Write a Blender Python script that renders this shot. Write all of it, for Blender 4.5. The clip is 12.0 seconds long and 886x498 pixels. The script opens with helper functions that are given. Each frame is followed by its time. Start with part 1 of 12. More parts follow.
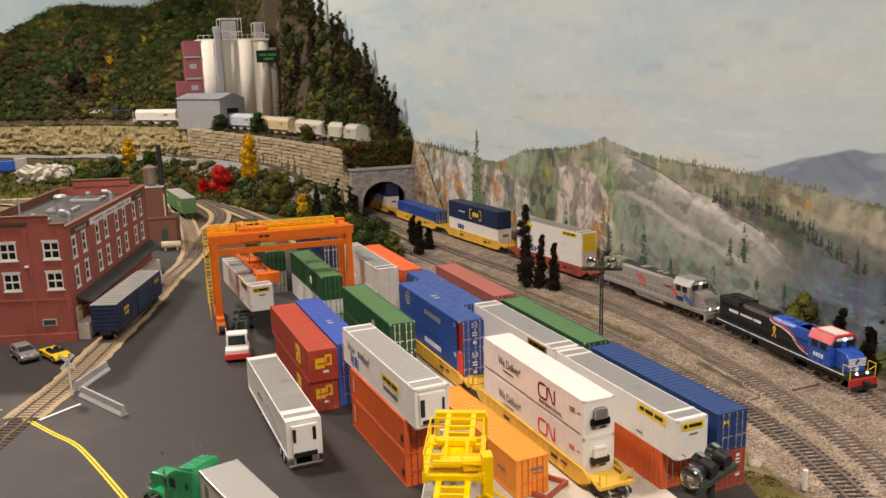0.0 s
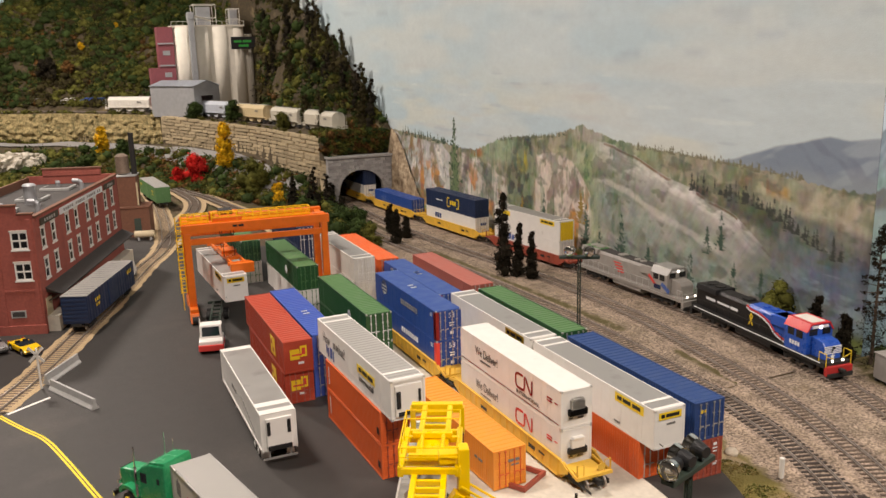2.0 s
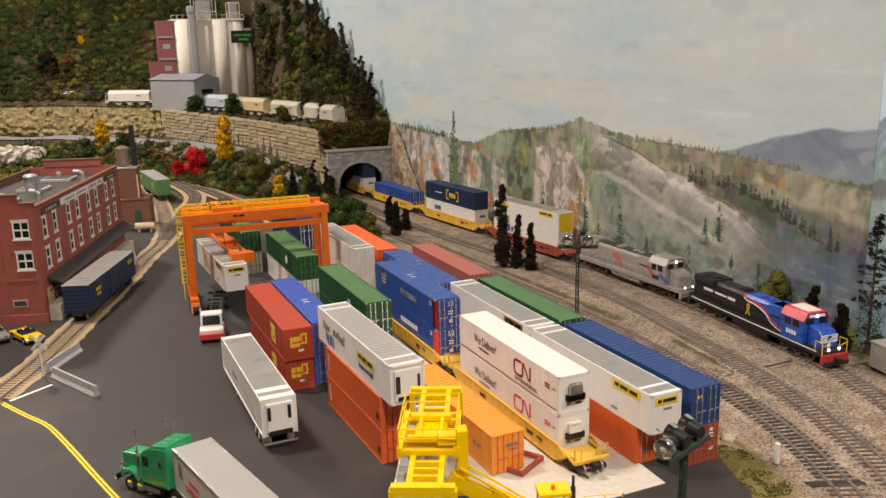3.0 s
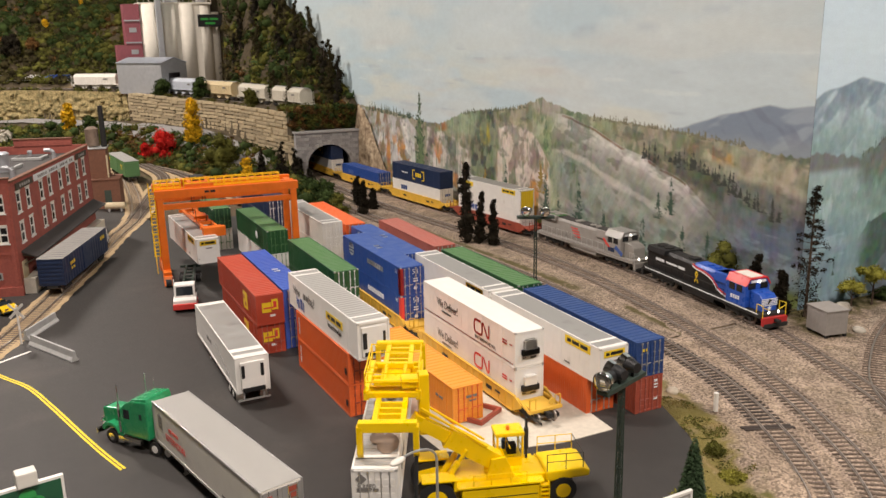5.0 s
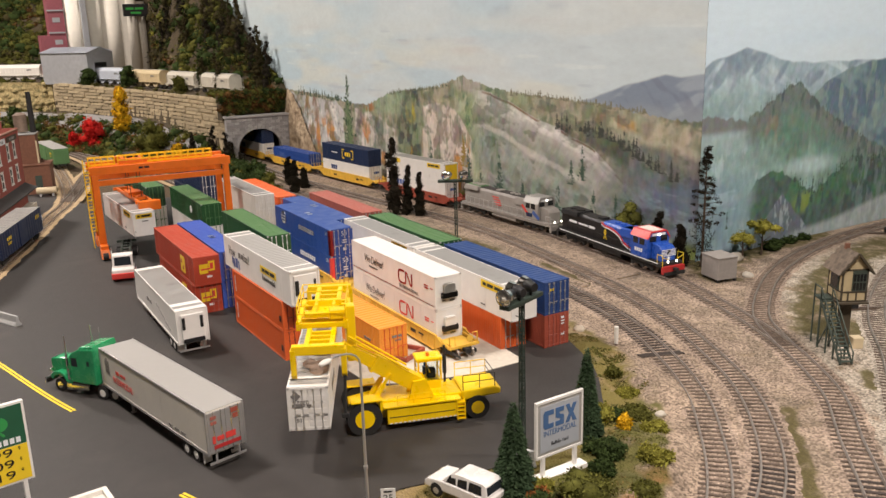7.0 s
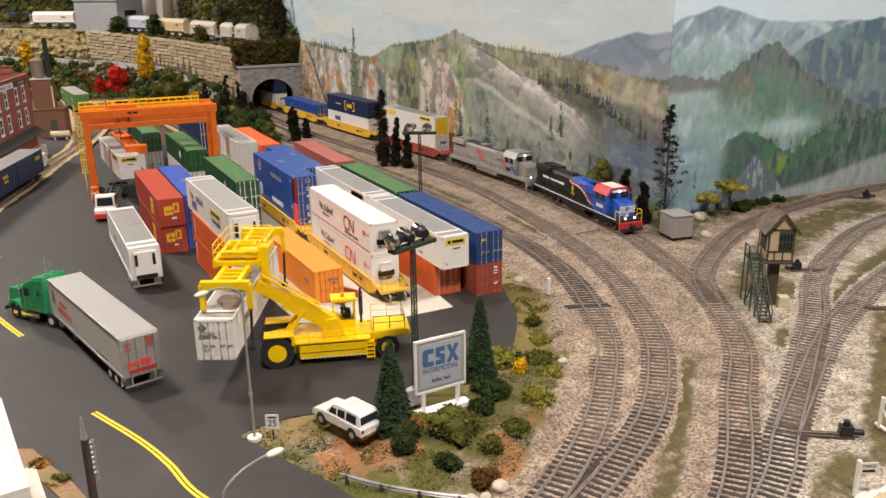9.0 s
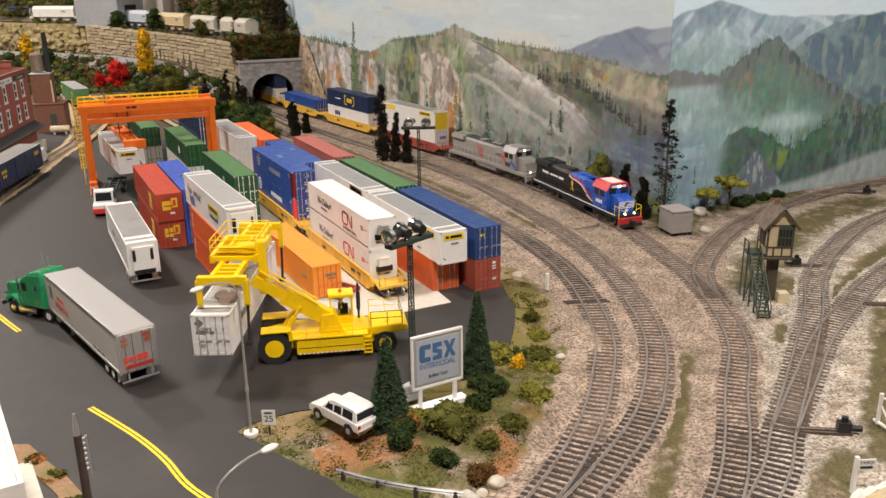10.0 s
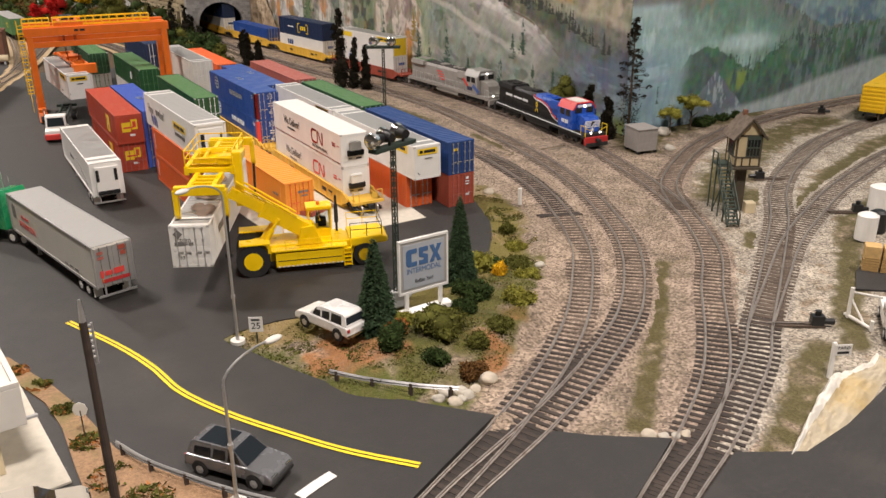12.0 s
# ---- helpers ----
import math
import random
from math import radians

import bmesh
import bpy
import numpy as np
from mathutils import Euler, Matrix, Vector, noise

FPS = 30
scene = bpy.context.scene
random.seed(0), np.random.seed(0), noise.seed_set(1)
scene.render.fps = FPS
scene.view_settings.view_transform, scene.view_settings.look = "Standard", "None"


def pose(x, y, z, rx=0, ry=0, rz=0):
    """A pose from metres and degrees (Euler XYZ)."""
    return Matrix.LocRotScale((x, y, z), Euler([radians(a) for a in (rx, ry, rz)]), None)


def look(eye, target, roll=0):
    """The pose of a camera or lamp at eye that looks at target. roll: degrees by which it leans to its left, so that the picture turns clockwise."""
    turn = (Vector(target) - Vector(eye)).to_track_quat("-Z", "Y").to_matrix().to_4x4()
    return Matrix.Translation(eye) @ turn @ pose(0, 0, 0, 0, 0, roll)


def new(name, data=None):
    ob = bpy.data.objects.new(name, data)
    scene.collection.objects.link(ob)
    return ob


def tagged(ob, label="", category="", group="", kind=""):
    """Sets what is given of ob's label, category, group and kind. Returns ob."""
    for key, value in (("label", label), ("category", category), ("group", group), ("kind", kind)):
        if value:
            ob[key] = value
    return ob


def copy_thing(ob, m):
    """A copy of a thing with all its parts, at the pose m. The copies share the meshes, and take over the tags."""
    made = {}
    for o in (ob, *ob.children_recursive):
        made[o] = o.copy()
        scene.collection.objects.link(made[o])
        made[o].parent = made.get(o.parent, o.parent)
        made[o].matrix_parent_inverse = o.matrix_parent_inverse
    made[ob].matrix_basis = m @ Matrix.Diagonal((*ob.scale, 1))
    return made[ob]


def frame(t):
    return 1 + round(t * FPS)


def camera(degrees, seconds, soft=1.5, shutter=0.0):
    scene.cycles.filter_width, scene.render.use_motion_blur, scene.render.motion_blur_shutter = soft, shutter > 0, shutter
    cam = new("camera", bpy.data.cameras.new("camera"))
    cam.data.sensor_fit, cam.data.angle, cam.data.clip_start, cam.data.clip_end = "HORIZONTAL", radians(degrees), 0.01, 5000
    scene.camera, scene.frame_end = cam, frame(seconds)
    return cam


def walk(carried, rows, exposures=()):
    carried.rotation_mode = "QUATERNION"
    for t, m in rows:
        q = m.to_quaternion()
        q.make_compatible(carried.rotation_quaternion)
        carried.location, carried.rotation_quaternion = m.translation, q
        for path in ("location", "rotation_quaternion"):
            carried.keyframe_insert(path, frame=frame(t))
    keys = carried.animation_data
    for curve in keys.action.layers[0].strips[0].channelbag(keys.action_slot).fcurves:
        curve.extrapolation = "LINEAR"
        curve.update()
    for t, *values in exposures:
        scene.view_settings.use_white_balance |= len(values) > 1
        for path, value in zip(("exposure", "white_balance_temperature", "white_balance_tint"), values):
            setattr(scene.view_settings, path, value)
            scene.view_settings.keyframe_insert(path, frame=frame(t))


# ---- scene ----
cam = camera(55.5, 12.0)
PATH = [
    (0, (-0.343, -0.541, 0.343), (0.407, 1.263, -0.085), -1.6),
    (0.5, (-0.344, -0.539, 0.341), (0.417, 1.258, -0.096), -1.5),
    (1, (-0.344, -0.536, 0.342), (0.425, 1.256, -0.102), -1.5),
    (1.5, (-0.338, -0.533, 0.34), (0.445, 1.252, -0.111), -1.5),
    (2, (-0.337, -0.533, 0.342), (0.456, 1.245, -0.115), -1.5),
    (2.5, (-0.339, -0.535, 0.34), (0.454, 1.243, -0.117), -1.5),
    (3, (-0.34, -0.54, 0.336), (0.453, 1.236, -0.13), -1.4),
    (5, (-0.357, -0.587, 0.327), (0.5, 1.151, -0.167), -1.1),
    (5.5, (-0.365, -0.612, 0.326), (0.531, 1.108, -0.165), -1.4),
    (6, (-0.38, -0.628, 0.321), (0.565, 1.068, -0.157), -1.8),
    (6.5, (-0.397, -0.637, 0.311), (0.602, 1.024, -0.182), -1.7),
    (7, (-0.383, -0.662, 0.307), (0.604, 1.0, -0.205), -1.6),
    (7.5, (-0.341, -0.705, 0.308), (0.595, 0.976, -0.239), -1.3),
    (9.5, (-0.297, -0.745, 0.305), (0.565, 0.952, -0.31), -0.8),
    (10, (-0.295, -0.744, 0.305), (0.565, 0.952, -0.315), -0.8),
    (10.5, (-0.293, -0.742, 0.301), (0.568, 0.947, -0.336), -0.7),
    (11, (-0.289, -0.741, 0.292), (0.569, 0.938, -0.376), -0.6),
    (11.5, (-0.296, -0.738, 0.28), (0.583, 0.915, -0.425), -0.3),
    (12, (-0.324, -0.737, 0.278), (0.626, 0.857, -0.468), -0.4),
]
walk(cam, [(t, look(e, g, r)) for t, e, g, r in PATH], exposures=[(0.0, -0.30, 6950, 14), (3.0, -0.30, 6950, 14), (5.0, -0.20, 6750, 13), (7.5, -0.10, 6700, 14), (9.5, -0.08, 6600, 13), (12.0, -0.20, 6550, 13)])

# ---- light of the railway room ----
world = bpy.data.worlds.new("room_air")
scene.world = world
world.use_nodes = True
world.node_tree.nodes["Background"].inputs[0].default_value = (1.0, 0.93, 0.84, 1)
world.node_tree.nodes["Background"].inputs[1].default_value = 0.03
scene.view_settings.exposure = 0.0


def ceiling_lamp(x, y, z, sx, sy, watts, color=(1.0, 0.92, 0.85), target=None):
    lamp = bpy.data.lights.new("ceiling_lamp", "AREA")
    lamp.shape, lamp.size, lamp.size_y, lamp.energy, lamp.color = "RECTANGLE", sx, sy, watts, color
    ob = new("ceiling_lamp", lamp)
    ob.matrix_world = look((x, y, z), target or (x, y + 0.001, 0))
    return ob


ceiling_lamp(-0.30, -0.95, 1.28, 0.16, 0.16, 25.0)
ceiling_lamp(-0.60, 0.55, 1.30, 0.16, 0.16, 20.0)
ceiling_lamp(-0.75, 2.05, 1.30, 0.16, 0.16, 35.0)
ceiling_lamp(0.75, -0.70, 1.30, 0.16, 0.16, 16.0)

# ---- materials ----
S = 1 / 87.1          # the models' scale


def shade(c, k):
    return tuple(min(1.0, max(0.0, v * k)) for v in c[:3]) + (1,)


def mat(name, col, rough=0.5, metal=0.0, var=0.16, scale=120.0, bump=0.0, bscale=900.0, col2=None, per=False, island=False,
        spec=0.5, stain=None, stain_amt=0.5, stain_scale=45.0, coat=0.0):
    """Paint or matter with variation at two scales, an optional second colour in stains, and fine relief."""
    m = bpy.data.materials.new(name)
    m.use_nodes = True
    nt = m.node_tree
    bsdf = nt.nodes["Principled BSDF"]
    bsdf.inputs["Roughness"].default_value, bsdf.inputs["Metallic"].default_value = rough, metal
    bsdf.inputs["Specular IOR Level"].default_value = spec
    bsdf.inputs["Coat Weight"].default_value = coat
    co = nt.nodes.new("ShaderNodeTexCoord").outputs["Object"]

    def noise_of(sc, detail=4.0):
        n = nt.nodes.new("ShaderNodeTexNoise")
        n.inputs["Scale"].default_value, n.inputs["Detail"].default_value = sc, detail
        nt.links.new(co, n.inputs["Vector"])
        return n.outputs["Fac"]

    def mix(fac, a, b, mode="MIX"):
        n = nt.nodes.new("ShaderNodeMix")
        n.data_type, n.blend_type = "RGBA", mode
        for sock, v in ((n.inputs[0], fac), (n.inputs[6], a), (n.inputs[7], b)):
            if isinstance(v, bpy.types.NodeSocket):
                nt.links.new(v, sock)
            else:
                sock.default_value = v
        return n.outputs[2]

    def ramp(v, lo, hi):
        n = nt.nodes.new("ShaderNodeMapRange")
        n.inputs[1].default_value, n.inputs[2].default_value = lo, hi
        nt.links.new(v, n.inputs[0])
        return n.outputs[0]

    fine = ramp(noise_of(scale), 0.3, 0.7)
    wide = ramp(noise_of(scale * 0.17), 0.3, 0.7)
    c = mix(fine, shade(col, 1 - var), shade(col2 or col, 1 + var))
    c = mix(wide, c, mix(0.5, c, shade(col, 1 - var * 0.8)))
    if stain:
        c = mix(ramp(noise_of(stain_scale, 6.0), 1 - stain_amt, 1.05 - stain_amt * 0.6), c, (*stain, 1))
    if per or island:
        src = nt.nodes.new("ShaderNodeNewGeometry").outputs["Random Per Island"] if island else nt.nodes.new("ShaderNodeObjectInfo").outputs["Random"]
        h = nt.nodes.new("ShaderNodeHueSaturation")
        nt.links.new(ramp(src, -0.6, 1.5), h.inputs["Value"])
        v = nt.nodes.new("ShaderNodeMapRange")
        v.inputs[3].default_value, v.inputs[4].default_value = (0.55, 1.35) if island else (0.75, 1.2)
        nt.links.new(src, v.inputs[0])
        nt.links.new(v.outputs[0], h.inputs["Value"])
        nt.links.new(c, h.inputs["Color"])
        c = h.outputs["Color"]
    nt.links.new(c, bsdf.inputs["Base Color"])
    r = nt.nodes.new("ShaderNodeMapRange")
    r.inputs[3].default_value, r.inputs[4].default_value = max(0.02, rough - 0.08), min(1.0, rough + 0.1)
    nt.links.new(fine, r.inputs[0])
    nt.links.new(r.outputs[0], bsdf.inputs["Roughness"])
    if bump:
        b = nt.nodes.new("ShaderNodeBump")
        b.inputs["Strength"].default_value, b.inputs["Distance"].default_value = 0.8, bump
        nt.links.new(noise_of(bscale, 3.0), b.inputs["Height"])
        nt.links.new(b.outputs[0], bsdf.inputs["Normal"])
    return m


M = {}


def define(key, *a, **k):
    M[key] = mat(key, *a, **k)


define("asphalt", (0.036, 0.033, 0.0315), 0.62, spec=0.4, var=0.2, scale=420, bump=0.0001, bscale=2600, col2=(0.045, 0.041, 0.038), stain=(0.066, 0.058, 0.052), stain_amt=0.45, stain_scale=11)
define("concrete", (0.62, 0.57, 0.48), 0.85, var=0.1, scale=200, bump=0.0002, stain=(0.42, 0.37, 0.3), stain_amt=0.4, stain_scale=30)
define("road_grey", (0.26, 0.25, 0.24), 0.85, var=0.15, scale=200, stain=(0.2, 0.18, 0.15), stain_amt=0.4)
define("concrete_grey", (0.42, 0.42, 0.41), 0.85, var=0.12, scale=200, bump=0.0002)
define("ballast", (0.34, 0.29, 0.25), 0.95, var=0.5, scale=900, bump=0.0010, bscale=900, col2=(0.46, 0.42, 0.38), stain=(0.24, 0.19, 0.14), stain_amt=0.42, stain_scale=22)
define("dirt", (0.33, 0.2, 0.11), 0.95, var=0.3, scale=500, bump=0.0006, bscale=900, stain=(0.16, 0.15, 0.05), stain_amt=0.5, stain_scale=28)
define("sand_ballast", (0.47, 0.345, 0.20), 0.95, var=0.3, scale=800, bump=0.0006, bscale=900)
define("grass_turf", (0.15, 0.15, 0.045), 0.95, var=0.5, scale=600, bump=0.001, bscale=900, col2=(0.24, 0.2, 0.06), stain=(0.30, 0.19, 0.10), stain_amt=0.45, stain_scale=22)
define("tie", (0.115, 0.083, 0.062), 0.9, var=0.35, scale=500, per=True, bump=0.0003, stain=(0.21, 0.175, 0.14), stain_amt=0.42, stain_scale=300)
define("car_tan", (0.42, 0.38, 0.32), 0.35, var=0.05)
define("crossing_soil", (0.036, 0.029, 0.025), 0.95, var=0.4, scale=700, bump=0.0004, bscale=900, stain=(0.07, 0.057, 0.045), stain_amt=0.35, stain_scale=60)
define("plaster_white", (0.74, 0.70, 0.62), 0.9, var=0.1, scale=160, bump=0.0006, bscale=300)
define("tie_dark", (0.048, 0.036, 0.030), 0.85, var=0.3, scale=500, per=True)
define("rail", (0.40, 0.35, 0.31), 0.40, metal=0.6, var=0.2, scale=300, stain=(0.16, 0.1, 0.07), stain_amt=0.45, stain_scale=200)
define("white", (0.80, 0.78, 0.74), 0.42, var=0.05, scale=90, stain=(0.6, 0.57, 0.52), stain_amt=0.3, stain_scale=60)
define("white_dull", (0.72, 0.69, 0.63), 0.6, var=0.06, scale=90, stain=(0.5, 0.46, 0.4), stain_amt=0.35)
define("orange", (0.76, 0.14, 0.035), 0.38, var=0.06, scale=80, stain=(0.55, 0.1, 0.03), stain_amt=0.3)
define("orange_box", (0.85, 0.31, 0.04), 0.4, var=0.06, scale=80)
define("crane_orange", (0.80, 0.165, 0.012), 0.38, var=0.1, scale=90, stain=(0.5, 0.11, 0.02), stain_amt=0.35, stain_scale=70)
define("crane_yellow", (0.90, 0.55, 0.015), 0.35, var=0.06, scale=90)
define("stack_yellow", (0.93, 0.61, 0.0), 0.32, var=0.05, scale=90, coat=0.2)
define("well_yellow", (0.78, 0.47, 0.06), 0.5, var=0.12, scale=90, stain=(0.35, 0.2, 0.06), stain_amt=0.35)
define("red_box", (0.44, 0.065, 0.035), 0.42, var=0.08, scale=80, stain=(0.3, 0.06, 0.04), stain_amt=0.35)
define("brown_box", (0.36, 0.075, 0.045), 0.5, var=0.1, scale=80)
define("brown_pale", (0.42, 0.13, 0.1), 0.5, var=0.1, scale=80)
define("blue_box", (0.022, 0.072, 0.30), 0.38, var=0.07, scale=80)
define("blue_deep", (0.018, 0.055, 0.19), 0.42, var=0.08, scale=80)
define("blue_left", (0.045, 0.10, 0.42), 0.42, var=0.07, scale=80)
define("navy", (0.016, 0.032, 0.085), 0.42, var=0.1, scale=80)
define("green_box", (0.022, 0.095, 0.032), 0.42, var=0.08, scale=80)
# Paler than green_box: overhead light on the roofs is put into this colour.
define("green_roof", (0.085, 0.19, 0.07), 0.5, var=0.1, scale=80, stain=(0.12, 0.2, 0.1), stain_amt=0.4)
define("green_pale", (0.10, 0.23, 0.09), 0.5, var=0.08, scale=80)
define("green_dark", (0.022, 0.075, 0.035), 0.45, var=0.08, scale=80)
define("roof_grey", (0.34, 0.335, 0.32), 0.45, metal=0.3, var=0.1, scale=70, stain=(0.24, 0.23, 0.22), stain_amt=0.4)
define("roof_silver", (0.40, 0.39, 0.37), 0.45, metal=0.2, var=0.04, scale=200)
define("silver", (0.55, 0.54, 0.53), 0.35, metal=0.65, var=0.07, scale=90)
define("trailer_side", (0.70, 0.67, 0.60), 0.45, var=0.04, scale=60, stain=(0.58, 0.54, 0.47), stain_amt=0.3)
define("black", (0.012, 0.012, 0.013), 0.45, var=0.2, scale=100)
define("black_matt", (0.02, 0.019, 0.018), 0.8, var=0.3, scale=100)
define("tyre", (0.018, 0.017, 0.017), 0.75, var=0.2, scale=200)
define("chrome", (0.8, 0.79, 0.76), 0.12, metal=1.0, var=0.04)
define("red_logo", (0.70, 0.06, 0.05), 0.4, var=0.04)
define("dark_red", (0.45, 0.03, 0.03), 0.4, var=0.06)
define("blue_logo", (0.06, 0.12, 0.36), 0.4, var=0.05)
define("grey_text", (0.20, 0.19, 0.18), 0.5, var=0.05)
define("pale_logo", (0.82, 0.84, 0.86), 0.45, var=0.04)
define("yellow_plate", (0.88, 0.62, 0.03), 0.4, var=0.04)
define("sign_face", (0.40, 0.43, 0.47), 0.5, var=0.06)
define("sign_blue", (0.06, 0.14, 0.30), 0.5, var=0.06)
define("yellow_line", (0.90, 0.66, 0.03), 0.6, var=0.1, stain=(0.5, 0.38, 0.08), stain_amt=0.3, stain_scale=60)
define("green_truck", (0.02, 0.33, 0.13), 0.25, var=0.05, coat=0.4)
define("brick", (0.37, 0.098, 0.074), 0.8, var=0.2, scale=300, bump=0.0002, stain=(0.24, 0.062, 0.05), stain_amt=0.45)
define("brick_dark", (0.20, 0.09, 0.055), 0.85, var=0.2, scale=300, bump=0.0002)
define("roof_tar", (0.055, 0.050, 0.048), 0.85, var=0.25, scale=120, stain=(0.09, 0.08, 0.075), stain_amt=0.4, stain_scale=30)
define("window_dark", (0.015, 0.016, 0.018), 0.12, var=0.2)
define("cream", (0.66, 0.55, 0.36), 0.6, var=0.08, scale=150)
define("tan_wall", (0.55, 0.45, 0.27), 0.7, var=0.1, scale=150)
define("timber_dark", (0.07, 0.055, 0.035), 0.75, var=0.25, scale=300)
define("timber_green", (0.05, 0.07, 0.055), 0.7, var=0.25, scale=300)
define("shingle", (0.16, 0.125, 0.095), 0.85, var=0.3, scale=300, per=True)
define("steel_green", (0.025, 0.04, 0.03), 0.55, var=0.2, scale=200)
define("grey_shed", (0.29, 0.27, 0.25), 0.7, var=0.12, scale=200)
define("wood_pole", (0.065, 0.045, 0.035), 0.85, var=0.3, scale=300)
define("wood_crate", (0.62, 0.40, 0.16), 0.7, var=0.15, scale=250)
define("silo", (0.82, 0.77, 0.67), 0.75, var=0.05, scale=60, stain=(0.62, 0.54, 0.43), stain_amt=0.32, stain_scale=14)
define("plum", (0.30, 0.085, 0.105), 0.6, var=0.1, scale=100)
define("shed_roof", (0.50, 0.53, 0.58), 0.6, var=0.08, scale=80)
define("shed_metal", (0.42, 0.43, 0.45), 0.45, metal=0.3, var=0.1, scale=80)
define("hopper", (0.60, 0.56, 0.47), 0.6, var=0.08, scale=80, stain=(0.45, 0.4, 0.32), stain_amt=0.35)
define("stone_tan", (0.44, 0.355, 0.225), 0.9, var=0.25, scale=260, per=True, bump=0.0007, stain=(0.24, 0.175, 0.095), stain_amt=0.42, stain_scale=60)
define("stone_grey", (0.36, 0.345, 0.335), 0.9, var=0.15, scale=200, per=True, bump=0.0004)
define("rock", (0.55, 0.48, 0.38), 0.9, var=0.25, scale=150, bump=0.0008, bscale=400, stain=(0.35, 0.24, 0.15), stain_amt=0.4)
define("rock_white", (0.50, 0.46, 0.39), 0.9, var=0.25, scale=160, bump=0.0009, bscale=350, stain=(0.27, 0.21, 0.13), stain_amt=0.45, stain_scale=90)
define("plaster", (0.50, 0.43, 0.31), 0.9, var=0.12, scale=160, bump=0.0006, bscale=300, stain=(0.50, 0.36, 0.15), stain_amt=0.5, stain_scale=22)
define("hill_soil", (0.075, 0.056, 0.030), 0.95, var=0.4, scale=150, bump=0.001, bscale=300, stain=(0.24, 0.18, 0.095), stain_amt=0.42, stain_scale=16)
define("leaf_dark", (0.040, 0.062, 0.018), 0.9, var=0.3, scale=300, island=True, spec=0.1)
define("leaf_olive", (0.115, 0.115, 0.026), 0.9, var=0.3, scale=300, island=True, spec=0.1)
define("leaf_light", (0.260, 0.245, 0.045), 0.9, var=0.3, scale=300, island=True, spec=0.1)
define("leaf_rust", (0.130, 0.065, 0.022), 0.9, var=0.3, scale=300, island=True, spec=0.1)
define("leaf_yellow", (0.70, 0.42, 0.02), 0.9, var=0.2, scale=300, island=True, spec=0.1)
define("leaf_red", (0.55, 0.025, 0.02), 0.9, var=0.2, scale=300, island=True, spec=0.1)
define("leaf_orange", (0.38, 0.15, 0.045), 0.95, var=0.3, scale=300, island=True, spec=0.1)
define("needle_black", (0.024, 0.020, 0.013), 0.95, var=0.3, scale=300, island=True, spec=0.1)
define("needle_green", (0.042, 0.070, 0.034), 0.9, var=0.3, scale=300, island=True, spec=0.1)
define("bark", (0.09, 0.06, 0.04), 0.9, var=0.3, scale=300)
define("car_white", (0.78, 0.76, 0.73), 0.25, var=0.04, coat=0.4)
define("car_grey", (0.20, 0.20, 0.21), 0.25, metal=0.4, var=0.05, coat=0.5)
define("car_silver", (0.38, 0.37, 0.37), 0.3, metal=0.5, var=0.05)
define("car_yellow", (0.88, 0.55, 0.01), 0.3, var=0.05, coat=0.3)
define("loco_blue", (0.02, 0.09, 0.45), 0.3, var=0.05, coat=0.2)
define("loco_red", (0.62, 0.03, 0.035), 0.35, var=0.05)
define("loco_grey", (0.33, 0.31, 0.285), 0.5, var=0.1, stain=(0.25, 0.23, 0.2), stain_amt=0.35)
define("fascia", (0.03, 0.05, 0.04), 0.7, var=0.1)
# Colour of the unseen room shell, kept dark so little light bounces back.
define("room_paint", (0.11, 0.101, 0.089), 0.9, var=0.04, scale=6)
define("carpet", (0.12, 0.11, 0.10), 0.95, var=0.2, scale=60)


def glow(name, col, strength):
    m = bpy.data.materials.new(name)
    m.use_nodes = True
    b = m.node_tree.nodes["Principled BSDF"]
    b.inputs["Base Color"].default_value = (*col, 1)
    b.inputs["Emission Color"].default_value, b.inputs["Emission Strength"].default_value = (*col, 1), strength
    M[name] = m


glow("headlight", (1.0, 0.96, 0.85), 4.0)
glow("led_green", (0.03, 0.30, 0.05), 0.12)
clear = bpy.data.materials.new("glass_clear")
clear.use_nodes = True
cb = clear.node_tree.nodes["Principled BSDF"]
cb.inputs["Base Color"].default_value, cb.inputs["Roughness"].default_value = (0.9, 0.95, 0.95, 1), 0.02
cb.inputs["Transmission Weight"].default_value, cb.inputs["IOR"].default_value = 1.0, 1.12
M["glass_clear"] = clear
glass = bpy.data.materials.new("glass")
glass.use_nodes = True
gb = glass.node_tree.nodes["Principled BSDF"]
gb.inputs["Base Color"].default_value, gb.inputs["Roughness"].default_value = (0.02, 0.025, 0.03, 1), 0.04
M["glass_dark"] = glass

# ---- building kit ----


def part(name, bm, material, parent=None, label="", scale=S, m=None, smooth=False):
    """Links a bmesh, in full-size metres, as one mesh object at model size under parent."""
    for v in bm.verts:
        v.co *= scale
    me = bpy.data.meshes.new(name)
    bm.to_mesh(me)
    bm.free()
    if smooth:
        me.polygons.foreach_set("use_smooth", [True] * len(me.polygons))
    me.materials.append(M[material])
    ob = new(name, me)
    if parent:
        ob.parent = parent
    if m is not None:
        ob.matrix_basis = m
    if label:
        ob["label"] = label
    return ob


def again(ob, m, parent=None):
    """One more object on the same mesh."""
    o = new(ob.name.split(".")[0], ob.data)
    o.parent = parent or ob.parent
    o.matrix_basis = m
    return o


def thing(name, label, category, group="", m=None, kind=""):
    ob = new(name)
    ob.empty_display_size = 0.01
    if m is not None:
        ob.matrix_basis = m
    return tagged(ob, label, category, group, kind)


def B():
    return bmesh.new()


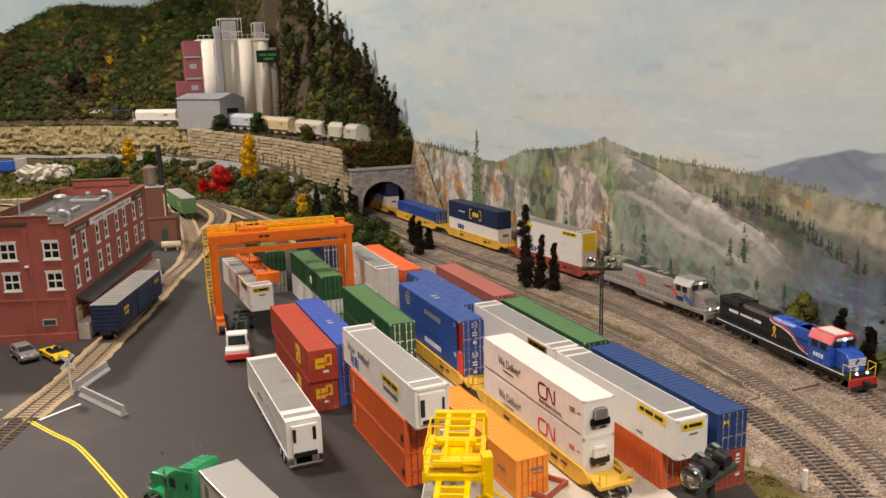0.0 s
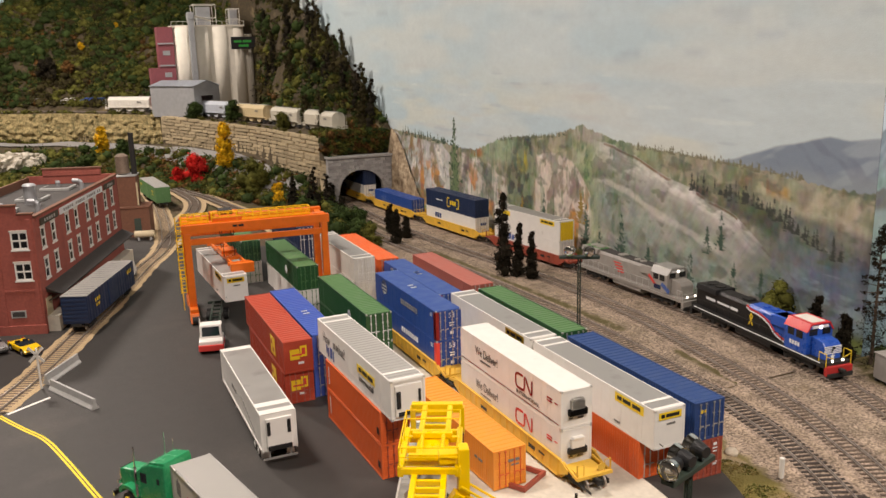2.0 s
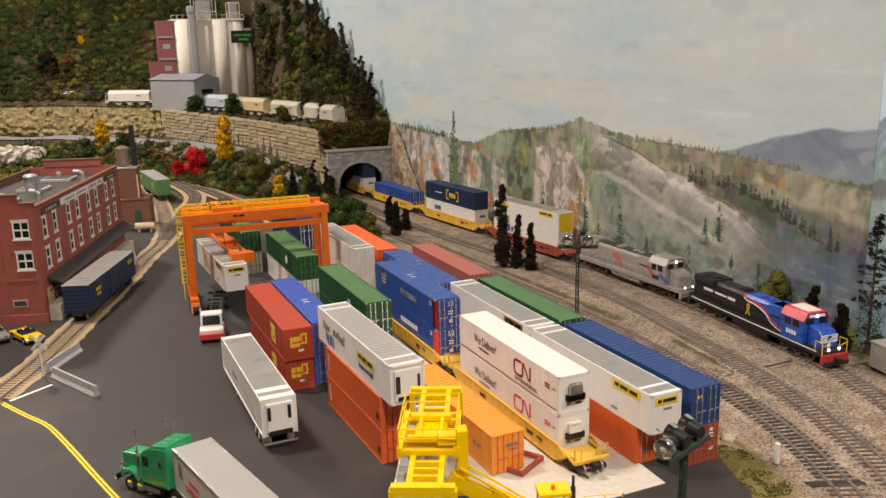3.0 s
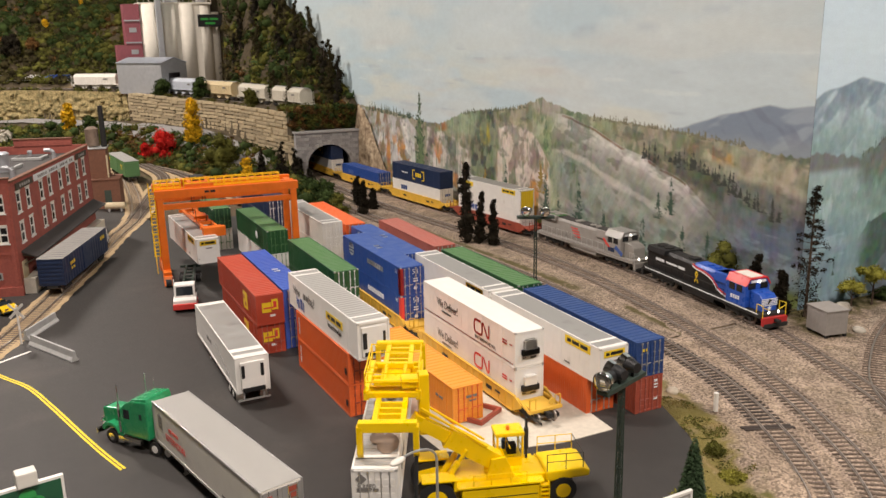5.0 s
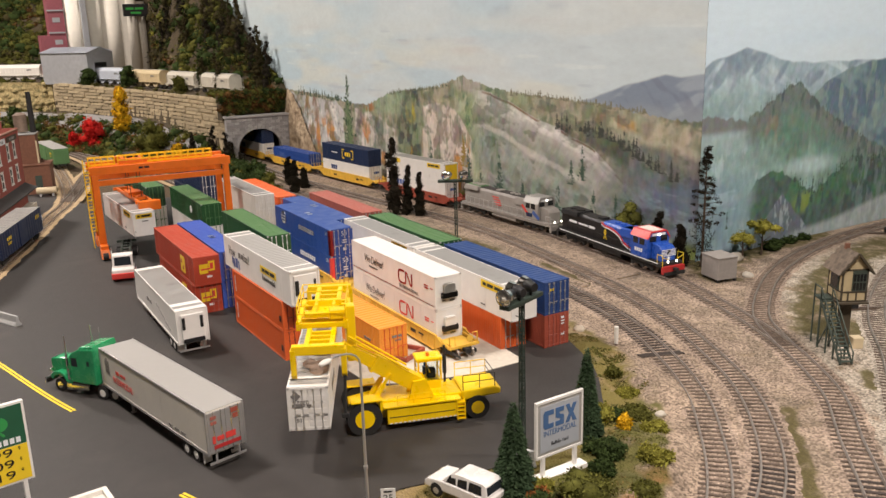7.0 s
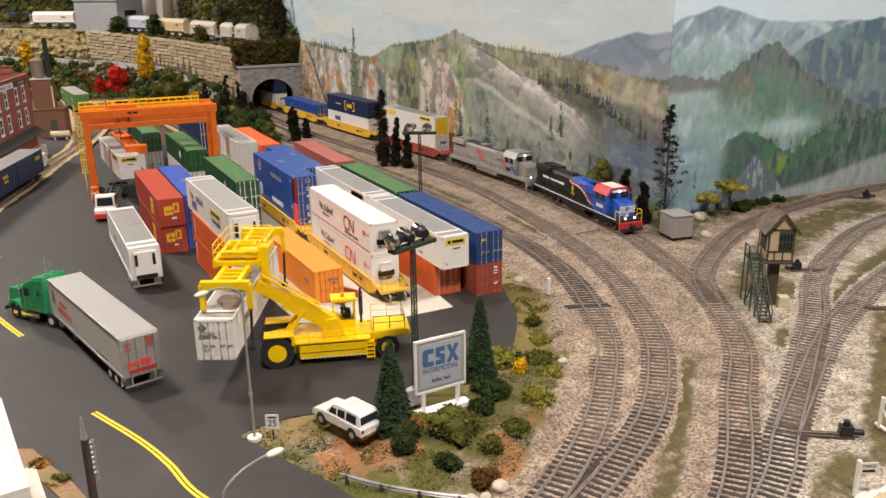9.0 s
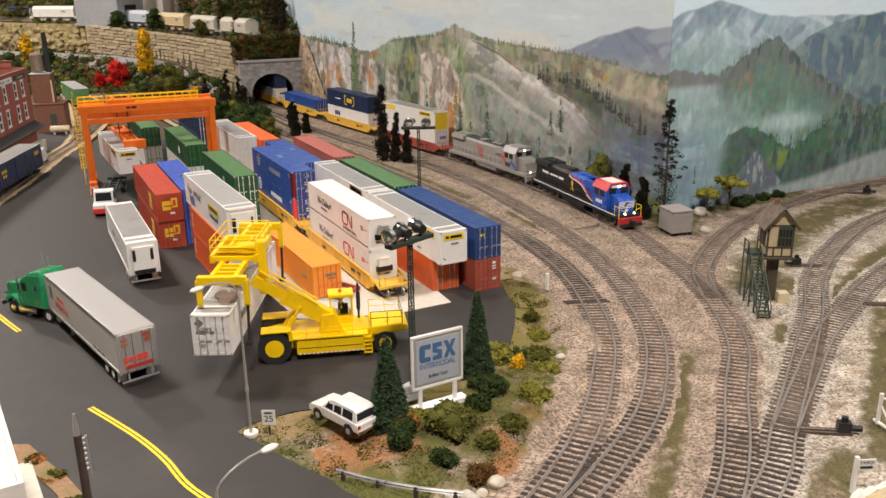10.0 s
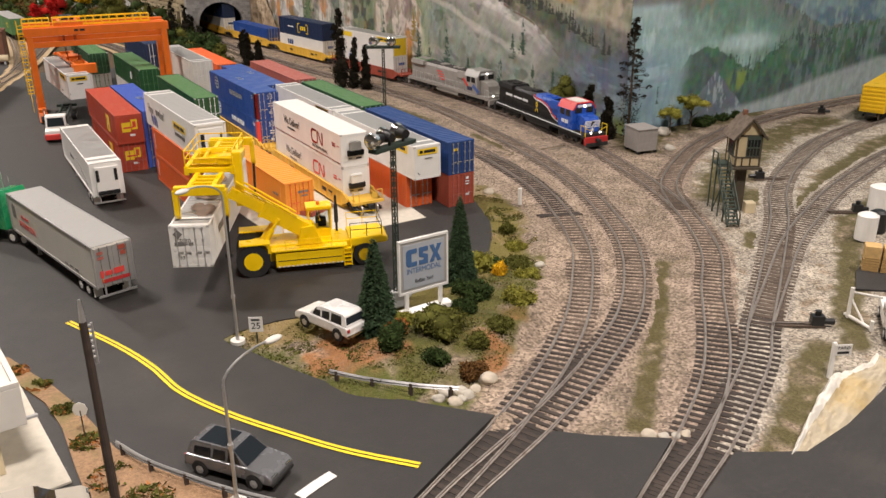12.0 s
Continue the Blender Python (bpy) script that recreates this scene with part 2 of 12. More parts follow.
def box(bm, x0, y0, z0, x1, y1, z1, bev=0.0):
    r = bmesh.ops.create_cube(bm, size=1.0)
    for v in r["verts"]:
        v.co = Vector(((x0 + x1) / 2 + v.co.x * (x1 - x0), (y0 + y1) / 2 + v.co.y * (y1 - y0), (z0 + z1) / 2 + v.co.z * (z1 - z0)))
    if bev:
        es = list({e for v in r["verts"] for e in v.link_edges})
        bmesh.ops.bevel(bm, geom=es, offset=bev, segments=2, affect="EDGES", profile=0.6)
    return bm


def rod(bm, a, b, r, n=8, r2=None, caps=True):
    a, b = Vector(a), Vector(b)
    d = b - a
    m = Matrix.Translation((a + b) / 2) @ d.to_track_quat("Z", "Y").to_matrix().to_4x4()
    bmesh.ops.create_cone(bm, cap_ends=caps, segments=n, radius1=r, radius2=r if r2 is None else r2, depth=d.length, matrix=m)
    return bm


def bar(bm, a, b, w, h=None):
    """A square bar from a to b."""
    a, b = Vector(a), Vector(b)
    d = b - a
    m = Matrix.Translation((a + b) / 2) @ d.to_track_quat("Z", "Y").to_matrix().to_4x4() @ Matrix.Diagonal((w, h or w, d.length, 1))
    bmesh.ops.create_cube(bm, size=1.0, matrix=m)
    return bm


def prism(bm, pts, x0, x1, axis="x", bev=0.0):
    """A polygon drawn in the plane across an axis, pulled out from x0 to x1 along that axis."""
    def place(u, v, w):
        return {"x": (w, u, v), "y": (u, w, v), "z": (u, v, w)}[axis]
    a = [bm.verts.new(place(u, v, x0)) for u, v in pts]
    b = [bm.verts.new(place(u, v, x1)) for u, v in pts]
    n = len(pts)
    fs = [bm.faces.new(a), bm.faces.new(b[::-1])]
    for i in range(n):
        fs.append(bm.faces.new((a[i], b[i], b[(i + 1) % n], a[(i + 1) % n])))
    bmesh.ops.recalc_face_normals(bm, faces=fs)
    if bev:
        es = list({e for f in fs for e in f.edges})
        bmesh.ops.bevel(bm, geom=es, offset=bev, segments=2, affect="EDGES", profile=0.6)
    return bm


def spline(pts, step):
    """A smooth line through pts, resampled at an even step."""
    P = [Vector((*p, 0.0)) if len(p) == 2 else Vector(p) for p in pts]
    P = [2 * P[0] - P[1], *P, 2 * P[-1] - P[-2]]
    fine = []
    for i in range(1, len(P) - 2):
        a, b, c, d = P[i - 1:i + 3]
        for k in range(24):
            t = k / 24
            fine.append(0.5 * (2 * b + (c - a) * t + (2 * a - 5 * b + 4 * c - d) * t * t + (3 * b - a - 3 * c + d) * t ** 3))
    fine.append(P[-2])
    out, left = [fine[0]], step
    for a, b in zip(fine, fine[1:]):
        d = (b - a).length
        while d >= left > 0:
            a = a + (b - a) * (left / d)
            out.append(a.copy())
            d, left = (b - a).length, step
        left -= d
    return out


def heading(a, b):
    return math.degrees(math.atan2(-(b[0] - a[0]), b[1] - a[1]))


def words(name, text, size, material, parent, m, label="", width=None):
    """Lettering in the built-in font as a thin mesh; size is the letters' height in full-size metres."""
    cu = bpy.data.curves.new(name, "FONT")
    cu.body, cu.size, cu.extrude, cu.align_x, cu.align_y = text, size * S * 1.4, 0.00008, "CENTER", "CENTER"
    tmp = bpy.data.objects.new(name, cu)
    me = bpy.data.meshes.new_from_object(tmp)
    bpy.data.objects.remove(tmp)
    if width:
        xs = [v.co.x for v in me.vertices]
        k = width * S / max(1e-6, max(xs) - min(xs))
        for v in me.vertices:
            v.co.x *= k
    me.materials.clear()
    me.materials.append(M[material])
    ob = new(name, me)
    ob.parent = parent
    ob.matrix_basis = m
    if label:
        ob["label"] = label
    return ob


def P(x, y, z, rx=0, ry=0, rz=0):
    """A pose inside a model, in full-size metres."""
    return pose(x * S, y * S, z * S, rx, ry, rz)


def bars(name, material, parent, m, spec):
    """Writing that cannot be read, as thin bars: (x, y, width, height) in the plane of the letters."""
    for x, z, w, h in spec:
        ob = part(name, box(B(), x - w / 2, z - h / 2, -0.012, x + w / 2, z + h / 2, 0.012), material, parent, m=m)
    return ob


def grid_mesh(name, X, Y, Z, material, smooth=True):
    """A sheet from arrays of coordinates."""
    n, k = X.shape
    me = bpy.data.meshes.new(name)
    co = np.stack([X, Y, Z], -1).reshape(-1, 3)
    i = np.arange(n * k).reshape(n, k)
    q = np.stack([i[:-1, :-1], i[:-1, 1:], i[1:, 1:], i[1:, :-1]], -1).reshape(-1, 4)
    me.vertices.add(len(co))
    me.vertices.foreach_set("co", co.astype(np.float32).ravel())
    me.loops.add(q.size)
    me.loops.foreach_set("vertex_index", q.astype(np.int32).ravel())
    me.polygons.add(len(q))
    me.polygons.foreach_set("loop_start", np.arange(0, q.size, 4, dtype=np.int32))
    me.polygons.foreach_set("loop_total", np.full(len(q), 4, dtype=np.int32))
    me.update()
    me.validate()
    if smooth:
        me.polygons.foreach_set("use_smooth", [True] * len(q))
    me.materials.append(M[material] if isinstance(material, str) else material)
    return new(name, me)
# ---- the room and its painted walls ----
LX, LK = 0.461, 0.06          # the long wall: x = LX - LK * y
CY = 0.093                    # the short wall's plane


LATTICES = {}


def lattice(n, seed):
    if seed not in LATTICES:
        LATTICES[seed] = np.random.RandomState(seed).rand(n, n)
    return LATTICES[seed]


def vnoise(u, v, seed=0, octaves=3):
    """Smooth noise in 0..1 over two arrays."""
    tot, amp, s = 0.0, 1.0, 0.0
    for o in range(octaves):
        g = lattice(64, seed + o * 17)
        a, b = u * 2 ** o, v * 2 ** o
        i, j = np.floor(a).astype(int), np.floor(b).astype(int)
        f, h = a - i, b - j
        f, h = f * f * (3 - 2 * f), h * h * (3 - 2 * h)
        i0, i1, j0, j1 = i % 64, (i + 1) % 64, j % 64, (j + 1) % 64
        tot = tot + amp * ((g[i0, j0] * (1 - f) + g[i1, j0] * f) * (1 - h) + (g[i0, j1] * (1 - f) + g[i1, j1] * f) * h)
        s += amp
        amp *= 0.55
    return tot / s


def blend(c, col, w):
    w = np.clip(w, 0, 1)[..., None]
    return c * (1 - w) + np.array(col) * w


def step(x, a, b):
    t = np.clip((x - a) / (b - a), 0, 1)
    return t * t * (3 - 2 * t)


def sky_paint(s, z):
    c = np.zeros(s.shape + (3,)) + np.array((0.66, 0.685, 0.685))
    c = blend(c, (0.57, 0.645, 0.675), step(vnoise(s * 4, z * 9, 3), 0.40, 0.66) * 0.85)
    c = blend(c, (0.72, 0.70, 0.66), step(vnoise(s * 3.5 + 5, z * 16, 6), 0.5, 0.7) * 0.7)
    c = blend(c, (0.75, 0.70, 0.61), step(vnoise(s * 5 + 9, z * 24, 5), 0.5, 0.75) * 0.75 * step(z, 0.36, 0.22))
    c = blend(c, (0.64, 0.56, 0.53), step(vnoise(s * 5 + 3, z * 32, 8), 0.60, 0.8) * 0.45 * step(z, 0.36, 0.27))
    c = blend(c, (0.47, 0.50, 0.54), step(vnoise(s * 8, z * 60, 11), 0.72, 0.82) * 0.4)
    c = blend(c, (0.80, 0.79, 0.75), step(vnoise(s * 9 + 2, z * 70, 13), 0.74, 0.84) * 0.4)
    c *= (0.95 + 0.10 * vnoise(s * 18, z * 60, 14))[..., None] * (0.97 + 0.06 * vnoise(s * 60, z * 160, 15))[..., None] * np.array((0.915, 1.0, 1.0))
    return c


def rise(s, pts):
    return np.interp(s, [p[0] for p in pts], [p[1] for p in pts])


def foot(s, pts, jag, rate, seed):
    """A ridge line with small tree tops."""
    return rise(s, pts) + jag * (vnoise(s * rate, s * 0, seed, 2) - 0.3)


def under(s, z, line, jag=0.0, rate=60, seed=0, soft=0.002):
    """1 below a line of points, with a ragged edge."""
    return step(rise(s, line) + jag * (vnoise(s * rate, z * rate * 0.4, seed, 2) - 0.45) - z, -soft, soft)


def painted_firs(c, s, z, firs, col, seed=0):
    """Small pointed trees in brush strokes: (place, foot, height, half width)."""
    for i, (p, f, h, w) in enumerate(firs):
        u = (z - f) / h
        half = w * np.clip(1.03 - u, 0, 1) ** 0.75 * (0.15 + 1.1 * vnoise(z * 14 / h, s * 70, seed + i, 3)) * (0.45 + 0.75 * ((u * 11 + 0.8 * vnoise(s * 50, z * 20, seed + i + 1)) % 1.0))
        on = step(half - np.abs(s - p - 0.2 * w * (vnoise(z * 60, s * 0, seed + i + 3) - 0.5)), -0.0004, 0.0008) * (u > 0) * (u < 1)
        c = blend(c, col, on * step(vnoise(s * 200, z * 170, seed + i + 7, 2), 0.22, 0.55))
    return c


def fringe(c, s, z, line, h, gap, col, seed, s0, s1, w=0.0022):
    """A row of small painted trees standing along a line."""
    rg_ = random.Random(seed)
    k, firs = s0, []
    while k < s1:
        f = float(rise(np.array([k]), line)[0])
        hh = h * rg_.uniform(0.45, 1.2)
        firs.append((k, f - hh * 0.3, hh, w * rg_.uniform(0.7, 1.5)))
        k += gap * rg_.uniform(0.4, 1.5)
    lo, hi = min(f[1] for f in firs), max(f[1] + f[2] for f in firs)
    for p, f, hh, ww in firs:
        near_ = (np.abs(s[:, 0] - p) < ww * 2)
        if near_.any():
            c[near_] = painted_firs(c[near_], s[near_], z[near_], [(p, f, hh, ww)], col, int(p * 1000) % 37)
    return c


FAR = [(0.0, 0.245), (0.084, 0.240), (0.129, 0.234), (0.156, 0.236), (0.234, 0.218), (0.295, 0.198), (0.36, 0.185), (0.5, 0.15)]
NEAR = [(0.0, 0.17), (0.089, 0.180), (0.145, 0.178), (0.197, 0.184), (0.283, 0.192), (0.404, 0.197), (0.466, 0.199), (0.52, 0.203), (0.575, 0.211), (0.612, 0.221),
        (0.64, 0.214), (0.69, 0.199), (0.80, 0.188), (0.873, 0.178), (0.96, 0.150), (1.03, 0.150), (1.10, 0.157), (1.2, 0.162), (1.5, 0.17)]
BAND = [(0.12, 0.03), (0.18, 0.058), (0.221, 0.082), (0.288, 0.127), (0.34, 0.142), (0.369, 0.152), (0.43, 0.165), (0.487, 0.185), (0.56, 0.20)]
WOOD = [(0.09, 0.10), (0.14, 0.105), (0.173, 0.115), (0.22, 0.135), (0.266, 0.150), (0.33, 0.153), (0.37, 0.155)]


def paint_long(s, z):
    """The mural on the long wall: s runs along it, z up."""
    c = sky_paint(s, z)
    n1, n2 = vnoise(s * 40, z * 40, 21), vnoise(s * 90, z * 25, 22)
    fall = vnoise(s * 62 + z * 18, z * 42, 23, 4)
    wash = vnoise(s * 24 - z * 20, z * 30, 24)
    # blue mountains far away
    on = under(s, z, FAR, 0.003, 40, 30)
    c = blend(c, (0.235, 0.285, 0.345), on)
    c = blend(c, (0.37, 0.42, 0.46), on * step(vnoise(s * 26 + z * 40, z * 40, 31), 0.5, 0.68) * 0.75)
    c = blend(c, (0.19, 0.215, 0.27), on * step(vnoise(s * 40 - z * 30, z * 30, 33), 0.55, 0.7) * 0.6)
    c = blend(c, (0.33, 0.37, 0.38), on * under(s, z, [(0, 0.20), (0.3, 0.185)], 0.02, 30, 34, 0.01) * 0.6)
    # the near range: olive woods in upright strokes
    on = under(s, z, NEAR, 0.007, 150, 41, 0.0012)
    base = np.zeros_like(c) + np.array((0.34, 0.315, 0.215))
    base = blend(base, (0.21, 0.22, 0.14), step(vnoise(s * 60, z * 26, 42), 0.45, 0.62))
    base = blend(base, (0.46, 0.40, 0.29), step(fall, 0.52, 0.7) * 0.8)
    base = blend(base, (0.42, 0.19, 0.11), step(np.hypot((s - 0.252) / 0.035, (z - 0.170) / 0.013), 1.2, 0.4) * step(n2, 0.3, 0.55) * 0.75)
    base = blend(base, (0.45, 0.27, 0.09), step(np.hypot((s - 0.215) / 0.03, (z - 0.166) / 0.012), 1.2, 0.4) * step(n1, 0.35, 0.55) * 0.7)
    base = blend(base, (0.50, 0.46, 0.35), under(s, z, [(0.08, 0.145), (0.2, 0.155), (0.26, 0.16), (0.4, 0.17)], 0.02, 40, 43, 0.006) * step(s, 0.32, 0.24) * step(wash, 0.4, 0.6) * 0.7)
    # green slope under the peak
    slope = step(s, 0.66, 0.60) * step(s, 0.40, 0.50)
    base = blend(base, (0.29, 0.35, 0.19), slope * 0.9)
    base = blend(base, (0.13, 0.185, 0.10), slope * step(fall, 0.5, 0.62) * 0.85)
    base = blend(base, (0.50, 0.51, 0.34), slope * step(vnoise(s * 50 + z * 20, z * 30, 45, 4), 0.55, 0.72) * 0.85)
    base = blend(base, (0.42, 0.385, 0.33), step(np.hypot((s - 0.595) / 0.05, (z - 0.208) / 0.018), 1.1, 0.5) * 0.8)
    # grey rock band that falls towards the lake, with smooth pale faces under it
    br = rise(s, BAND) + 0.006 * (vnoise(s * 30, z * 20, 71) - 0.5)
    d = br - z
    zone = step(s, 0.60, 0.53)
    face = zone * step(d, -0.001, 0.002) * step(s, 0.10, 0.2)
    base = blend(base, (0.40, 0.385, 0.33), face)
    base = blend(base, (0.70, 0.66, 0.59), face * step(d, 0.034, 0.010) * (0.35 + 0.65 * step(vnoise(s * 30, d * 120, 72), 0.3, 0.6)))
    base = blend(base, (0.28, 0.185, 0.13), zone * step(np.abs(d - 0.003), 0.003, 0.0008) * step(n1, 0.42, 0.55))
    base = blend(base, (0.235, 0.25, 0.20), face * step(d, 0.03, 0.06) * step(wash, 0.35, 0.6) * 0.9)
    base = blend(base, (0.56, 0.53, 0.46), face * step(np.abs(d - 0.055 - 0.012 * n1), 0.009, 0.002) * step(s, 0.27, 0.33) * 0.8)
    base = blend(base, (0.30, 0.36, 0.30), face * step(d, 0.06, 0.085) * step(fall, 0.4, 0.65) * 0.7)
    # bare cliffs, block by block
    for p0, p1, tone, top in ((0.585, 0.755, (0.62, 0.53, 0.44), [(0.56, 0.07), (0.60, 0.125), (0.64, 0.158), (0.672, 0.168), (0.72, 0.166), (0.76, 0.155)]),
                              (0.835, 1.02, (0.60, 0.53, 0.45), [(0.82, 0.06), (0.845, 0.105), (0.90, 0.125), (0.96, 0.135), (1.03, 0.145)]),
                              (1.06, 1.40, (0.55, 0.525, 0.48), [(1.05, 0.12), (1.10, 0.147), (1.2, 0.152), (1.4, 0.16)])):
        w = step(s + 0.012 * (vnoise(s * 0 + 3, z * 30, 80) - 0.5), p0, p0 + 0.015) * step(s, p1, p1 - 0.012) * under(s, z, top, 0.012, 40, 81, 0.003)
        rock_ = np.zeros_like(c) + np.array(tone)
        rock_ = blend(rock_, (0.27, 0.22, 0.17), step(vnoise(s * 48 + z * 14, z * 26, 61, 4), 0.52, 0.66) * 0.9)
        rock_ = blend(rock_, (0.76, 0.70, 0.62), step(vnoise(s * 32 - z * 14, z * 22, 62, 4), 0.52, 0.68) * 0.9)
        rock_ = blend(rock_, (0.58, 0.24, 0.05), step(vnoise(s * 30, z * 20, 63, 4), 0.56, 0.68) * step(z, 0.14, 0.08) * 0.9)
        rock_ = blend(rock_, (0.13, 0.16, 0.10), step(vnoise(s * 60, z * 14, 64), 0.66, 0.74) * 0.75)
        base = base * (1 - w[..., None]) + rock_ * w[..., None]
    cleft = step(s, 0.745, 0.765) * step(s, 0.855, 0.83)
    base = blend(base, (0.20, 0.235, 0.135), cleft * 0.85)
    base = blend(base, (0.08, 0.09, 0.06), cleft * step(fall, 0.46, 0.6))
    base = blend(base, (0.40, 0.33, 0.06), cleft * step(np.hypot((s - 0.79) / 0.025, (z - 0.145) / 0.025), 1.1, 0.4) * step(n2, 0.4, 0.6))
    base = blend(base, (0.30, 0.37, 0.235), step(s, 0.78, 0.84) * step(s, 1.0, 0.9) * step(z, 0.125, 0.15) * 0.8)
    base = blend(base, (0.36, 0.16, 0.06), step(np.hypot((s - 0.952) / 0.03, (z - 0.148) / 0.013), 1.1, 0.5) * step(n2, 0.25, 0.5))
    base = blend(base, (0.20, 0.17, 0.14), step(np.abs(s - 1.01 + 0.35 * (z - 0.08)), 0.014, 0.006) * 0.8)
    base = blend(base, (0.30, 0.17, 0.08), step(s, 1.16, 1.24) * step(fall, 0.42, 0.6) * 0.8)
    # dark wood below the ridge, lake and mist towards the corner
    wood = under(s, z, WOOD, 0.016, 130, 73, 0.002) * step(s, 0.385, 0.34) * step(z, np.interp(s, [0.09, 0.17, 0.25, 0.36], [0.06, 0.075, 0.11, 0.14]), np.interp(s, [0.09, 0.17, 0.25, 0.36], [0.08, 0.095, 0.125, 0.15]))
    base = blend(base, (0.15, 0.165, 0.145), step(s, 0.30, 0.22) * under(s, z, [(0.08, 0.125), (0.15, 0.135), (0.25, 0.145)], 0.01, 50, 77, 0.006) * 0.85)
    base = blend(base, (0.075, 0.08, 0.065), wood * step(vnoise(s * 40, z * 18, 74), 0.32, 0.5) * 0.85)
    base = blend(base, (0.14, 0.175, 0.225), step(s, 0.25, 0.14) * step(z, 0.115, 0.085) * (0.6 + 0.4 * n1))
    base = blend(base, (0.24, 0.30, 0.33), step(s, 0.25, 0.14) * step(z, 0.10, 0.07) * step(vnoise(s * 30, z * 90, 78), 0.5, 0.66) * 0.7)
    base = blend(base, (0.31, 0.38, 0.35), step(s, 0.52, 0.34) * step(z, 0.05, 0.03) * step(vnoise(s * 14, z * 60, 75), 0.42, 0.62) * 0.75)
    base = blend(base, (0.20, 0.25, 0.06), step(z, 0.022, 0.008) * step(vnoise(s * 20, z * 60, 76), 0.35, 0.6))
    base = blend(base, (0.10, 0.115, 0.08), step(vnoise(s * 26, z * 44, 85, 4), 0.56, 0.68) * 0.55)
    base *= (0.80 + 0.46 * vnoise(s * 60, z * 90, 86, 4))[..., None]
    # short upright dabs of the brush over the woods, longer slanting ones over the rock
    dab = vnoise(s * 210, z * 60 + 3 * vnoise(s * 40, z * 20, 92), 93, 2)
    slant = vnoise(s * 190 + z * 120, z * 60, 94, 3)
    base *= (0.84 + 0.32 * np.where(face > 0.5, slant, dab))[..., None]
    base = blend(base, (0.10, 0.17, 0.075), step(vnoise(s * 120, z * 30, 95, 3), 0.60, 0.72) * step(s, 0.42, 0.55) * 0.45)
    base += 0.09 * (np.stack([vnoise(s * 90, z * 80, 87 + k, 4) for k in range(3)], -1) - 0.5)
    w = on[..., None]
    c = c * (1 - w) + base * w
    c = fringe(c, s, z, WOOD, 0.026, 0.008, (0.05, 0.055, 0.045), 5, 0.13, 0.37, 0.006)
    c = fringe(c, s, z, [(0.62, 0.213), (0.69, 0.198), (0.8, 0.187), (0.87, 0.178)], 0.010, 0.006, (0.13, 0.15, 0.09), 6, 0.66, 0.88, 0.005)
    c = fringe(c, s, z, [(1.05, 0.155), (1.3, 0.163)], 0.022, 0.012, (0.05, 0.085, 0.05), 7, 1.06, 1.3, 0.009)
    c = fringe(c, s, z, [(0.2, 0.186), (0.4, 0.197)], 0.011, 0.006, (0.20, 0.19, 0.12), 8, 0.19, 0.48, 0.005)
    c = painted_firs(c, s, z, [(0.512, 0.02, 0.075, 0.02), (0.60, 0.015, 0.08, 0.02), (0.565, 0.01, 0.055, 0.016), (0.364, 0.02, 0.045, 0.012), (0.31, 0.075, 0.055, 0.014), (0.335, 0.065, 0.04, 0.012), (0.72, 0.06, 0.04, 0.010), (0.45, 0.015, 0.05, 0.013), (0.69, 0.01, 0.06, 0.015), (0.285, 0.02, 0.045, 0.012), (0.24, 0.015, 0.05, 0.012)], (0.05, 0.09, 0.06), 91)
    c = painted_firs(c, s, z, [(1.045, 0.025, 0.185, 0.04)], (0.045, 0.085, 0.04), 97)
    c = painted_firs(c, s, z, [(1.045, 0.03, 0.15, 0.03)], (0.14, 0.20, 0.09), 57)
    return painted_firs(c, s, z, [(0.615, 0.06, 0.06, 0.018), (0.79, 0.03, 0.05, 0.02)], (0.30, 0.20, 0.045), 95)


RFAR = [(0.40, 0.238), (0.448, 0.240), (0.468, 0.253), (0.502, 0.262), (0.531, 0.269), (0.56, 0.262), (0.609, 0.250), (0.667, 0.243), (0.70, 0.244), (0.80, 0.243), (0.9, 0.238), (1.6, 0.25)]
RMID = [(0.40, 0.170), (0.52, 0.172), (0.547, 0.177), (0.58, 0.194), (0.615, 0.212), (0.642, 0.219), (0.67, 0.200), (0.70, 0.180), (0.74, 0.158), (0.79, 0.135), (0.85, 0.11), (1.6, 0.1)]
RRIGHT = [(0.66, 0.19), (0.70, 0.215), (0.76, 0.235), (0.85, 0.245), (1.6, 0.25)]
RLOW = [(0.40, 0.05), (0.545, 0.060), (0.57, 0.092), (0.60, 0.104), (0.64, 0.088), (0.675, 0.066), (0.70, 0.062), (0.74, 0.082), (0.78, 0.103), (0.83, 0.098), (0.90, 0.11), (1.6, 0.12)]


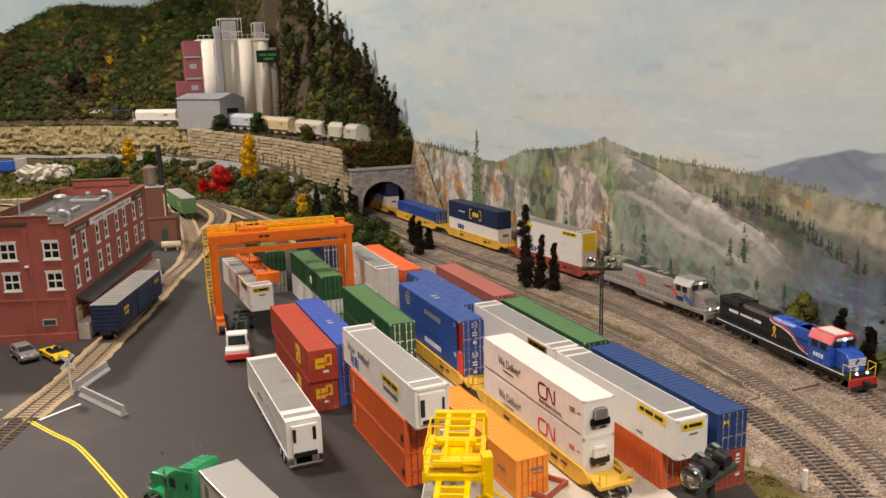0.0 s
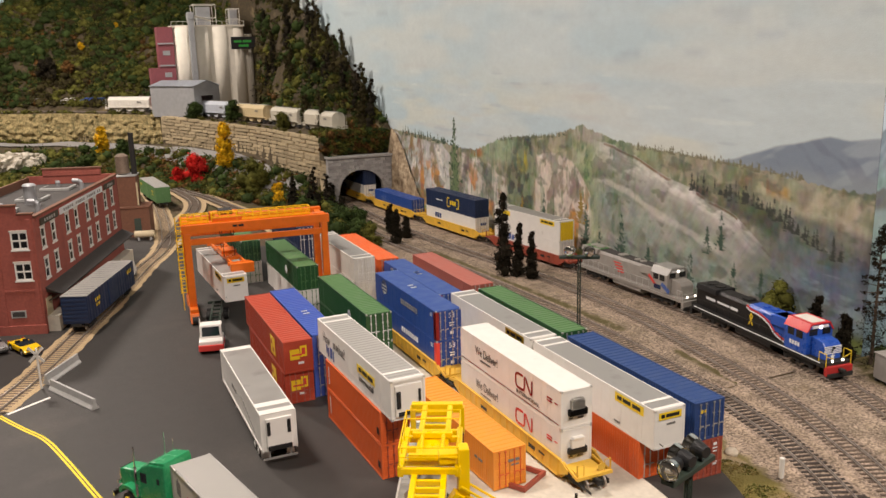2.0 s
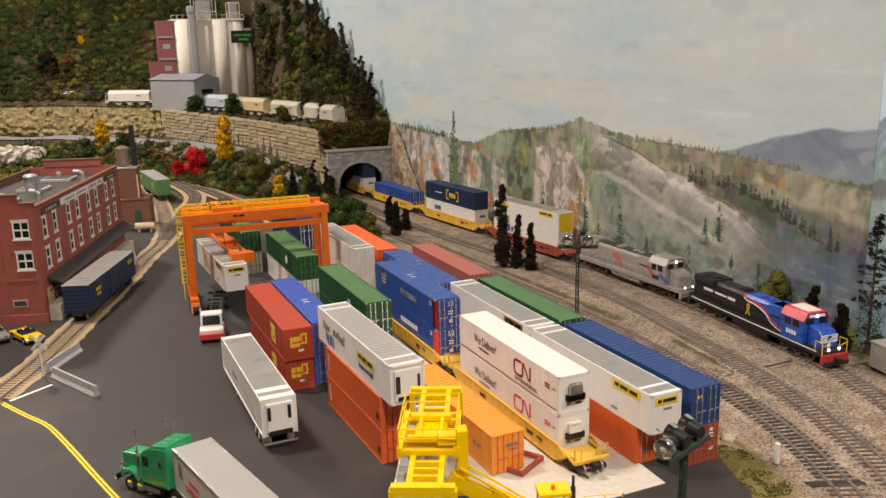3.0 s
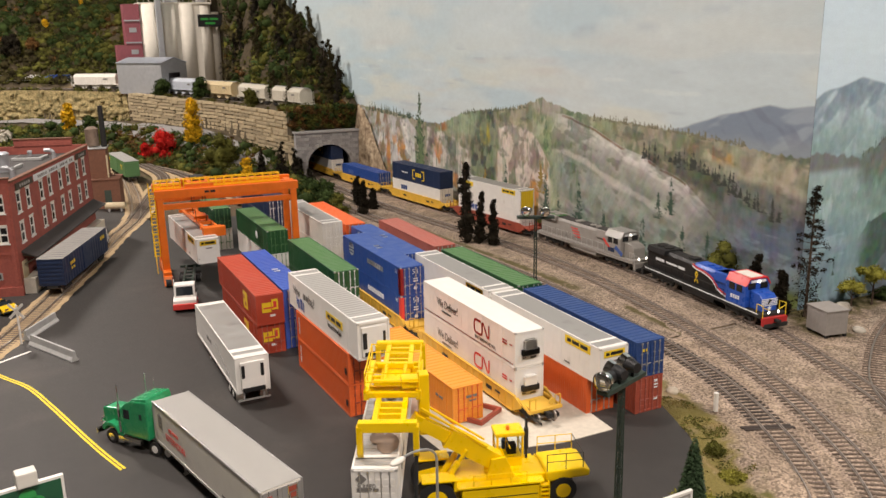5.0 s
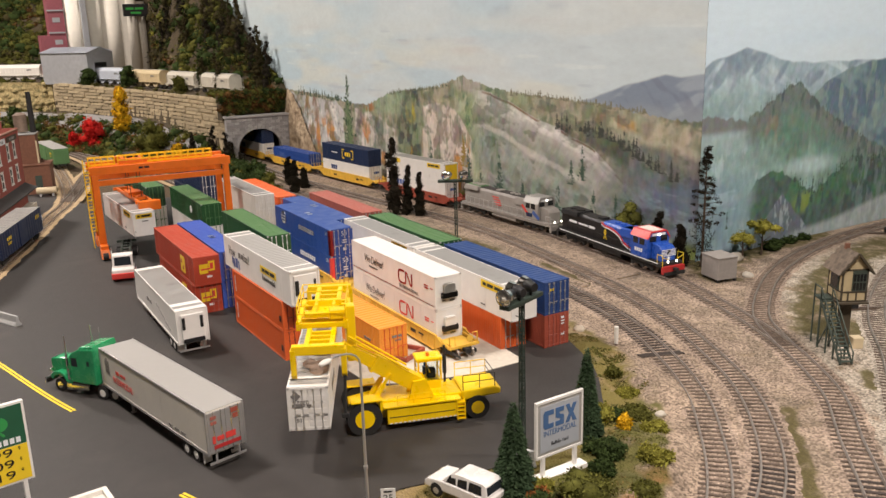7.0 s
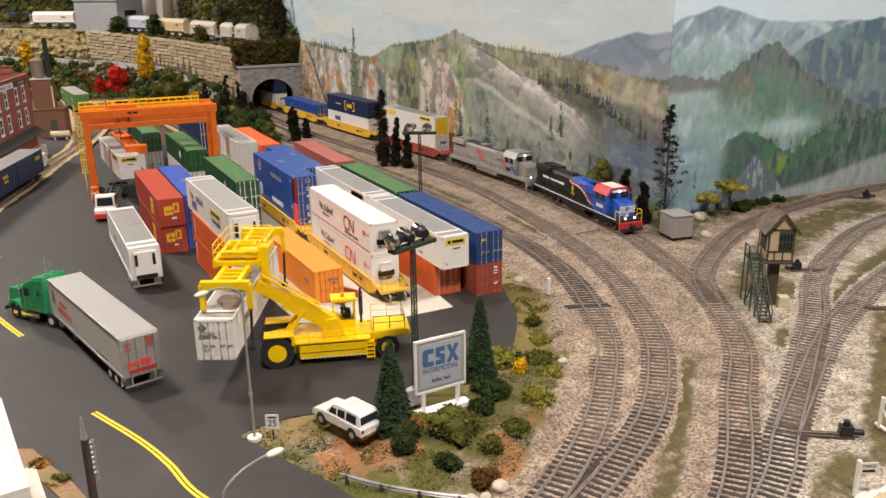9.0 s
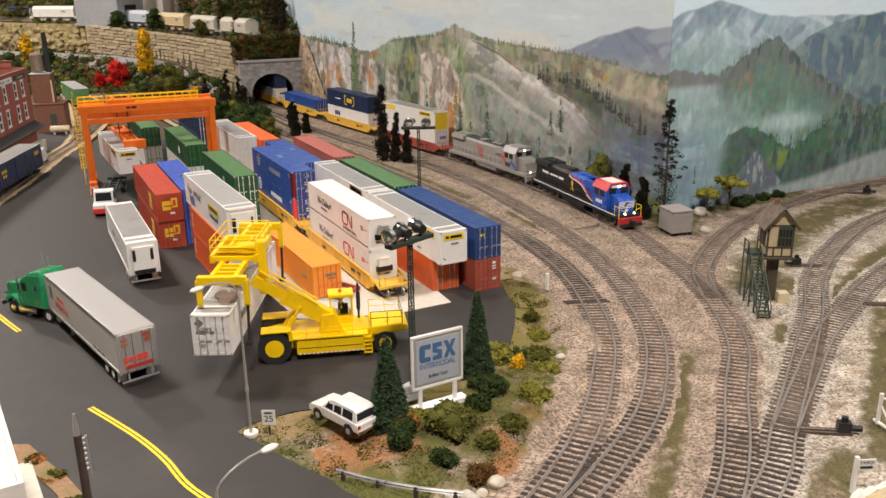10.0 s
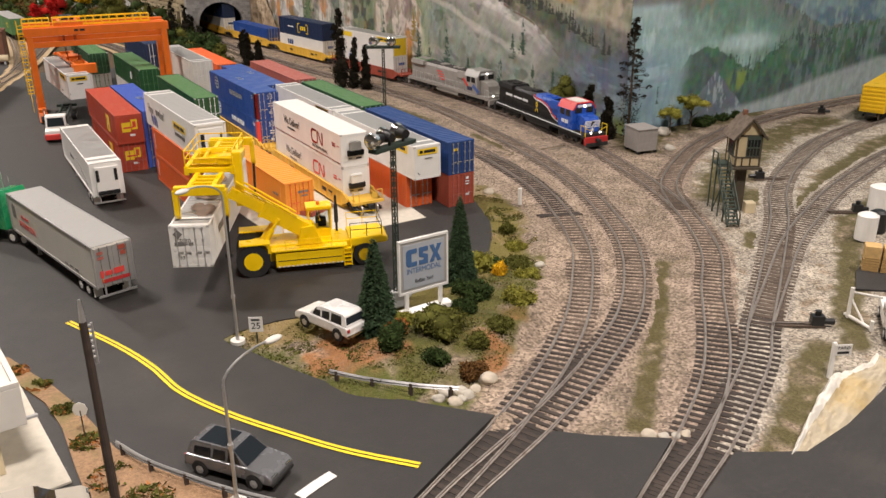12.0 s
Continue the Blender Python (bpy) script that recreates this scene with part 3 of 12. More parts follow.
def paint_short(s, z):
    """The mural on the short wall: misty green ranges over pale water."""
    c = sky_paint(s * 0.8 + 5, z)
    # Sky paler than on the long wall: this wall's stronger light is painted in.
    c = blend(c, (0.80, 0.87, 0.90), s * 0 + 0.7)
    n1, n2 = vnoise(s * 36, z * 36, 121), vnoise(s * 80, z * 30, 123)
    fall = vnoise(s * 115, z * 42, 122, 4)
    wash = vnoise(s * 22 + z * 16, z * 26, 124)
    on = under(s, z, RFAR, 0.004, 40, 130)
    c = blend(c, (0.40, 0.48, 0.50), on)
    c = blend(c, (0.62, 0.69, 0.69), on * step(vnoise(s * 26 + z * 34, z * 26, 131), 0.46, 0.64) * 0.8)
    c = blend(c, (0.21, 0.26, 0.31), on * step(vnoise(s * 30 - z * 26, z * 20, 132), 0.56, 0.7) * 0.65)
    c = blend(c, (0.31, 0.42, 0.38), on * step(rise(s, RFAR) - z, 0.025, 0.06) * (0.35 + 0.65 * n1))
    c = blend(c, (0.43, 0.53, 0.54), on * step(s, 0.56, 0.50) * step(rise(s, RFAR) - z, 0.02, 0.05) * step(wash, 0.35, 0.6) * 0.8)
    # the bluish range that rises to the right
    on = under(s, z, RRIGHT, 0.006, 60, 134) * step(s, 0.64, 0.70)
    c = blend(c, (0.20, 0.27, 0.27), on * 0.9)
    c = blend(c, (0.12, 0.175, 0.22), on * step(wash, 0.48, 0.64) * 0.85)
    c = blend(c, (0.29, 0.36, 0.30), on * step(n2, 0.52, 0.68) * 0.7)
    # reddish low woods behind the water
    on = under(s, z, [(0.44, 0.185), (0.50, 0.180), (0.56, 0.172), (0.60, 0.16)], 0.012, 120, 136) * step(s, 0.60, 0.54)
    c = blend(c, (0.235, 0.235, 0.21), on * step(z, 0.155, 0.168))
    c = blend(c, (0.40, 0.48, 0.42), on * step(z, 0.165, 0.150) * (0.5 + 0.5 * fall))
    # the middle mountain
    on = under(s, z, RMID, 0.009, 150, 141, 0.0015) * step(s, 0.525, 0.56)
    dm = rise(s, RMID) - z
    c = blend(c, (0.19, 0.215, 0.185), on)
    c = blend(c, (0.10, 0.125, 0.115), on * step(fall, 0.5, 0.66) * step(dm, 0.05, 0.01) * 0.9)
    c = blend(c, (0.155, 0.265, 0.19), on * step(dm, 0.012, 0.05) * (0.4 + 0.6 * step(fall, 0.35, 0.6)))
    c = blend(c, (0.29, 0.235, 0.165), on * step(np.hypot((s - 0.60) / 0.04, (z - 0.165) / 0.03), 1.2, 0.4) * step(n2, 0.45, 0.6) * 0.7)
    c = blend(c, (0.33, 0.44, 0.33), on * step(dm, 0.045, 0.08) * step(vnoise(s * 60, z * 14, 142), 0.5, 0.68) * 0.8)
    c = blend(c, (0.36, 0.50, 0.45), step(z, 0.135, 0.10) * step(s, 0.80, 0.66) * step(wash, 0.3, 0.55) * 0.7)
    # pale mist and water towards the corner
    k = step(s, 0.64, 0.52) * step(z, 0.160, 0.125)
    c = blend(c, (0.33, 0.43, 0.40), k * 0.85)
    c = blend(c, (0.50, 0.58, 0.55), k * step(fall, 0.52, 0.68) * 0.8)
    c = blend(c, (0.245, 0.335, 0.37), step(s, 0.60, 0.50) * step(z, 0.115, 0.085) * (0.6 + 0.4 * n1))
    c = blend(c, (0.42, 0.52, 0.55), step(s, 0.60, 0.50) * step(z, 0.11, 0.08) * step(vnoise(s * 20, z * 70, 144), 0.5, 0.66) * 0.7)
    c = blend(c, (0.50, 0.60, 0.56), step(np.hypot((s - 0.675) / 0.07, (z - 0.100) / 0.016), 1.2, 0.3) * 0.8)
    # low dark woods with bright dabs
    on = under(s, z, RLOW, 0.012, 150, 151, 0.0015) * step(s, 0.545, 0.575)
    c = blend(c, (0.055, 0.085, 0.07), on * (0.7 + 0.3 * fall))
    c = blend(c, (0.085, 0.185, 0.10), on * step(vnoise(s * 40, z * 40, 152), 0.44, 0.6) * 0.85)
    c = blend(c, (0.23, 0.29, 0.08), on * step(np.hypot((s - 0.672) / 0.03, (z - 0.048) / 0.018), 1.2, 0.4) * step(n2, 0.35, 0.55))
    c = blend(c, (0.19, 0.24, 0.22), on * step(s, 0.72, 0.80) * step(fall, 0.42, 0.6) * 0.8)
    c = fringe(c, s, z, RLOW, 0.024, 0.006, (0.055, 0.075, 0.06), 15, 0.64, 0.92)
    c = fringe(c, s, z, RMID, 0.012, 0.005, (0.11, 0.13, 0.11), 16, 0.545, 0.80, 0.0016)
    c = painted_firs(c, s, z, [(0.66, 0.05, 0.035, 0.004), (0.69, 0.045, 0.045, 0.005), (0.715, 0.04, 0.03, 0.004), (0.512, 0.03, 0.03, 0.004)], (0.06, 0.095, 0.075), 161)
    # grey cone by the water and the pale bank
    pk = 0.066 - 0.95 * np.abs(s - 0.624) - 0.008 * (vnoise(s * 90, z * 30, 153) - 0.5) - z
    on = step(pk, -0.001, 0.002)
    c = blend(c, (0.15, 0.175, 0.185), on)
    c = blend(c, (0.45, 0.49, 0.49), on * step(fall, 0.58, 0.7) * 0.7)
    bank = np.interp(s, [0.55, 0.66, 0.75, 0.85, 1.0], [0.0, 0.004, 0.012, 0.03, 0.05]) - z
    c = blend(c, (0.46, 0.48, 0.45), step(bank, -0.008, 0.004) * step(s, 0.62, 0.68) * (0.6 + 0.4 * fall))
    land = under(s, z, RFAR, 0.004, 40, 130)
    c += 0.07 * (np.stack([vnoise(s * 110, z * 110, 187 + k, 3) for k in range(3)], -1) - 0.5) * (0.25 + 0.75 * land)[..., None]
    c *= 1 + land[..., None] * ((0.82 + 0.37 * vnoise(s * 200, z * 70, 191, 3)) * (0.88 + 0.24 * vnoise(s * 90, z * 90, 190, 4)) - 1)[..., None]
    return c * np.array((0.88, 1.0, 1.10))


def mural(name):
    m = mat(name, (0.5, 0.5, 0.5), 0.85, var=0.0, bump=0.0003, bscale=500)
    nt = m.node_tree
    b = nt.nodes["Principled BSDF"]
    at = nt.nodes.new("ShaderNodeVertexColor")
    at.layer_name = "paint"
    no = nt.nodes.new("ShaderNodeTexNoise")
    no.inputs["Scale"].default_value, no.inputs["Detail"].default_value = 160, 6
    co = nt.nodes.new("ShaderNodeTexCoord")
    mp = nt.nodes.new("ShaderNodeMapping")
    mp.inputs["Scale"].default_value = (0.5, 0.5, 1.0)
    nt.links.new(co.outputs["Object"], mp.inputs[0])
    nt.links.new(mp.outputs[0], no.inputs["Vector"])
    r = nt.nodes.new("ShaderNodeMapRange")
    r.inputs[1].default_value, r.inputs[2].default_value, r.inputs[3].default_value, r.inputs[4].default_value = 0.3, 0.7, 0.975, 1.025
    nt.links.new(no.outputs["Fac"], r.inputs[0])
    mu = nt.nodes.new("ShaderNodeMix")
    mu.data_type, mu.blend_type = "RGBA", "MULTIPLY"
    mu.inputs[0].default_value = 1.0
    nt.links.new(at.outputs[0], mu.inputs[6])
    nt.links.new(r.outputs[0], mu.inputs[7])
    nt.links.new(mu.outputs[2], b.inputs["Base Color"])
    return m


def painted_wall(name, s, z, where, paint, label):
    """A wall sheet with the mural's colours on its points, and a slab behind it."""
    A, Z = np.meshgrid(s, z, indexing="ij")
    X, Y = where(A)
    ob = grid_mesh(name, X, Y, Z, mural(name + "_paint"), smooth=False)
    ca = ob.data.color_attributes.new("paint", "FLOAT_COLOR", "POINT")
    col = np.concatenate([paint(A, Z), np.ones(A.shape + (1,))], -1)
    ca.data.foreach_set("color", col.astype(np.float32).ravel())
    return tagged(ob, label, "backdrop", kind="structure")


zz = np.concatenate([np.arange(-0.03, 0.30, 0.0013), np.arange(0.302, 1.41, 0.01)])
ss = np.concatenate([np.arange(0.0932, 0.80, 0.0014), np.arange(0.802, 1.5, 0.002), np.arange(1.62, 3.5, 0.03)])
painted_wall("backdrop_long", ss, zz, lambda a: (LX - LK * a, a), lambda a, z: paint_long(a, z) * np.array((0.97, 1.0, 1.05)), "painted wall with misty mountains, cliffs and grey sky")
rr = np.concatenate([np.arange(0.4555, 1.0, 0.0016), np.arange(1.01, 2.4, 0.01)])
painted_wall("backdrop_short", rr, zz, lambda a: (a, a * 0 + CY), paint_short, "painted wall with green forested mountains under pale sky")


def slab(name, x0, y0, z0, x1, y1, z1, material, label, category):
    return tagged(part(name, box(B(), x0, y0, z0, x1, y1, z1), material, scale=1), label, category, kind="structure")


# Unseen room shell; its dark walls and ceiling deepen the shadows on the layout.
slab("wall_pier", 0.465, 0.10, -1.0, 2.4, 3.5, 1.40, "room_paint", "plain painted wall block behind the murals", "wall")
slab("wall_south", -2.2, -2.3, -1.0, 2.4, -2.2, 1.40, "room_paint", "unseen dark room wall behind the aisle", "wall")
slab("wall_west", -2.3, -2.3, -1.0, -2.2, 3.6, 1.40, "room_paint", "unseen dark room wall beside the layout", "wall")
slab("wall_east", 2.4, -2.3, -1.0, 2.5, 0.1, 1.40, "room_paint", "unseen dark room wall beside the layout", "wall")
slab("ceiling", -2.3, -2.3, 1.40, 2.5, 3.6, 1.46, "room_paint", "unseen dark room ceiling", "ceiling")
slab("floor", -2.3, -2.3, -1.06, 2.5, 3.6, -1.0, "carpet", "dark carpeted room floor under the layout", "floor")
zn = np.concatenate([np.arange(-0.03, 1.41, 0.02)])
painted_wall("backdrop_north", np.arange(-2.2, 0.5, 0.02), zn, lambda a: (a, a * 0 + 3.45), lambda s, z: np.minimum(sky_paint(s, z * 0.3 + 0.2) * np.array((1.1, 1.25, 1.4)), 0.9), "painted pale blue sky wall behind the hill")

# ---- ground ----


def poly_sheet(name, pts, z, thick, material, label, category, kind="structure"):
    bm = B()
    prism(bm, pts, z - thick, z, "z")
    bmesh.ops.triangulate(bm, faces=bm.faces[:])
    return tagged(part(name, bm, material, scale=1), label, category, kind=kind)


def near_line(X, Y, pts, reach):
    """1 on a line, falling to 0 at the given reach."""
    best = np.full(X.shape, 9.0)
    for (x0, y0), (x1, y1) in zip(pts, pts[1:]):
        dx, dy = x1 - x0, y1 - y0
        t = np.clip(((X - x0) * dx + (Y - y0) * dy) / (dx * dx + dy * dy + 1e-12), 0, 1)
        best = np.minimum(best, np.hypot(X - x0 - t * dx, Y - y0 - t * dy))
    return np.clip(1 - best / reach, 0, 1)


YARD = [(-1.2, -0.74), (-0.56, -0.655), (-0.35, -0.530), (-0.23, -0.4655), (-0.1574, -0.4265), (-0.118, -0.4055), (-0.0795, -0.3855), (-0.101, -0.3615), (-0.119, -0.3405), (-0.1365, -0.3175), (-0.150, -0.297), (-0.1615, -0.2735),
        (-0.171, -0.251),
        (-0.179, -0.2305), (-0.187, -0.214), (-0.188, -0.206), (-0.176, -0.2015), (-0.147, -0.199), (-0.084, -0.211), (-0.045, -0.213), (0.012, -0.197), (0.051, -0.183), (0.089, -0.133), (0.127, -0.069), (0.140, 0.0),
        (0.150, 0.25), (0.150, 0.80), (0.05, 0.98), (-0.16, 1.02), (-0.22, 1.22), (-0.27, 1.32), (-1.2, 1.4)]
MOUND_EDGE = YARD[6:25]


def ground_height(X, Y):
    z = np.full(X.shape, -0.0042)
    z += 0.0008 * (vnoise(X * 60, Y * 60, 201) - 0.5)
    # the planted mound between the yard and the curve
    d = np.hypot((X + 0.03) / 0.13, (Y + 0.27 - 0.35 * (X + 0.03)) / 0.062)
    z += 0.011 * step(d, 1.05, 0.45) * (0.7 + 0.6 * vnoise(X * 30, Y * 30, 203))
    d = np.hypot((X - 0.13) / 0.03, (Y + 0.12 - 1.5 * (X - 0.13)) / 0.10)
    z += 0.005 * step(d, 1.1, 0.4)
    return z + 0.0036 * near_line(X, Y, MOUND_EDGE, 0.016) * step(z, 0.004, 0.0)


GRASS = [([(0.178, -0.262), (0.154, -0.282), (0.110, -0.328), (0.064, -0.370), (0.020, -0.408), (-0.012, -0.436)], 0.011),
         ([(0.41, -0.20), (0.36, -0.16), (0.44, -0.10), (0.52, -0.06), (0.62, -0.02), (0.75, 0.0)], 0.04), ([(0.36, -0.255), (0.42, -0.222), (0.55, -0.165), (0.70, -0.115), (0.9, -0.08)], 0.02),
         ([(0.190, -0.438), (0.235, -0.398), (0.277, -0.373), (0.335, -0.33), (0.406, -0.28), (0.6, -0.22)], 0.017), ([(0.039, -0.496), (0.090, -0.469), (0.1457, -0.437), (0.165, -0.432)], 0.018), ([(0.30, -0.255), (0.275, -0.275)], 0.012),
         ([(0.425, 0.02), (0.445, 0.09), (0.44, 0.2), (0.432, 0.35), (0.425, 0.5)], 0.03), ([(0.43, 0.03), (0.47, 0.07), (0.56, 0.085), (0.7, 0.09)], 0.04),
         ([(0.275, 0.30), (0.268, 0.45), (0.25, 0.62), (0.24, 0.8)], 0.012), ([(0.26, -0.02), (0.275, 0.06), (0.285, 0.2)], 0.008)]


LEAD_EDGE = [(-0.06, -0.392), (-0.014, -0.358), (0.050, -0.304), (0.100, -0.250), (0.134, -0.208), (0.163, -0.160), (0.186, -0.112), (0.205, -0.064), (0.223, 0.0), (0.237, 0.088)]


def ground_paint(X, Y):
    """Colours of the ground, and how much loose stone shows in them."""
    n1, n2 = vnoise(X * 90, Y * 90, 211), vnoise(X * 28, Y * 28, 212)
    c = np.zeros(X.shape + (3,)) + np.array((0.345, 0.268, 0.205))
    grain = np.ones(X.shape)
    c = blend(c, (0.25, 0.20, 0.15), step(n2, 0.4, 0.7) * 0.7)
    c = blend(c, (0.42, 0.37, 0.30), step(X - 0.9 * (Y + 0.42), 0.080, 0.115) * step(Y, 0.06, -0.02) * 0.9)
    for pts, w in GRASS:
        k = step(near_line(X, Y, pts, w) + 0.9 * (n1 - 0.5), 0.15, 0.5)
        c = blend(c, (0.105, 0.090, 0.036), k * 0.95)
        grain = grain * (1 - 0.65 * k)
    d = np.hypot((X + 0.03) / 0.17, (Y + 0.27 - 0.35 * (X + 0.03)) / 0.085)
    k = step(d + 0.5 * (n1 - 0.5), 1.0, 0.8)
    verge = step(near_line(X, Y, MOUND_EDGE[11:], 0.040) + 0.6 * (n1 - 0.5), 0.1, 0.35)
    rim = step(near_line(X, Y, MOUND_EDGE[:11], 0.03), 0.1, 0.5)
    grain = grain * (1 - 0.85 * np.maximum(np.maximum(k, verge), rim))
    c = blend(c, (0.135, 0.125, 0.042), k)
    c = blend(c, (0.105, 0.115, 0.030), rim * step(n1, 0.25, 0.5))
    c = blend(c, (0.20, 0.165, 0.055), verge)
    c = blend(c, (0.30, 0.215, 0.105), verge * step(n2, 0.5, 0.62) * 0.8)
    for px_, py_, pr_ in ((-0.130, -0.270, 0.030), (-0.110, -0.245, 0.026), (-0.105, -0.290, 0.020), (-0.040, -0.335, 0.016), (-0.032, -0.310, 0.015), (0.004, -0.285, 0.014)):
        c = blend(c, (0.36, 0.175, 0.078), step(np.hypot(X - px_, Y - py_) / pr_ + 0.9 * (n1 - 0.5), 1.05, 0.6))
    c = blend(c, (0.10, 0.105, 0.032), k * step(n2 + 0.3 * n1, 0.66, 0.82) * 0.7)
    c = blend(c, (0.42, 0.32, 0.18), step(near_line(X, Y, [(0.145, -0.03), (0.158, 0.05), (0.165, 0.2), (0.165, 0.5)], 0.022) + 0.5 * (n1 - 0.5), 0.2, 0.5))
    shoulder = step(near_line(X, Y, LEAD_EDGE, 0.036) + 0.35 * (n1 - 0.5), 0.0, 0.16)
    c = blend(c, (0.345, 0.266, 0.20), shoulder)
    grain = grain * (1 - shoulder) + shoulder
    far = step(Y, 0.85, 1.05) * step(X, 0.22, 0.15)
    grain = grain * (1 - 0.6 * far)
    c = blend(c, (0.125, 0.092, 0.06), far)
    c = blend(c, (0.085, 0.082, 0.035), step(Y, 1.15, 1.35) * step(n2, 0.45, 0.65) * step(X, 0.22, 0.15) * 0.7)
    lawn = step(Y, 1.1, 1.25) * step(X, -0.22, -0.30)
    c = blend(c, (0.175, 0.165, 0.06), lawn)
    c = blend(c, (0.30, 0.25, 0.16), lawn * step(vnoise(X * 6, Y * 18, 213), 0.52, 0.62))
    c = blend(c, (0.35, 0.20, 0.10), step(X, -0.20, -0.25) * step(Y, 0.1, 0.0) * step(n2, 0.3, 0.5))
    c = blend(c, (0.16, 0.15, 0.05), step(X, -0.20, -0.25) * step(Y, 0.1, 0.0) * step(n1, 0.5, 0.7))
    return np.concatenate([c, grain[..., None]], -1)


def ground_matter(name="ground_stones", plain=None):
    """Loose stones: coloured grains over the ground's own colours, with relief."""
    m = bpy.data.materials.new(name)
    m.use_nodes = True
    nt = m.node_tree
    b = nt.nodes["Principled BSDF"]
    b.inputs["Roughness"].default_value, b.inputs["Specular IOR Level"].default_value = 0.95, 0.15
    at_ = nt.nodes.new("ShaderNodeVertexColor")
    at_.layer_name = "paint"
    co = nt.nodes.new("ShaderNodeTexCoord").outputs["Object"]
    vo = nt.nodes.new("ShaderNodeTexVoronoi")
    vo.inputs["Scale"].default_value = 600
    nt.links.new(co, vo.inputs["Vector"])
    sep = nt.nodes.new("ShaderNodeSeparateColor")
    nt.links.new(vo.outputs["Color"], sep.inputs[0])
    r = nt.nodes.new("ShaderNodeMapRange")
    r.inputs[3].default_value, r.inputs[4].default_value = 0.45, 1.5
    nt.links.new(sep.outputs[0], r.inputs[0])
    mu = nt.nodes.new("ShaderNodeMix")
    mu.data_type, mu.blend_type = "RGBA", "MULTIPLY"
    mu.inputs[0].default_value = 1.0
    wide = nt.nodes.new("ShaderNodeTexNoise")
    wide.inputs["Scale"].default_value, wide.inputs["Detail"].default_value = 40, 5
    nt.links.new(co, wide.inputs["Vector"])
    wr = nt.nodes.new("ShaderNodeMapRange")
    wr.inputs[1].default_value, wr.inputs[2].default_value, wr.inputs[3].default_value, wr.inputs[4].default_value = 0.3, 0.7, 0.72, 1.2
    nt.links.new(wide.outputs["Fac"], wr.inputs[0])
    mw = nt.nodes.new("ShaderNodeMath")
    mw.operation = "MULTIPLY"
    nt.links.new(r.outputs[0], mw.inputs[0])
    nt.links.new(wr.outputs[0], mw.inputs[1])
    if plain:
        mu.inputs[6].default_value = (*plain, 1)
    else:
        nt.links.new(at_.outputs[0], mu.inputs[6])
    keep = nt.nodes.new("ShaderNodeMix")
    keep.data_type = "FLOAT"
    keep.inputs[0].default_value, keep.inputs[2].default_value = 1.0, 1.0
    if not plain:
        nt.links.new(at_.outputs[1], keep.inputs[0])
    nt.links.new(mw.outputs[0], keep.inputs[3])
    nt.links.new(keep.outputs[0], mu.inputs[7])
    nt.links.new(mu.outputs[2], b.inputs["Base Color"])
    bu = nt.nodes.new("ShaderNodeBump")
    bu.inputs["Distance"].default_value, bu.inputs["Strength"].default_value = 0.0012, 1.0
    bu.invert = True
    nt.links.new(vo.outputs["Distance"], bu.inputs["Height"])
    nt.links.new(bu.outputs[0], b.inputs["Normal"])
    return m


STONES = ground_matter()


def ground_sheet(xs, ys, label, clip=False):
    X, Y = np.meshgrid(xs, ys, indexing="ij")
    Z = ground_height(X, Y)
    col = ground_paint(X, Y)
    if clip:
        X = np.minimum(X, LX - LK * Y + 0.002)
    ob = grid_mesh("ground", X, Y, Z, STONES)
    ca = ob.data.color_attributes.new("paint", "FLOAT_COLOR", "POINT")
    ca.data.foreach_set("color", col.astype(np.float32).ravel())
    return tagged(ob, label, "ground", kind="structure")


ground_sheet(np.concatenate([np.arange(-1.6, -0.36, 0.03), np.arange(-0.36, 0.75, 0.0035), np.arange(0.75, 2.4, 0.02)]), np.arange(-0.75, 0.0925, 0.0035), "pinkish grey ballast with patches of grass and soil")
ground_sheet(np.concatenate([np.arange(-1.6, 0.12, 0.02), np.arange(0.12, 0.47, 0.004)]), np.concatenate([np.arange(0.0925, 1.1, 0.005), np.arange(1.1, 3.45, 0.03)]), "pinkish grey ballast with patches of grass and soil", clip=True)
slab("fascia", -1.6, -0.80, -0.12, 2.4, -0.75, -0.02, "fascia", "dark board along the layout's edge", "fascia")
slab("benchwork", -1.6, -0.745, -0.10, 0.45, 3.4, -0.03, "wood_crate", "plywood table under the layout", "table")
slab("benchwork", 0.4501, -0.745, -0.10, 2.3, 0.09, -0.03, "wood_crate", "plywood table under the layout", "table")

poly_sheet("asphalt_yard", YARD, 0.0, 0.004, "asphalt", "dark grey worn asphalt yard and road", "pavement")
poly_sheet("concrete_pad", [(-0.094, 0.06), (-0.087, -0.03), (-0.05, -0.05), (0.008, -0.064), (0.058, -0.064), (0.062, 0.0), (0.045, 0.45), (-0.05, 0.45)], 0.0006, 0.0006, "concrete", "cream concrete pad under the loading track", "pavement")
poly_sheet("asphalt_crossing", [(-0.0602, -0.4165), (-0.0429, -0.4325), (-0.0074, -0.4575), (-0.0345, -0.4722), (-0.0615, -0.4862), (-0.13, -0.5230), (-0.24, -0.587), (-0.40, -0.68), (-0.46, -0.64), (-0.32, -0.548), (-0.215, -0.489), (-0.1288, -0.4448), (-0.094, -0.4305)], 0.0, 0.004, "asphalt", "dark asphalt of the level crossing between the tracks", "pavement")
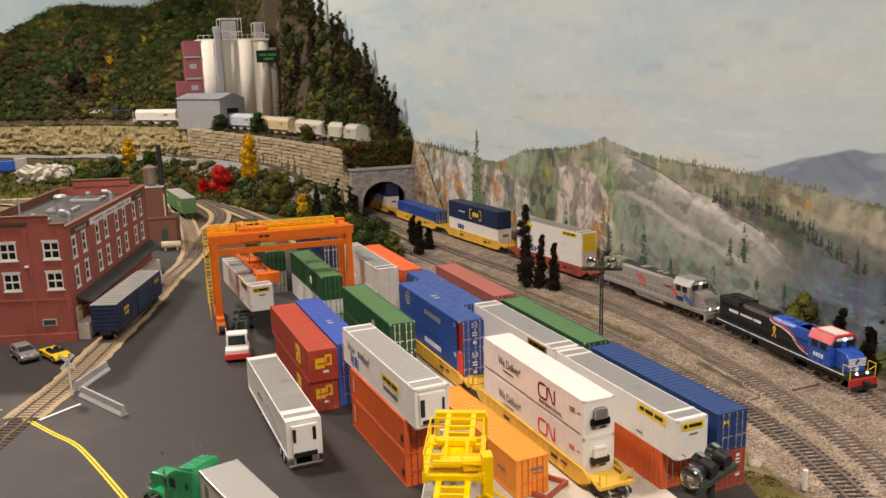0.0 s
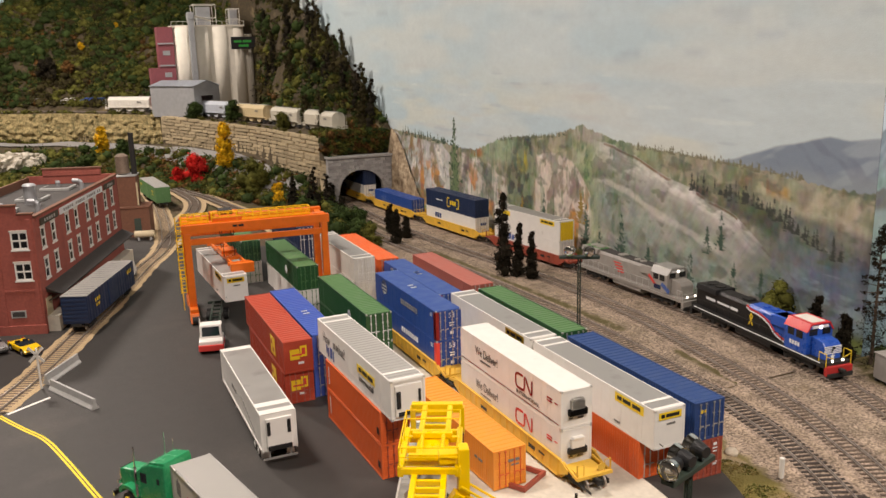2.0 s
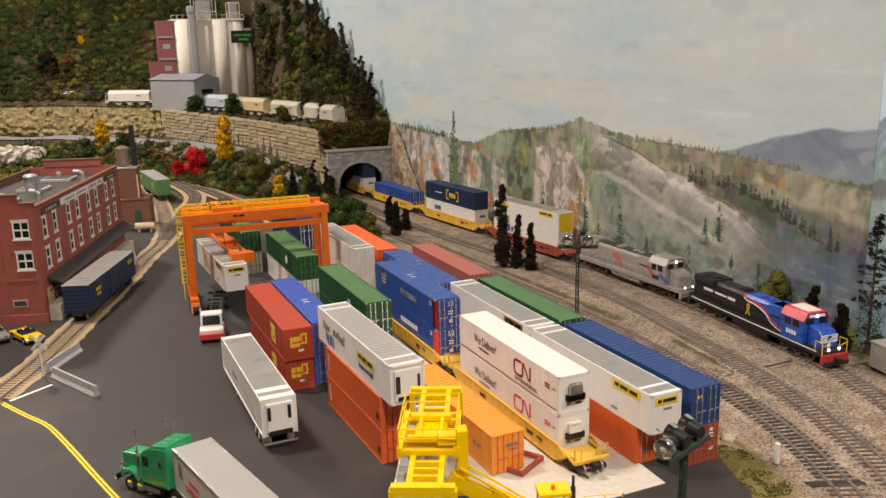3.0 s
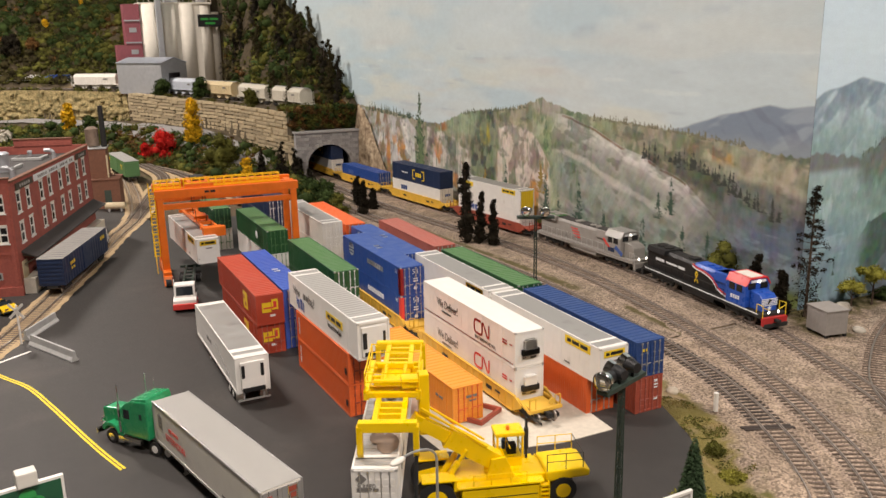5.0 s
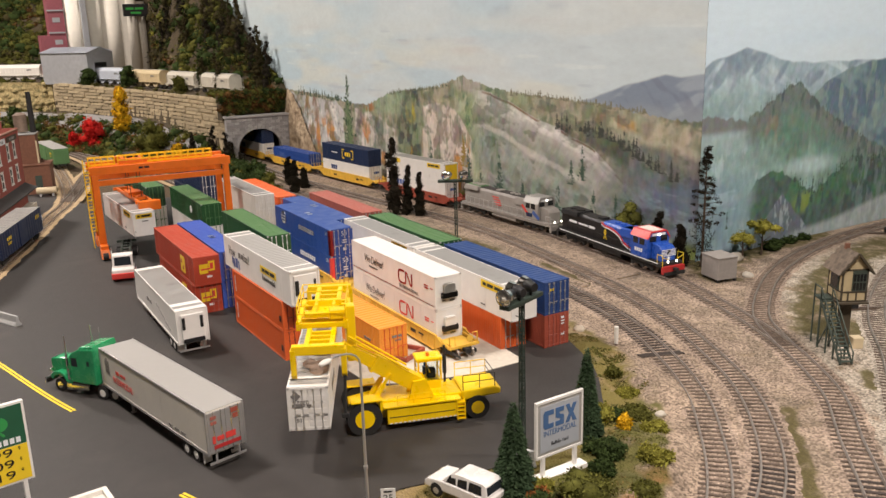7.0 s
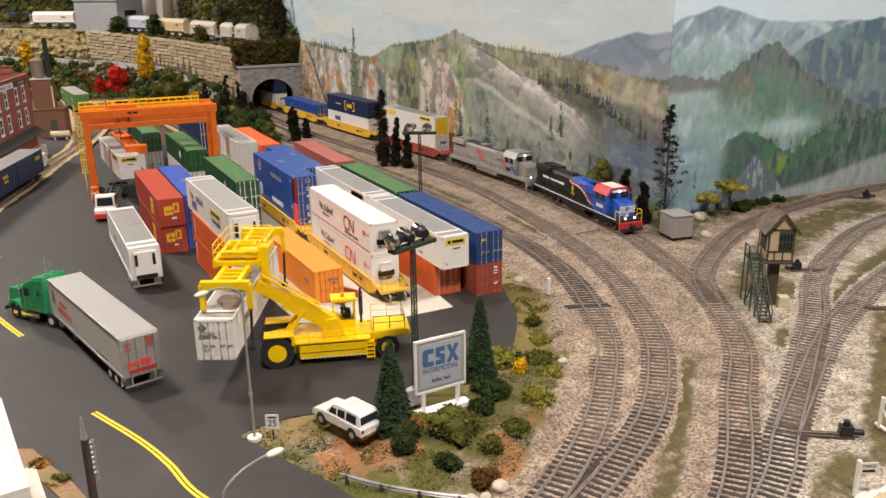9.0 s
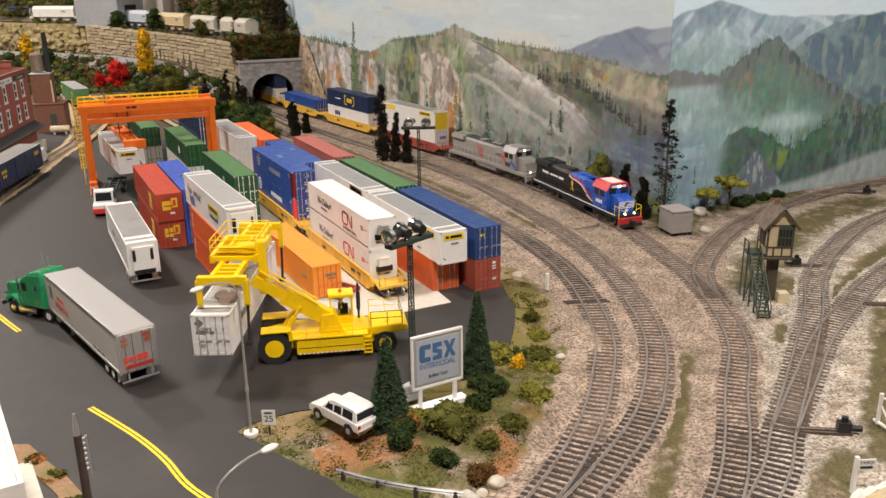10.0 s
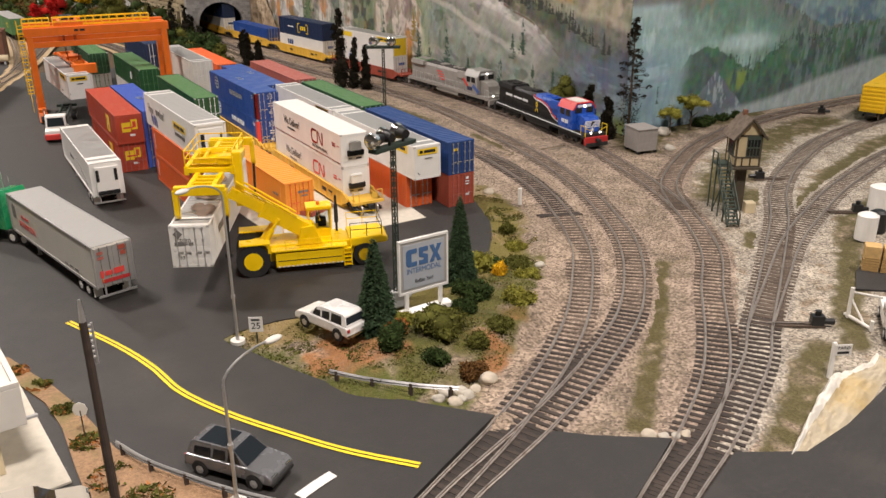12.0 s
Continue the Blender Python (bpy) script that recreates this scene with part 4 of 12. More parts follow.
poly_sheet("asphalt_crossing", [(0.0124, -0.4850), (0.0334, -0.4975), (0.0470, -0.5055), (0.0901, -0.5005), (0.1452, -0.4875), (0.2, -0.468), (0.5, -0.42), (0.9, -0.45), (0.9, -0.74), (-0.46, -0.74), (-0.22, -0.606), (-0.115, -0.5470), (-0.0337, -0.5045), (-0.010, -0.4945)], 0.0, 0.004, "asphalt", "dark asphalt road beyond the level crossing", "pavement")
poly_sheet("crossing_bed", [(-0.0787, -0.3851), (-0.0602, -0.4170), (-0.1288, -0.4446), (-0.215, -0.489), (-0.30, -0.536), (-0.31, -0.509), (-0.23, -0.4655), (-0.1574, -0.4265)], -0.0033, 0.001, "crossing_soil", "dark dirt packed between the crossing rails", "ground")
poly_sheet("crossing_bed", [(-0.0074, -0.4579), (0.0124, -0.4854), (-0.0337, -0.5040), (-0.115, -0.547), (-0.20, -0.594), (-0.21, -0.570), (-0.13, -0.523), (-0.0615, -0.4860)], -0.0033, 0.001, "crossing_soil", "dark dirt packed between the crossing rails", "ground")
poly_sheet("pallet_pad", [(0.268, -0.383), (0.299, -0.3615), (0.345, -0.345), (0.36, -0.385), (0.30, -0.41)], -0.0025, 0.003, "asphalt", "grey asphalt pad under the wooden pallets", "pavement")
# ---- tracks ----
RAIL_Z = -0.0010


def ballast_bed(line, parent, material, z=0.0):
    """Stones packed between and beside the ties, with ragged shoulders."""
    P_ = np.array([p[:] for p in line])
    d = np.gradient(P_, axis=0)
    n = np.stack([d[:, 1], -d[:, 0]], -1)
    n /= np.linalg.norm(n, axis=1, keepdims=True) + 1e-9
    u = np.array([-0.024, -0.0205, -0.0165, -0.0105, -0.0045, 0.0, 0.0045, 0.0105, 0.0165, 0.0205, 0.024])
    w = np.array([-0.0056, -0.0045, -0.0038, -0.0037, -0.0037, -0.0037, -0.0037, -0.0037, -0.0038, -0.0045, -0.0056])
    X, Y = P_[:, :1] + n[:, :1] * u, P_[:, 1:2] + n[:, 1:] * u
    Z = P_[:, 2:] + z + w + 0.0011 * (vnoise(X * 260, Y * 260, 221, 2) - 0.5)
    ob = grid_mesh("ballast", X, Y, Z, material)
    ob.parent = parent
    ob["kind"] = "stuff"


def blackened(p):
    return p.x <= -0.05 or p.y < -0.335 + 0.35 * abs(p.x - 0.04) and -0.05 < p.x < 0.10 and p.y < -0.30 or 0.10 < p.x < 0.165 and p.y < -0.365


def lead_ties(p):
    return blackened(p) or -0.112 < p.y < 0.10


PINK = ground_matter("pink_ballast", (0.33, 0.256, 0.20))
PALE = ground_matter("pale_ballast", (0.39, 0.345, 0.285))


def track(label, pts, tie="tie", step_m=0.0068, tie_len=0.029, joined=False, skip=None, z=0.0, bed=None, dark=None):
    """Two rails on wooden ties along a smooth line."""
    tr = thing("railway_track", label, "railway track", kind="structure")
    line = spline(pts, 0.0034)
    rails = [[], []]
    bmr = B()
    for i, p in enumerate(line):
        a, b = line[max(0, i - 1)], line[min(len(line) - 1, i + 1)]
        n = Vector((b.y - a.y, a.x - b.x, 0)).normalized()
        rails[0].append(p - n * 0.00825)
        rails[1].append(p + n * 0.00825)
    for side in rails:
        bm = B()
        prev = None
        for i, p in enumerate(side):
            a, b = side[max(0, i - 1)], side[min(len(side) - 1, i + 1)]
            n = Vector((b.y - a.y, a.x - b.x, 0)).normalized()
            prof = ((-0.00095, -0.0021), (-0.00095, -0.0016), (-0.0003, -0.0013), (-0.0005, -0.0002), (-0.0004, 0.0), (0.0004, 0.0), (0.0005, -0.0002), (0.0003, -0.0013), (0.00095, -0.0016), (0.00095, -0.0021))
            ring = [bm.verts.new((p.x + n.x * u, p.y + n.y * u, p.z + z + RAIL_Z + w)) for u, w in prof]
            if prev:
                for k in range(len(ring) - 1):
                    bm.faces.new((prev[k], ring[k], ring[k + 1], prev[k + 1]))
            prev = ring
        part("rail", bm, "rail", tr, scale=1)
    if bed:
        ballast_bed(line, tr, bed, z)
    every = round(step_m / 0.0034)
    blacks = None
    first = None
    bmj = B()
    rnd = random.Random(len(line))
    for i in range(1, len(line) - 1, every):
        p, a, b = line[i], line[i - 1], line[i + 1]
        if skip and skip(p):
            continue
        m = pose(p.x, p.y, p.z + z + RAIL_Z - 0.0021, 0, 0, heading(a, b) + rnd.uniform(-1.2, 1.2))
        if joined:
            bm = B()
            box(bm, -tie_len / 2, -0.0014, -0.0028, tie_len / 2, 0.0014, 0)
            bm.transform(m)
            tmp = bpy.data.meshes.new("t")
            bm.to_mesh(tmp)
            bm.free()
            bmj.from_mesh(tmp)
            bpy.data.meshes.remove(tmp)
        elif dark and dark(p):
            if blacks is None:
                blacks = part("tie", box(B(), -tie_len / 2, -0.0015, -0.0028, tie_len / 2, 0.0015, 0.0001, 0.0002), "tie_dark", tr, "blackened switch tie", scale=1, m=m)
            else:
                again(blacks, m)
        elif first is None:
            first = part("tie", box(B(), -tie_len / 2, -0.0012, -0.0028, tie_len / 2, 0.0012, 0, 0.0002), tie, tr, scale=1, m=m)
        else:
            again(first, m)
    if joined:
        tagged(part("ties", bmj, tie, tr, scale=1), kind="stuff")
    else:
        bmj.free()
    return line


T1 = [(-0.30, -0.517), (-0.225, -0.4745), (-0.147, -0.4322), (-0.1128, -0.4142), (-0.0745, -0.3935), (-0.011, -0.3540), (0.050, -0.304), (0.100, -0.250), (0.134, -0.208), (0.163, -0.160), (0.186, -0.112), (0.205, -0.064), (0.223, 0.0), (0.237, 0.088), (0.245, 0.20), (0.248, 0.33), (0.240, 0.50), (0.225, 0.70), (0.20, 0.95), (0.19, 1.15)]
T2 = [(-0.30, -0.520), (-0.218, -0.4775), (-0.139, -0.4369), (-0.101, -0.4207), (-0.0582, -0.4025), (0.010, -0.3685), (0.083, -0.323), (0.142, -0.266), (0.188, -0.206), (0.224, -0.136), (0.252, -0.069), (0.280, 0.025), (0.298, 0.12), (0.312, 0.22), (0.325, 0.35), (0.322, 0.50), (0.305, 0.65), (0.280, 0.85), (0.262, 1.08), (0.258, 1.34), (0.26, 1.6)]
T3 = [(-0.20, -0.576), (-0.13, -0.534), (-0.0512, -0.4907), (0.003, -0.4623), (0.0625, -0.4250), (0.112, -0.383), (0.170, -0.325), (0.222, -0.277), (0.256, -0.234), (0.294, -0.171), (0.322, -0.105), (0.348, -0.026), (0.372, 0.06), (0.386, 0.17), (0.395, 0.30), (0.396, 0.42), (0.386, 0.56), (0.367, 0.74), (0.345, 0.95), (0.325, 1.15), (0.312, 1.34), (0.305, 1.6)]
T4 = [(0.294, -0.171), (0.335, -0.112), (0.388, -0.068), (0.466, -0.019), (0.545, 0.016), (0.645, 0.044), (0.80, 0.062), (1.1, 0.06)]
T5 = [(-0.195, -0.579), (-0.122, -0.537), (-0.0423, -0.4961), (0.0161, -0.4703), (0.0780, -0.4375), (0.117, -0.4140), (0.153, -0.386), (0.235, -0.328), (0.348, -0.246), (0.429, -0.180), (0.528, -0.122), (0.678, -0.064), (0.9, -0.03), (1.15, -0.02)]
T6 = [(0.153, -0.386), (0.24, -0.332), (0.312, -0.288), (0.392, -0.250), (0.509, -0.203), (0.70, -0.15), (1.0, -0.11)]
YARD_T = [(0.0149, -0.12), (0.0149, 0.0), (0.0149, 0.4), (0.0149, 0.75)]
MILL = [(-0.55, 0.10), (-0.44, 0.36), (-0.395, 0.46), (-0.345, 0.60), (-0.29, 0.76), (-0.235, 0.93), (-0.19, 1.06), (-0.165, 1.25), (-0.15, 1.50), (-0.145, 1.70), (-0.15, 2.0)]
track("weathered yard lead track in grey ballast", T1, bed=PINK, dark=lead_ties)
hb = thing("headblock", "dark double switch timber across the lead track", "railway track", kind="structure")
for k in (0.0, 0.0045):
    part("timber", box(B(), -0.022, -0.0018, -0.0028, 0.022, 0.0018, 0.0002, 0.0002), "tie_dark", hb, scale=1, m=pose(0.180, -0.116 - k, RAIL_Z - 0.0021, 0, 0, -22))
track("weathered main track in grey ballast", T2, bed=PINK, dark=blackened)
TRAIN_LINE = track("weathered main track along the painted wall", T3, bed=PINK, dark=blackened)
track("weathered branch track curving beside the painted wall", T4, bed=PINK)
track("weathered track through pale ballast", T5, bed=PALE, dark=blackened)
track("weathered siding through pale ballast", T6, bed=PALE)
# ---- containers ----
FT = 0.3048
DONE = {}


def corrugated(bm, x, y0, y1, z0, z1, out, pitch=0.28, depth=0.04):
    """An upright corrugated sheet in the plane x, with its ribs pushed out along out (+1 or -1)."""
    ys = []
    y = y0
    while y < y1 - 1e-6:
        ys += [(y, 0), (y + pitch * 0.28, 0), (y + pitch * 0.5, 1), (y + pitch * 0.78, 1)]
        y += pitch
    ys = [(v, k) for v, k in ys if v < y1] + [(y1, 0)]
    lo = [bm.verts.new((x + out * depth * (k - 1), v, z0)) for v, k in ys]
    hi = [bm.verts.new((x + out * depth * (k - 1), v, z1)) for v, k in ys]
    for i in range(len(ys) - 1):
        f = (lo[i], lo[i + 1], hi[i + 1], hi[i])
        bm.faces.new(f if out > 0 else f[::-1])


def flat_panels(bm, x, y0, y1, z0, z1, out, n, gap=0.03, depth=0.02):
    """A smooth side of flat panels with narrow sunk joints."""
    ys = []
    for i in range(n):
        a, b = y0 + (y1 - y0) * i / n, y0 + (y1 - y0) * (i + 1) / n
        ys += [(a, 1), (a + gap / 2, 0), (b - gap / 2, 0), (b - 0.001, 1)]
    lo = [bm.verts.new((x - out * depth * k, v, z0)) for v, k in ys]
    hi = [bm.verts.new((x - out * depth * k, v, z1)) for v, k in ys]
    for i in range(len(ys) - 1):
        f = (lo[i], lo[i + 1], hi[i + 1], hi[i])
        bm.faces.new(f if out > 0 else f[::-1])


def ribbed_top(bm, x0, x1, y0, y1, z, pitch, h):
    """A roof sheet with cross ribs."""
    ys = []
    y = y0
    while y < y1 - pitch:
        ys += [(y, 0), (y + pitch * 0.3, 0), (y + pitch * 0.4, 1), (y + pitch * 0.9, 1)]
        y += pitch
    ys += [(y1, 0)]
    a = [bm.verts.new((x0, v, z + h * k)) for v, k in ys]
    b = [bm.verts.new((x1, v, z + h * k)) for v, k in ys]
    for i in range(len(ys) - 1):
        bm.faces.new((a[i], b[i], b[i + 1], a[i + 1]))


def container(paint, label, length=53, height=9.5, roof=None, ribbed=True, door_end=True, doors=None, reefer=False, rods="silver", m=None, group="containers in the yard", top_bands=False):
    """A freight container: y along its length with the seen end at y = 0, x across, z up from its floor."""
    L, H, W = length * FT, height * FT, 2.59
    key = (paint, length, height, roof, ribbed, door_end, doors, reefer, rods, top_bands)
    if key in DONE:
        ob = copy_thing(DONE[key], m)
        return tagged(ob, label, "container", group)
    c = thing("container", label, "container", group, m)
    DONE[key] = c
    w = W / 2
    bm = B()
    box(bm, -w + 0.05, 0.10, 0.06, w - 0.05, L - 0.05, H - 0.09)
    part("core", bm, paint, c)
    for sx, nm in ((-1, "side_panel"), (1, "side_panel")):
        bm = B()
        if ribbed:
            corrugated(bm, sx * (w - 0.012), 0.16, L - 0.16, 0.16, H - 0.12, sx)
        else:
            flat_panels(bm, sx * (w - 0.012), 0.16, L - 0.16, 0.16, H - 0.12, sx, max(8, round(L / 1.22)))
        part(nm, bm, paint, c)
    bm = B()
    for sx in (-1, 1):
        box(bm, sx * w - 0.06 - 0.06 * sx, 0.0, H - 0.13, sx * w + 0.06 - 0.06 * sx, L, H, 0.02)
        box(bm, sx * w - 0.06 - 0.06 * sx, 0.0, 0.0, sx * w + 0.06 - 0.06 * sx, L, 0.16, 0.02)
        for y in (0.0, L - 0.16):
            box(bm, sx * w - 0.08 - 0.08 * sx, y, 0.16, sx * w + 0.08 - 0.08 * sx, y + 0.16, H - 0.13, 0.02)
        if length >= 45:
            for y in (L / 2 - 20 * FT, L / 2 + 20 * FT):
                box(bm, sx * w - 0.05 - 0.045 * sx, y - 0.12, 0.16, sx * w + 0.05 - 0.045 * sx, y + 0.12, H - 0.13, 0.01)
    for y in (0.0, L - 0.12):
        box(bm, -w, y, H - 0.16, w, y + 0.12, H - 0.004, 0.02)
        box(bm, -w, y, 0.004, w, y + 0.12, 0.2, 0.02)
    part("corner_frame", bm, paint, c)
    bm = B()
    if ribbed and not reefer:
        ribbed_top(bm, -w + 0.11, w - 0.11, 0.1, L - 0.1, H - 0.05, 0.56, 0.035)
    elif reefer:
        ribbed_top(bm, -w + 0.10, w - 0.10, 0.1, L - 0.1, H - 0.01, 0.52, 0.04)
    else:
        box(bm, -w + 0.10, 0.10, H - 0.06, w - 0.10, L - 0.10, H + 0.012, 0.02)
    part("roof", bm, roof or paint, c)
    if top_bands:
        for y, q in ((0.05, 0.35), (1.35, 0.3), (L - 0.4, 0.35), (L - 1.65, 0.3)):
            part("roof_band", box(B(), -w + 0.02, y, H + 0.01, w - 0.02, y + q, H + 0.045), "white", c)
    # the seen end
    if reefer:
        bm = B()
        box(bm, -w + 0.3, -0.12, 0.25, w - 0.3, 0.1, H - 0.35, 0.06)
        unit = part("cooling_unit", bm, "white", c)
        bm = B()
        box(bm, -w + 0.36, -0.22, 0.9, -w + 0.68, -0.1, H - 0.75, 0.05)
        part("grille", bm, "black", unit)
        bm = B()
        box(bm, w - 0.60, -0.22, 1.2, w - 0.42, -0.1, H - 0.8, 0.04)
        part("grille", bm, "black", unit)
        bm = B()
        box(bm, -w + 0.5, -0.17, 0.32, w - 0.5, -0.1, 0.62, 0.03)
        part("grille", bm, "black", unit)
    elif door_end:
        for sx in (-1, 1):
            bm = B()
            x0, x1 = (sx * 0.02, sx * (w - 0.13)) if sx > 0 else (sx * (w - 0.13), sx * 0.02)
            if ribbed:
                box(bm, x0, 0.03, 0.18, x1, 0.11, H - 0.17, 0.015)
                k = 5
                for i in range(k):
                    z = 0.3 + (H - 0.75) * i / k
                    box(bm, x0 + 0.06, 0.01, z, x1 - 0.06, 0.05, z + 0.3, 0.012)
            else:
                box(bm, x0, 0.03, 0.18, x1, 0.11, H - 0.17, 0.015)
            door = part("door", bm, doors or paint, c)
            for f in (0.3, 0.72):
                bm = B()
                x = x0 + (x1 - x0) * f
                rod(bm, (x, -0.03, 0.12), (x, -0.03, H - 0.1), 0.035, 6)
                for z in (0.16, H * 0.33, H * 0.66, H - 0.16):
                    box(bm, x - 0.07, -0.05, z - 0.06, x + 0.07, 0.04, z + 0.06)
                box(bm, x - 0.03, -0.07, 1.05, x + 0.34, -0.03, 1.13)
                part("lock_rod", bm, rods, door)
    else:
        bm = B()
        box(bm, -w + 0.12, 0.02, 0.18, w - 0.12, 0.10, H - 0.17, 0.02)
        part("end_panel", bm, doors or paint, c)
    first = None
    for sx in (-1, 1):
        for y in (0.085, L - 0.085):
            for z in (0.06, H - 0.06):
                mm = P(sx * (w - 0.085), y, z)
                if first is None:
                    first = part("corner_casting", box(B(), -0.092, -0.092, -0.068, 0.092, 0.092, 0.068, 0.015), paint if roof is None else "silver", c, m=mm)
                else:
                    again(first, mm)
    return c


def plate(parent, material, x0, z0, x1, z1, y=-0.015, name="sign_plate", side=None, L=0.0, lift=0.0):
    """A thin painted plate on a container's end, or on the side at x = side."""
    bm = B()
    if side is None:
        box(bm, x0, y - 0.012 - lift, z0, x1, y - lift, z1)
    else:
        o = 0.014 + lift
        box(bm, min(side, side + o * (1 if side > 0 else -1)), x0, z0, max(side, side + o * (1 if side > 0 else -1)), x1, z1)
    return part(name, bm, material, parent)


W2 = 2.59 / 2
SIDE = -W2 - 0.004


def on_side(y, z, x=SIDE - 0.012):
    """The pose of lettering on a container's long side that faces the road, reading towards the seen end."""
    return pose(x * S, y * S, z * S, 90, 0, -90)


def on_end(x, z, y=-0.03):
    return pose(x * S, y * S, z * S, 90, 0, 0)


def at(x0, y0, z, turn=0):
    """The pose of a container whose seen end's left lower corner is at x0, y0."""
    return pose(x0 + W2 * S * math.cos(radians(turn)), y0 + W2 * S * math.sin(radians(turn)), z, 0, 0, turn)


H95 = 9.5 * FT * S + 0.0002


def hunt_plates(c, H=9.5 * FT, L=53 * FT, end=True):
    """Yellow name plates with dark bars for the writing."""
    for y in (0.9, ):
        p = plate(c, "yellow_plate", y + 0.3, H - 0.85, y + 3.6, H - 0.18, side=SIDE)
        bars("lettering", "black", p, on_side(y + 1.95, H - 0.5, SIDE - 0.02), [(-1.1, 0, 0.5, 0.28), (-0.25, 0, 0.9, 0.28), (0.85, 0, 0.9, 0.28)])
    if end:
        p = plate(c, "yellow_plate", -0.95, H - 0.75, 0.95, H - 0.22)
        bars("lettering", "black", p, on_end(0, H - 0.48, -0.035), [(-0.62, 0, 0.3, 0.24), (0.2, 0, 1.1, 0.24)])
        bars("lettering", "grey_text", c, on_end(0.1, H - 1.1, -0.012), [(0, 0, 0.7, 0.12)])


def cn_mark(c, y, z, k=1.0):
    """A red looped mark, one running stroke, on the side."""
    way = [(0.30, 0.56), (1.05, 0.56), (1.30, 0.48), (1.40, 0.25), (1.40, -0.25), (1.30, -0.48), (1.05, -0.56), (0.40, -0.56), (0.16, -0.48), (0.08, -0.25), (0.08, 0.40), (0.02, 0.54), (-0.14, 0.50), (-0.78, -0.46), (-0.92, -0.52), (-1.02, -0.40), (-1.02, 0.60)]
    bm = B()
    rows = []
    for i, q in enumerate(way):
        a, b = way[max(0, i - 1)], way[min(len(way) - 1, i + 1)]
        d = Vector((b[0] - a[0], b[1] - a[1])).normalized() * 0.085
        rows.append([bm.verts.new((SIDE - x_, y + (q[0] + w_ * d.y) * k, z + (q[1] - w_ * d.x) * k)) for x_, w_ in ((0.0, 1), (0.02, 1), (0.02, -1), (0.0, -1))])
    for a, b in zip(rows, rows[1:]):
        for n_ in range(3):
            bm.faces.new((a[n_], a[n_ + 1], b[n_ + 1], b[n_]))
    for r_ in (rows[0], rows[-1]):
        bm.faces.new(r_)
    bmesh.ops.recalc_face_normals(bm, faces=bm.faces[:])
    return part("mark", bm, "red_logo", c)


for lev in (0, 1):
    c = container("white", "white container with a red looped mark stacked on the well car", roof="white", ribbed=False, door_end=False, m=at(0.0, 0.0, 0.0095 + lev * H95))
    cn_mark(c, 5.0, 1.65)
    words("lettering", "INTERMODAL", 0.28, "grey_text", c, on_side(4.6, 0.72), width=3.4)
    words("lettering", "We Deliver!", 0.75, "grey_text", c, on_side(11.3, 1.75), width=3.9)
    bars("lettering", "grey_text", c, on_side(11.5, 1.1), [(0, 0, 1.8, 0.12)])
    bars("lettering", "red_logo", c, on_side(1.5, 1.9), [(0, 0, 0.7, 0.1), (0, -0.22, 0.7, 0.1), (0.9, -0.1, 0.4, 0.08)])
    plate(c, "red_logo", 0.3, 0.30, 16.0, 0.36, side=SIDE, name="stripe")
    u = part("generator", box(B(), -0.55, -0.30, 1.45, 0.55, 0.02, 2.2, 0.06), "white", c)
    part("generator_top", box(B(), -0.45, -0.36, 2.12, 0.45, 0.0, 2.3, 0.06), "white", u)
    part("grille", box(B(), -0.75, -0.34, 1.02, 0.75, 0.02, 1.5, 0.08), "black", u, "black ventilation grille")
    bars("lettering", "grey_text", c, on_end(0.35, 0.72, 0.01), [(0, 0, 0.5, 0.16), (-0.8, 0.05, 0.3, 0.1)])

# grey-roofed white boxes over orange ones, in line beside the loading track
for y0, lab in ((-0.047, "white container with grey roof, yellow plate, on an orange one"), (0.143, "white container with grey roof and yellow plate in the row")):
    c = container("white", lab, roof="roof_grey", ribbed=False, door_end=False, top_bands=True, m=at(0.0555, y0, H95))
    hunt_plates(c)
    bars("lettering", "grey_text", c, on_side(4.2, 0.5), [(0, 0, 0.7, 0.14), (5, 0.3, 0.4, 0.1)])
    container("orange", "orange container on the asphalt under a white one", length=48, m=at(0.0555, y0 + 0.018, 0.0))
c = container("blue_deep", "dark blue container with lock rods stacked on a brown one", rods="silver", m=at(0.0925, -0.050, H95))
bars("lettering", "yellow_plate", c, on_end(-0.55, 2.2, -0.03), [(-0.15, 0, 0.18, 0.22), (0.15, 0, 0.18, 0.22)])
bars("lettering", "pale_logo", c, on_side(6, 2.2), [(0, 0, 0.9, 0.16), (3, 0, 0.8, 0.14)])
c = container("brown_box", "rust brown container with doors on the asphalt", length=40, rods="brown_pale", m=at(0.0925, -0.050, 0.0))
bars("lettering", "pale_logo", c, on_end(0.6, 1.9, -0.03), [(0, 0.25, 0.5, 0.1), (0, 0, 0.5, 0.1), (0.05, -0.9, 0.4, 0.25), (0, 0.55, 0.3, 0.2)])
for lev in (0, 1):
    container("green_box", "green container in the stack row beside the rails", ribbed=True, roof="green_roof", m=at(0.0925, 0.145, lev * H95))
    container("brown_pale" if lev else "brown_box", "faded rust brown container in the stack row", m=at(0.0905, 0.345, lev * H95))


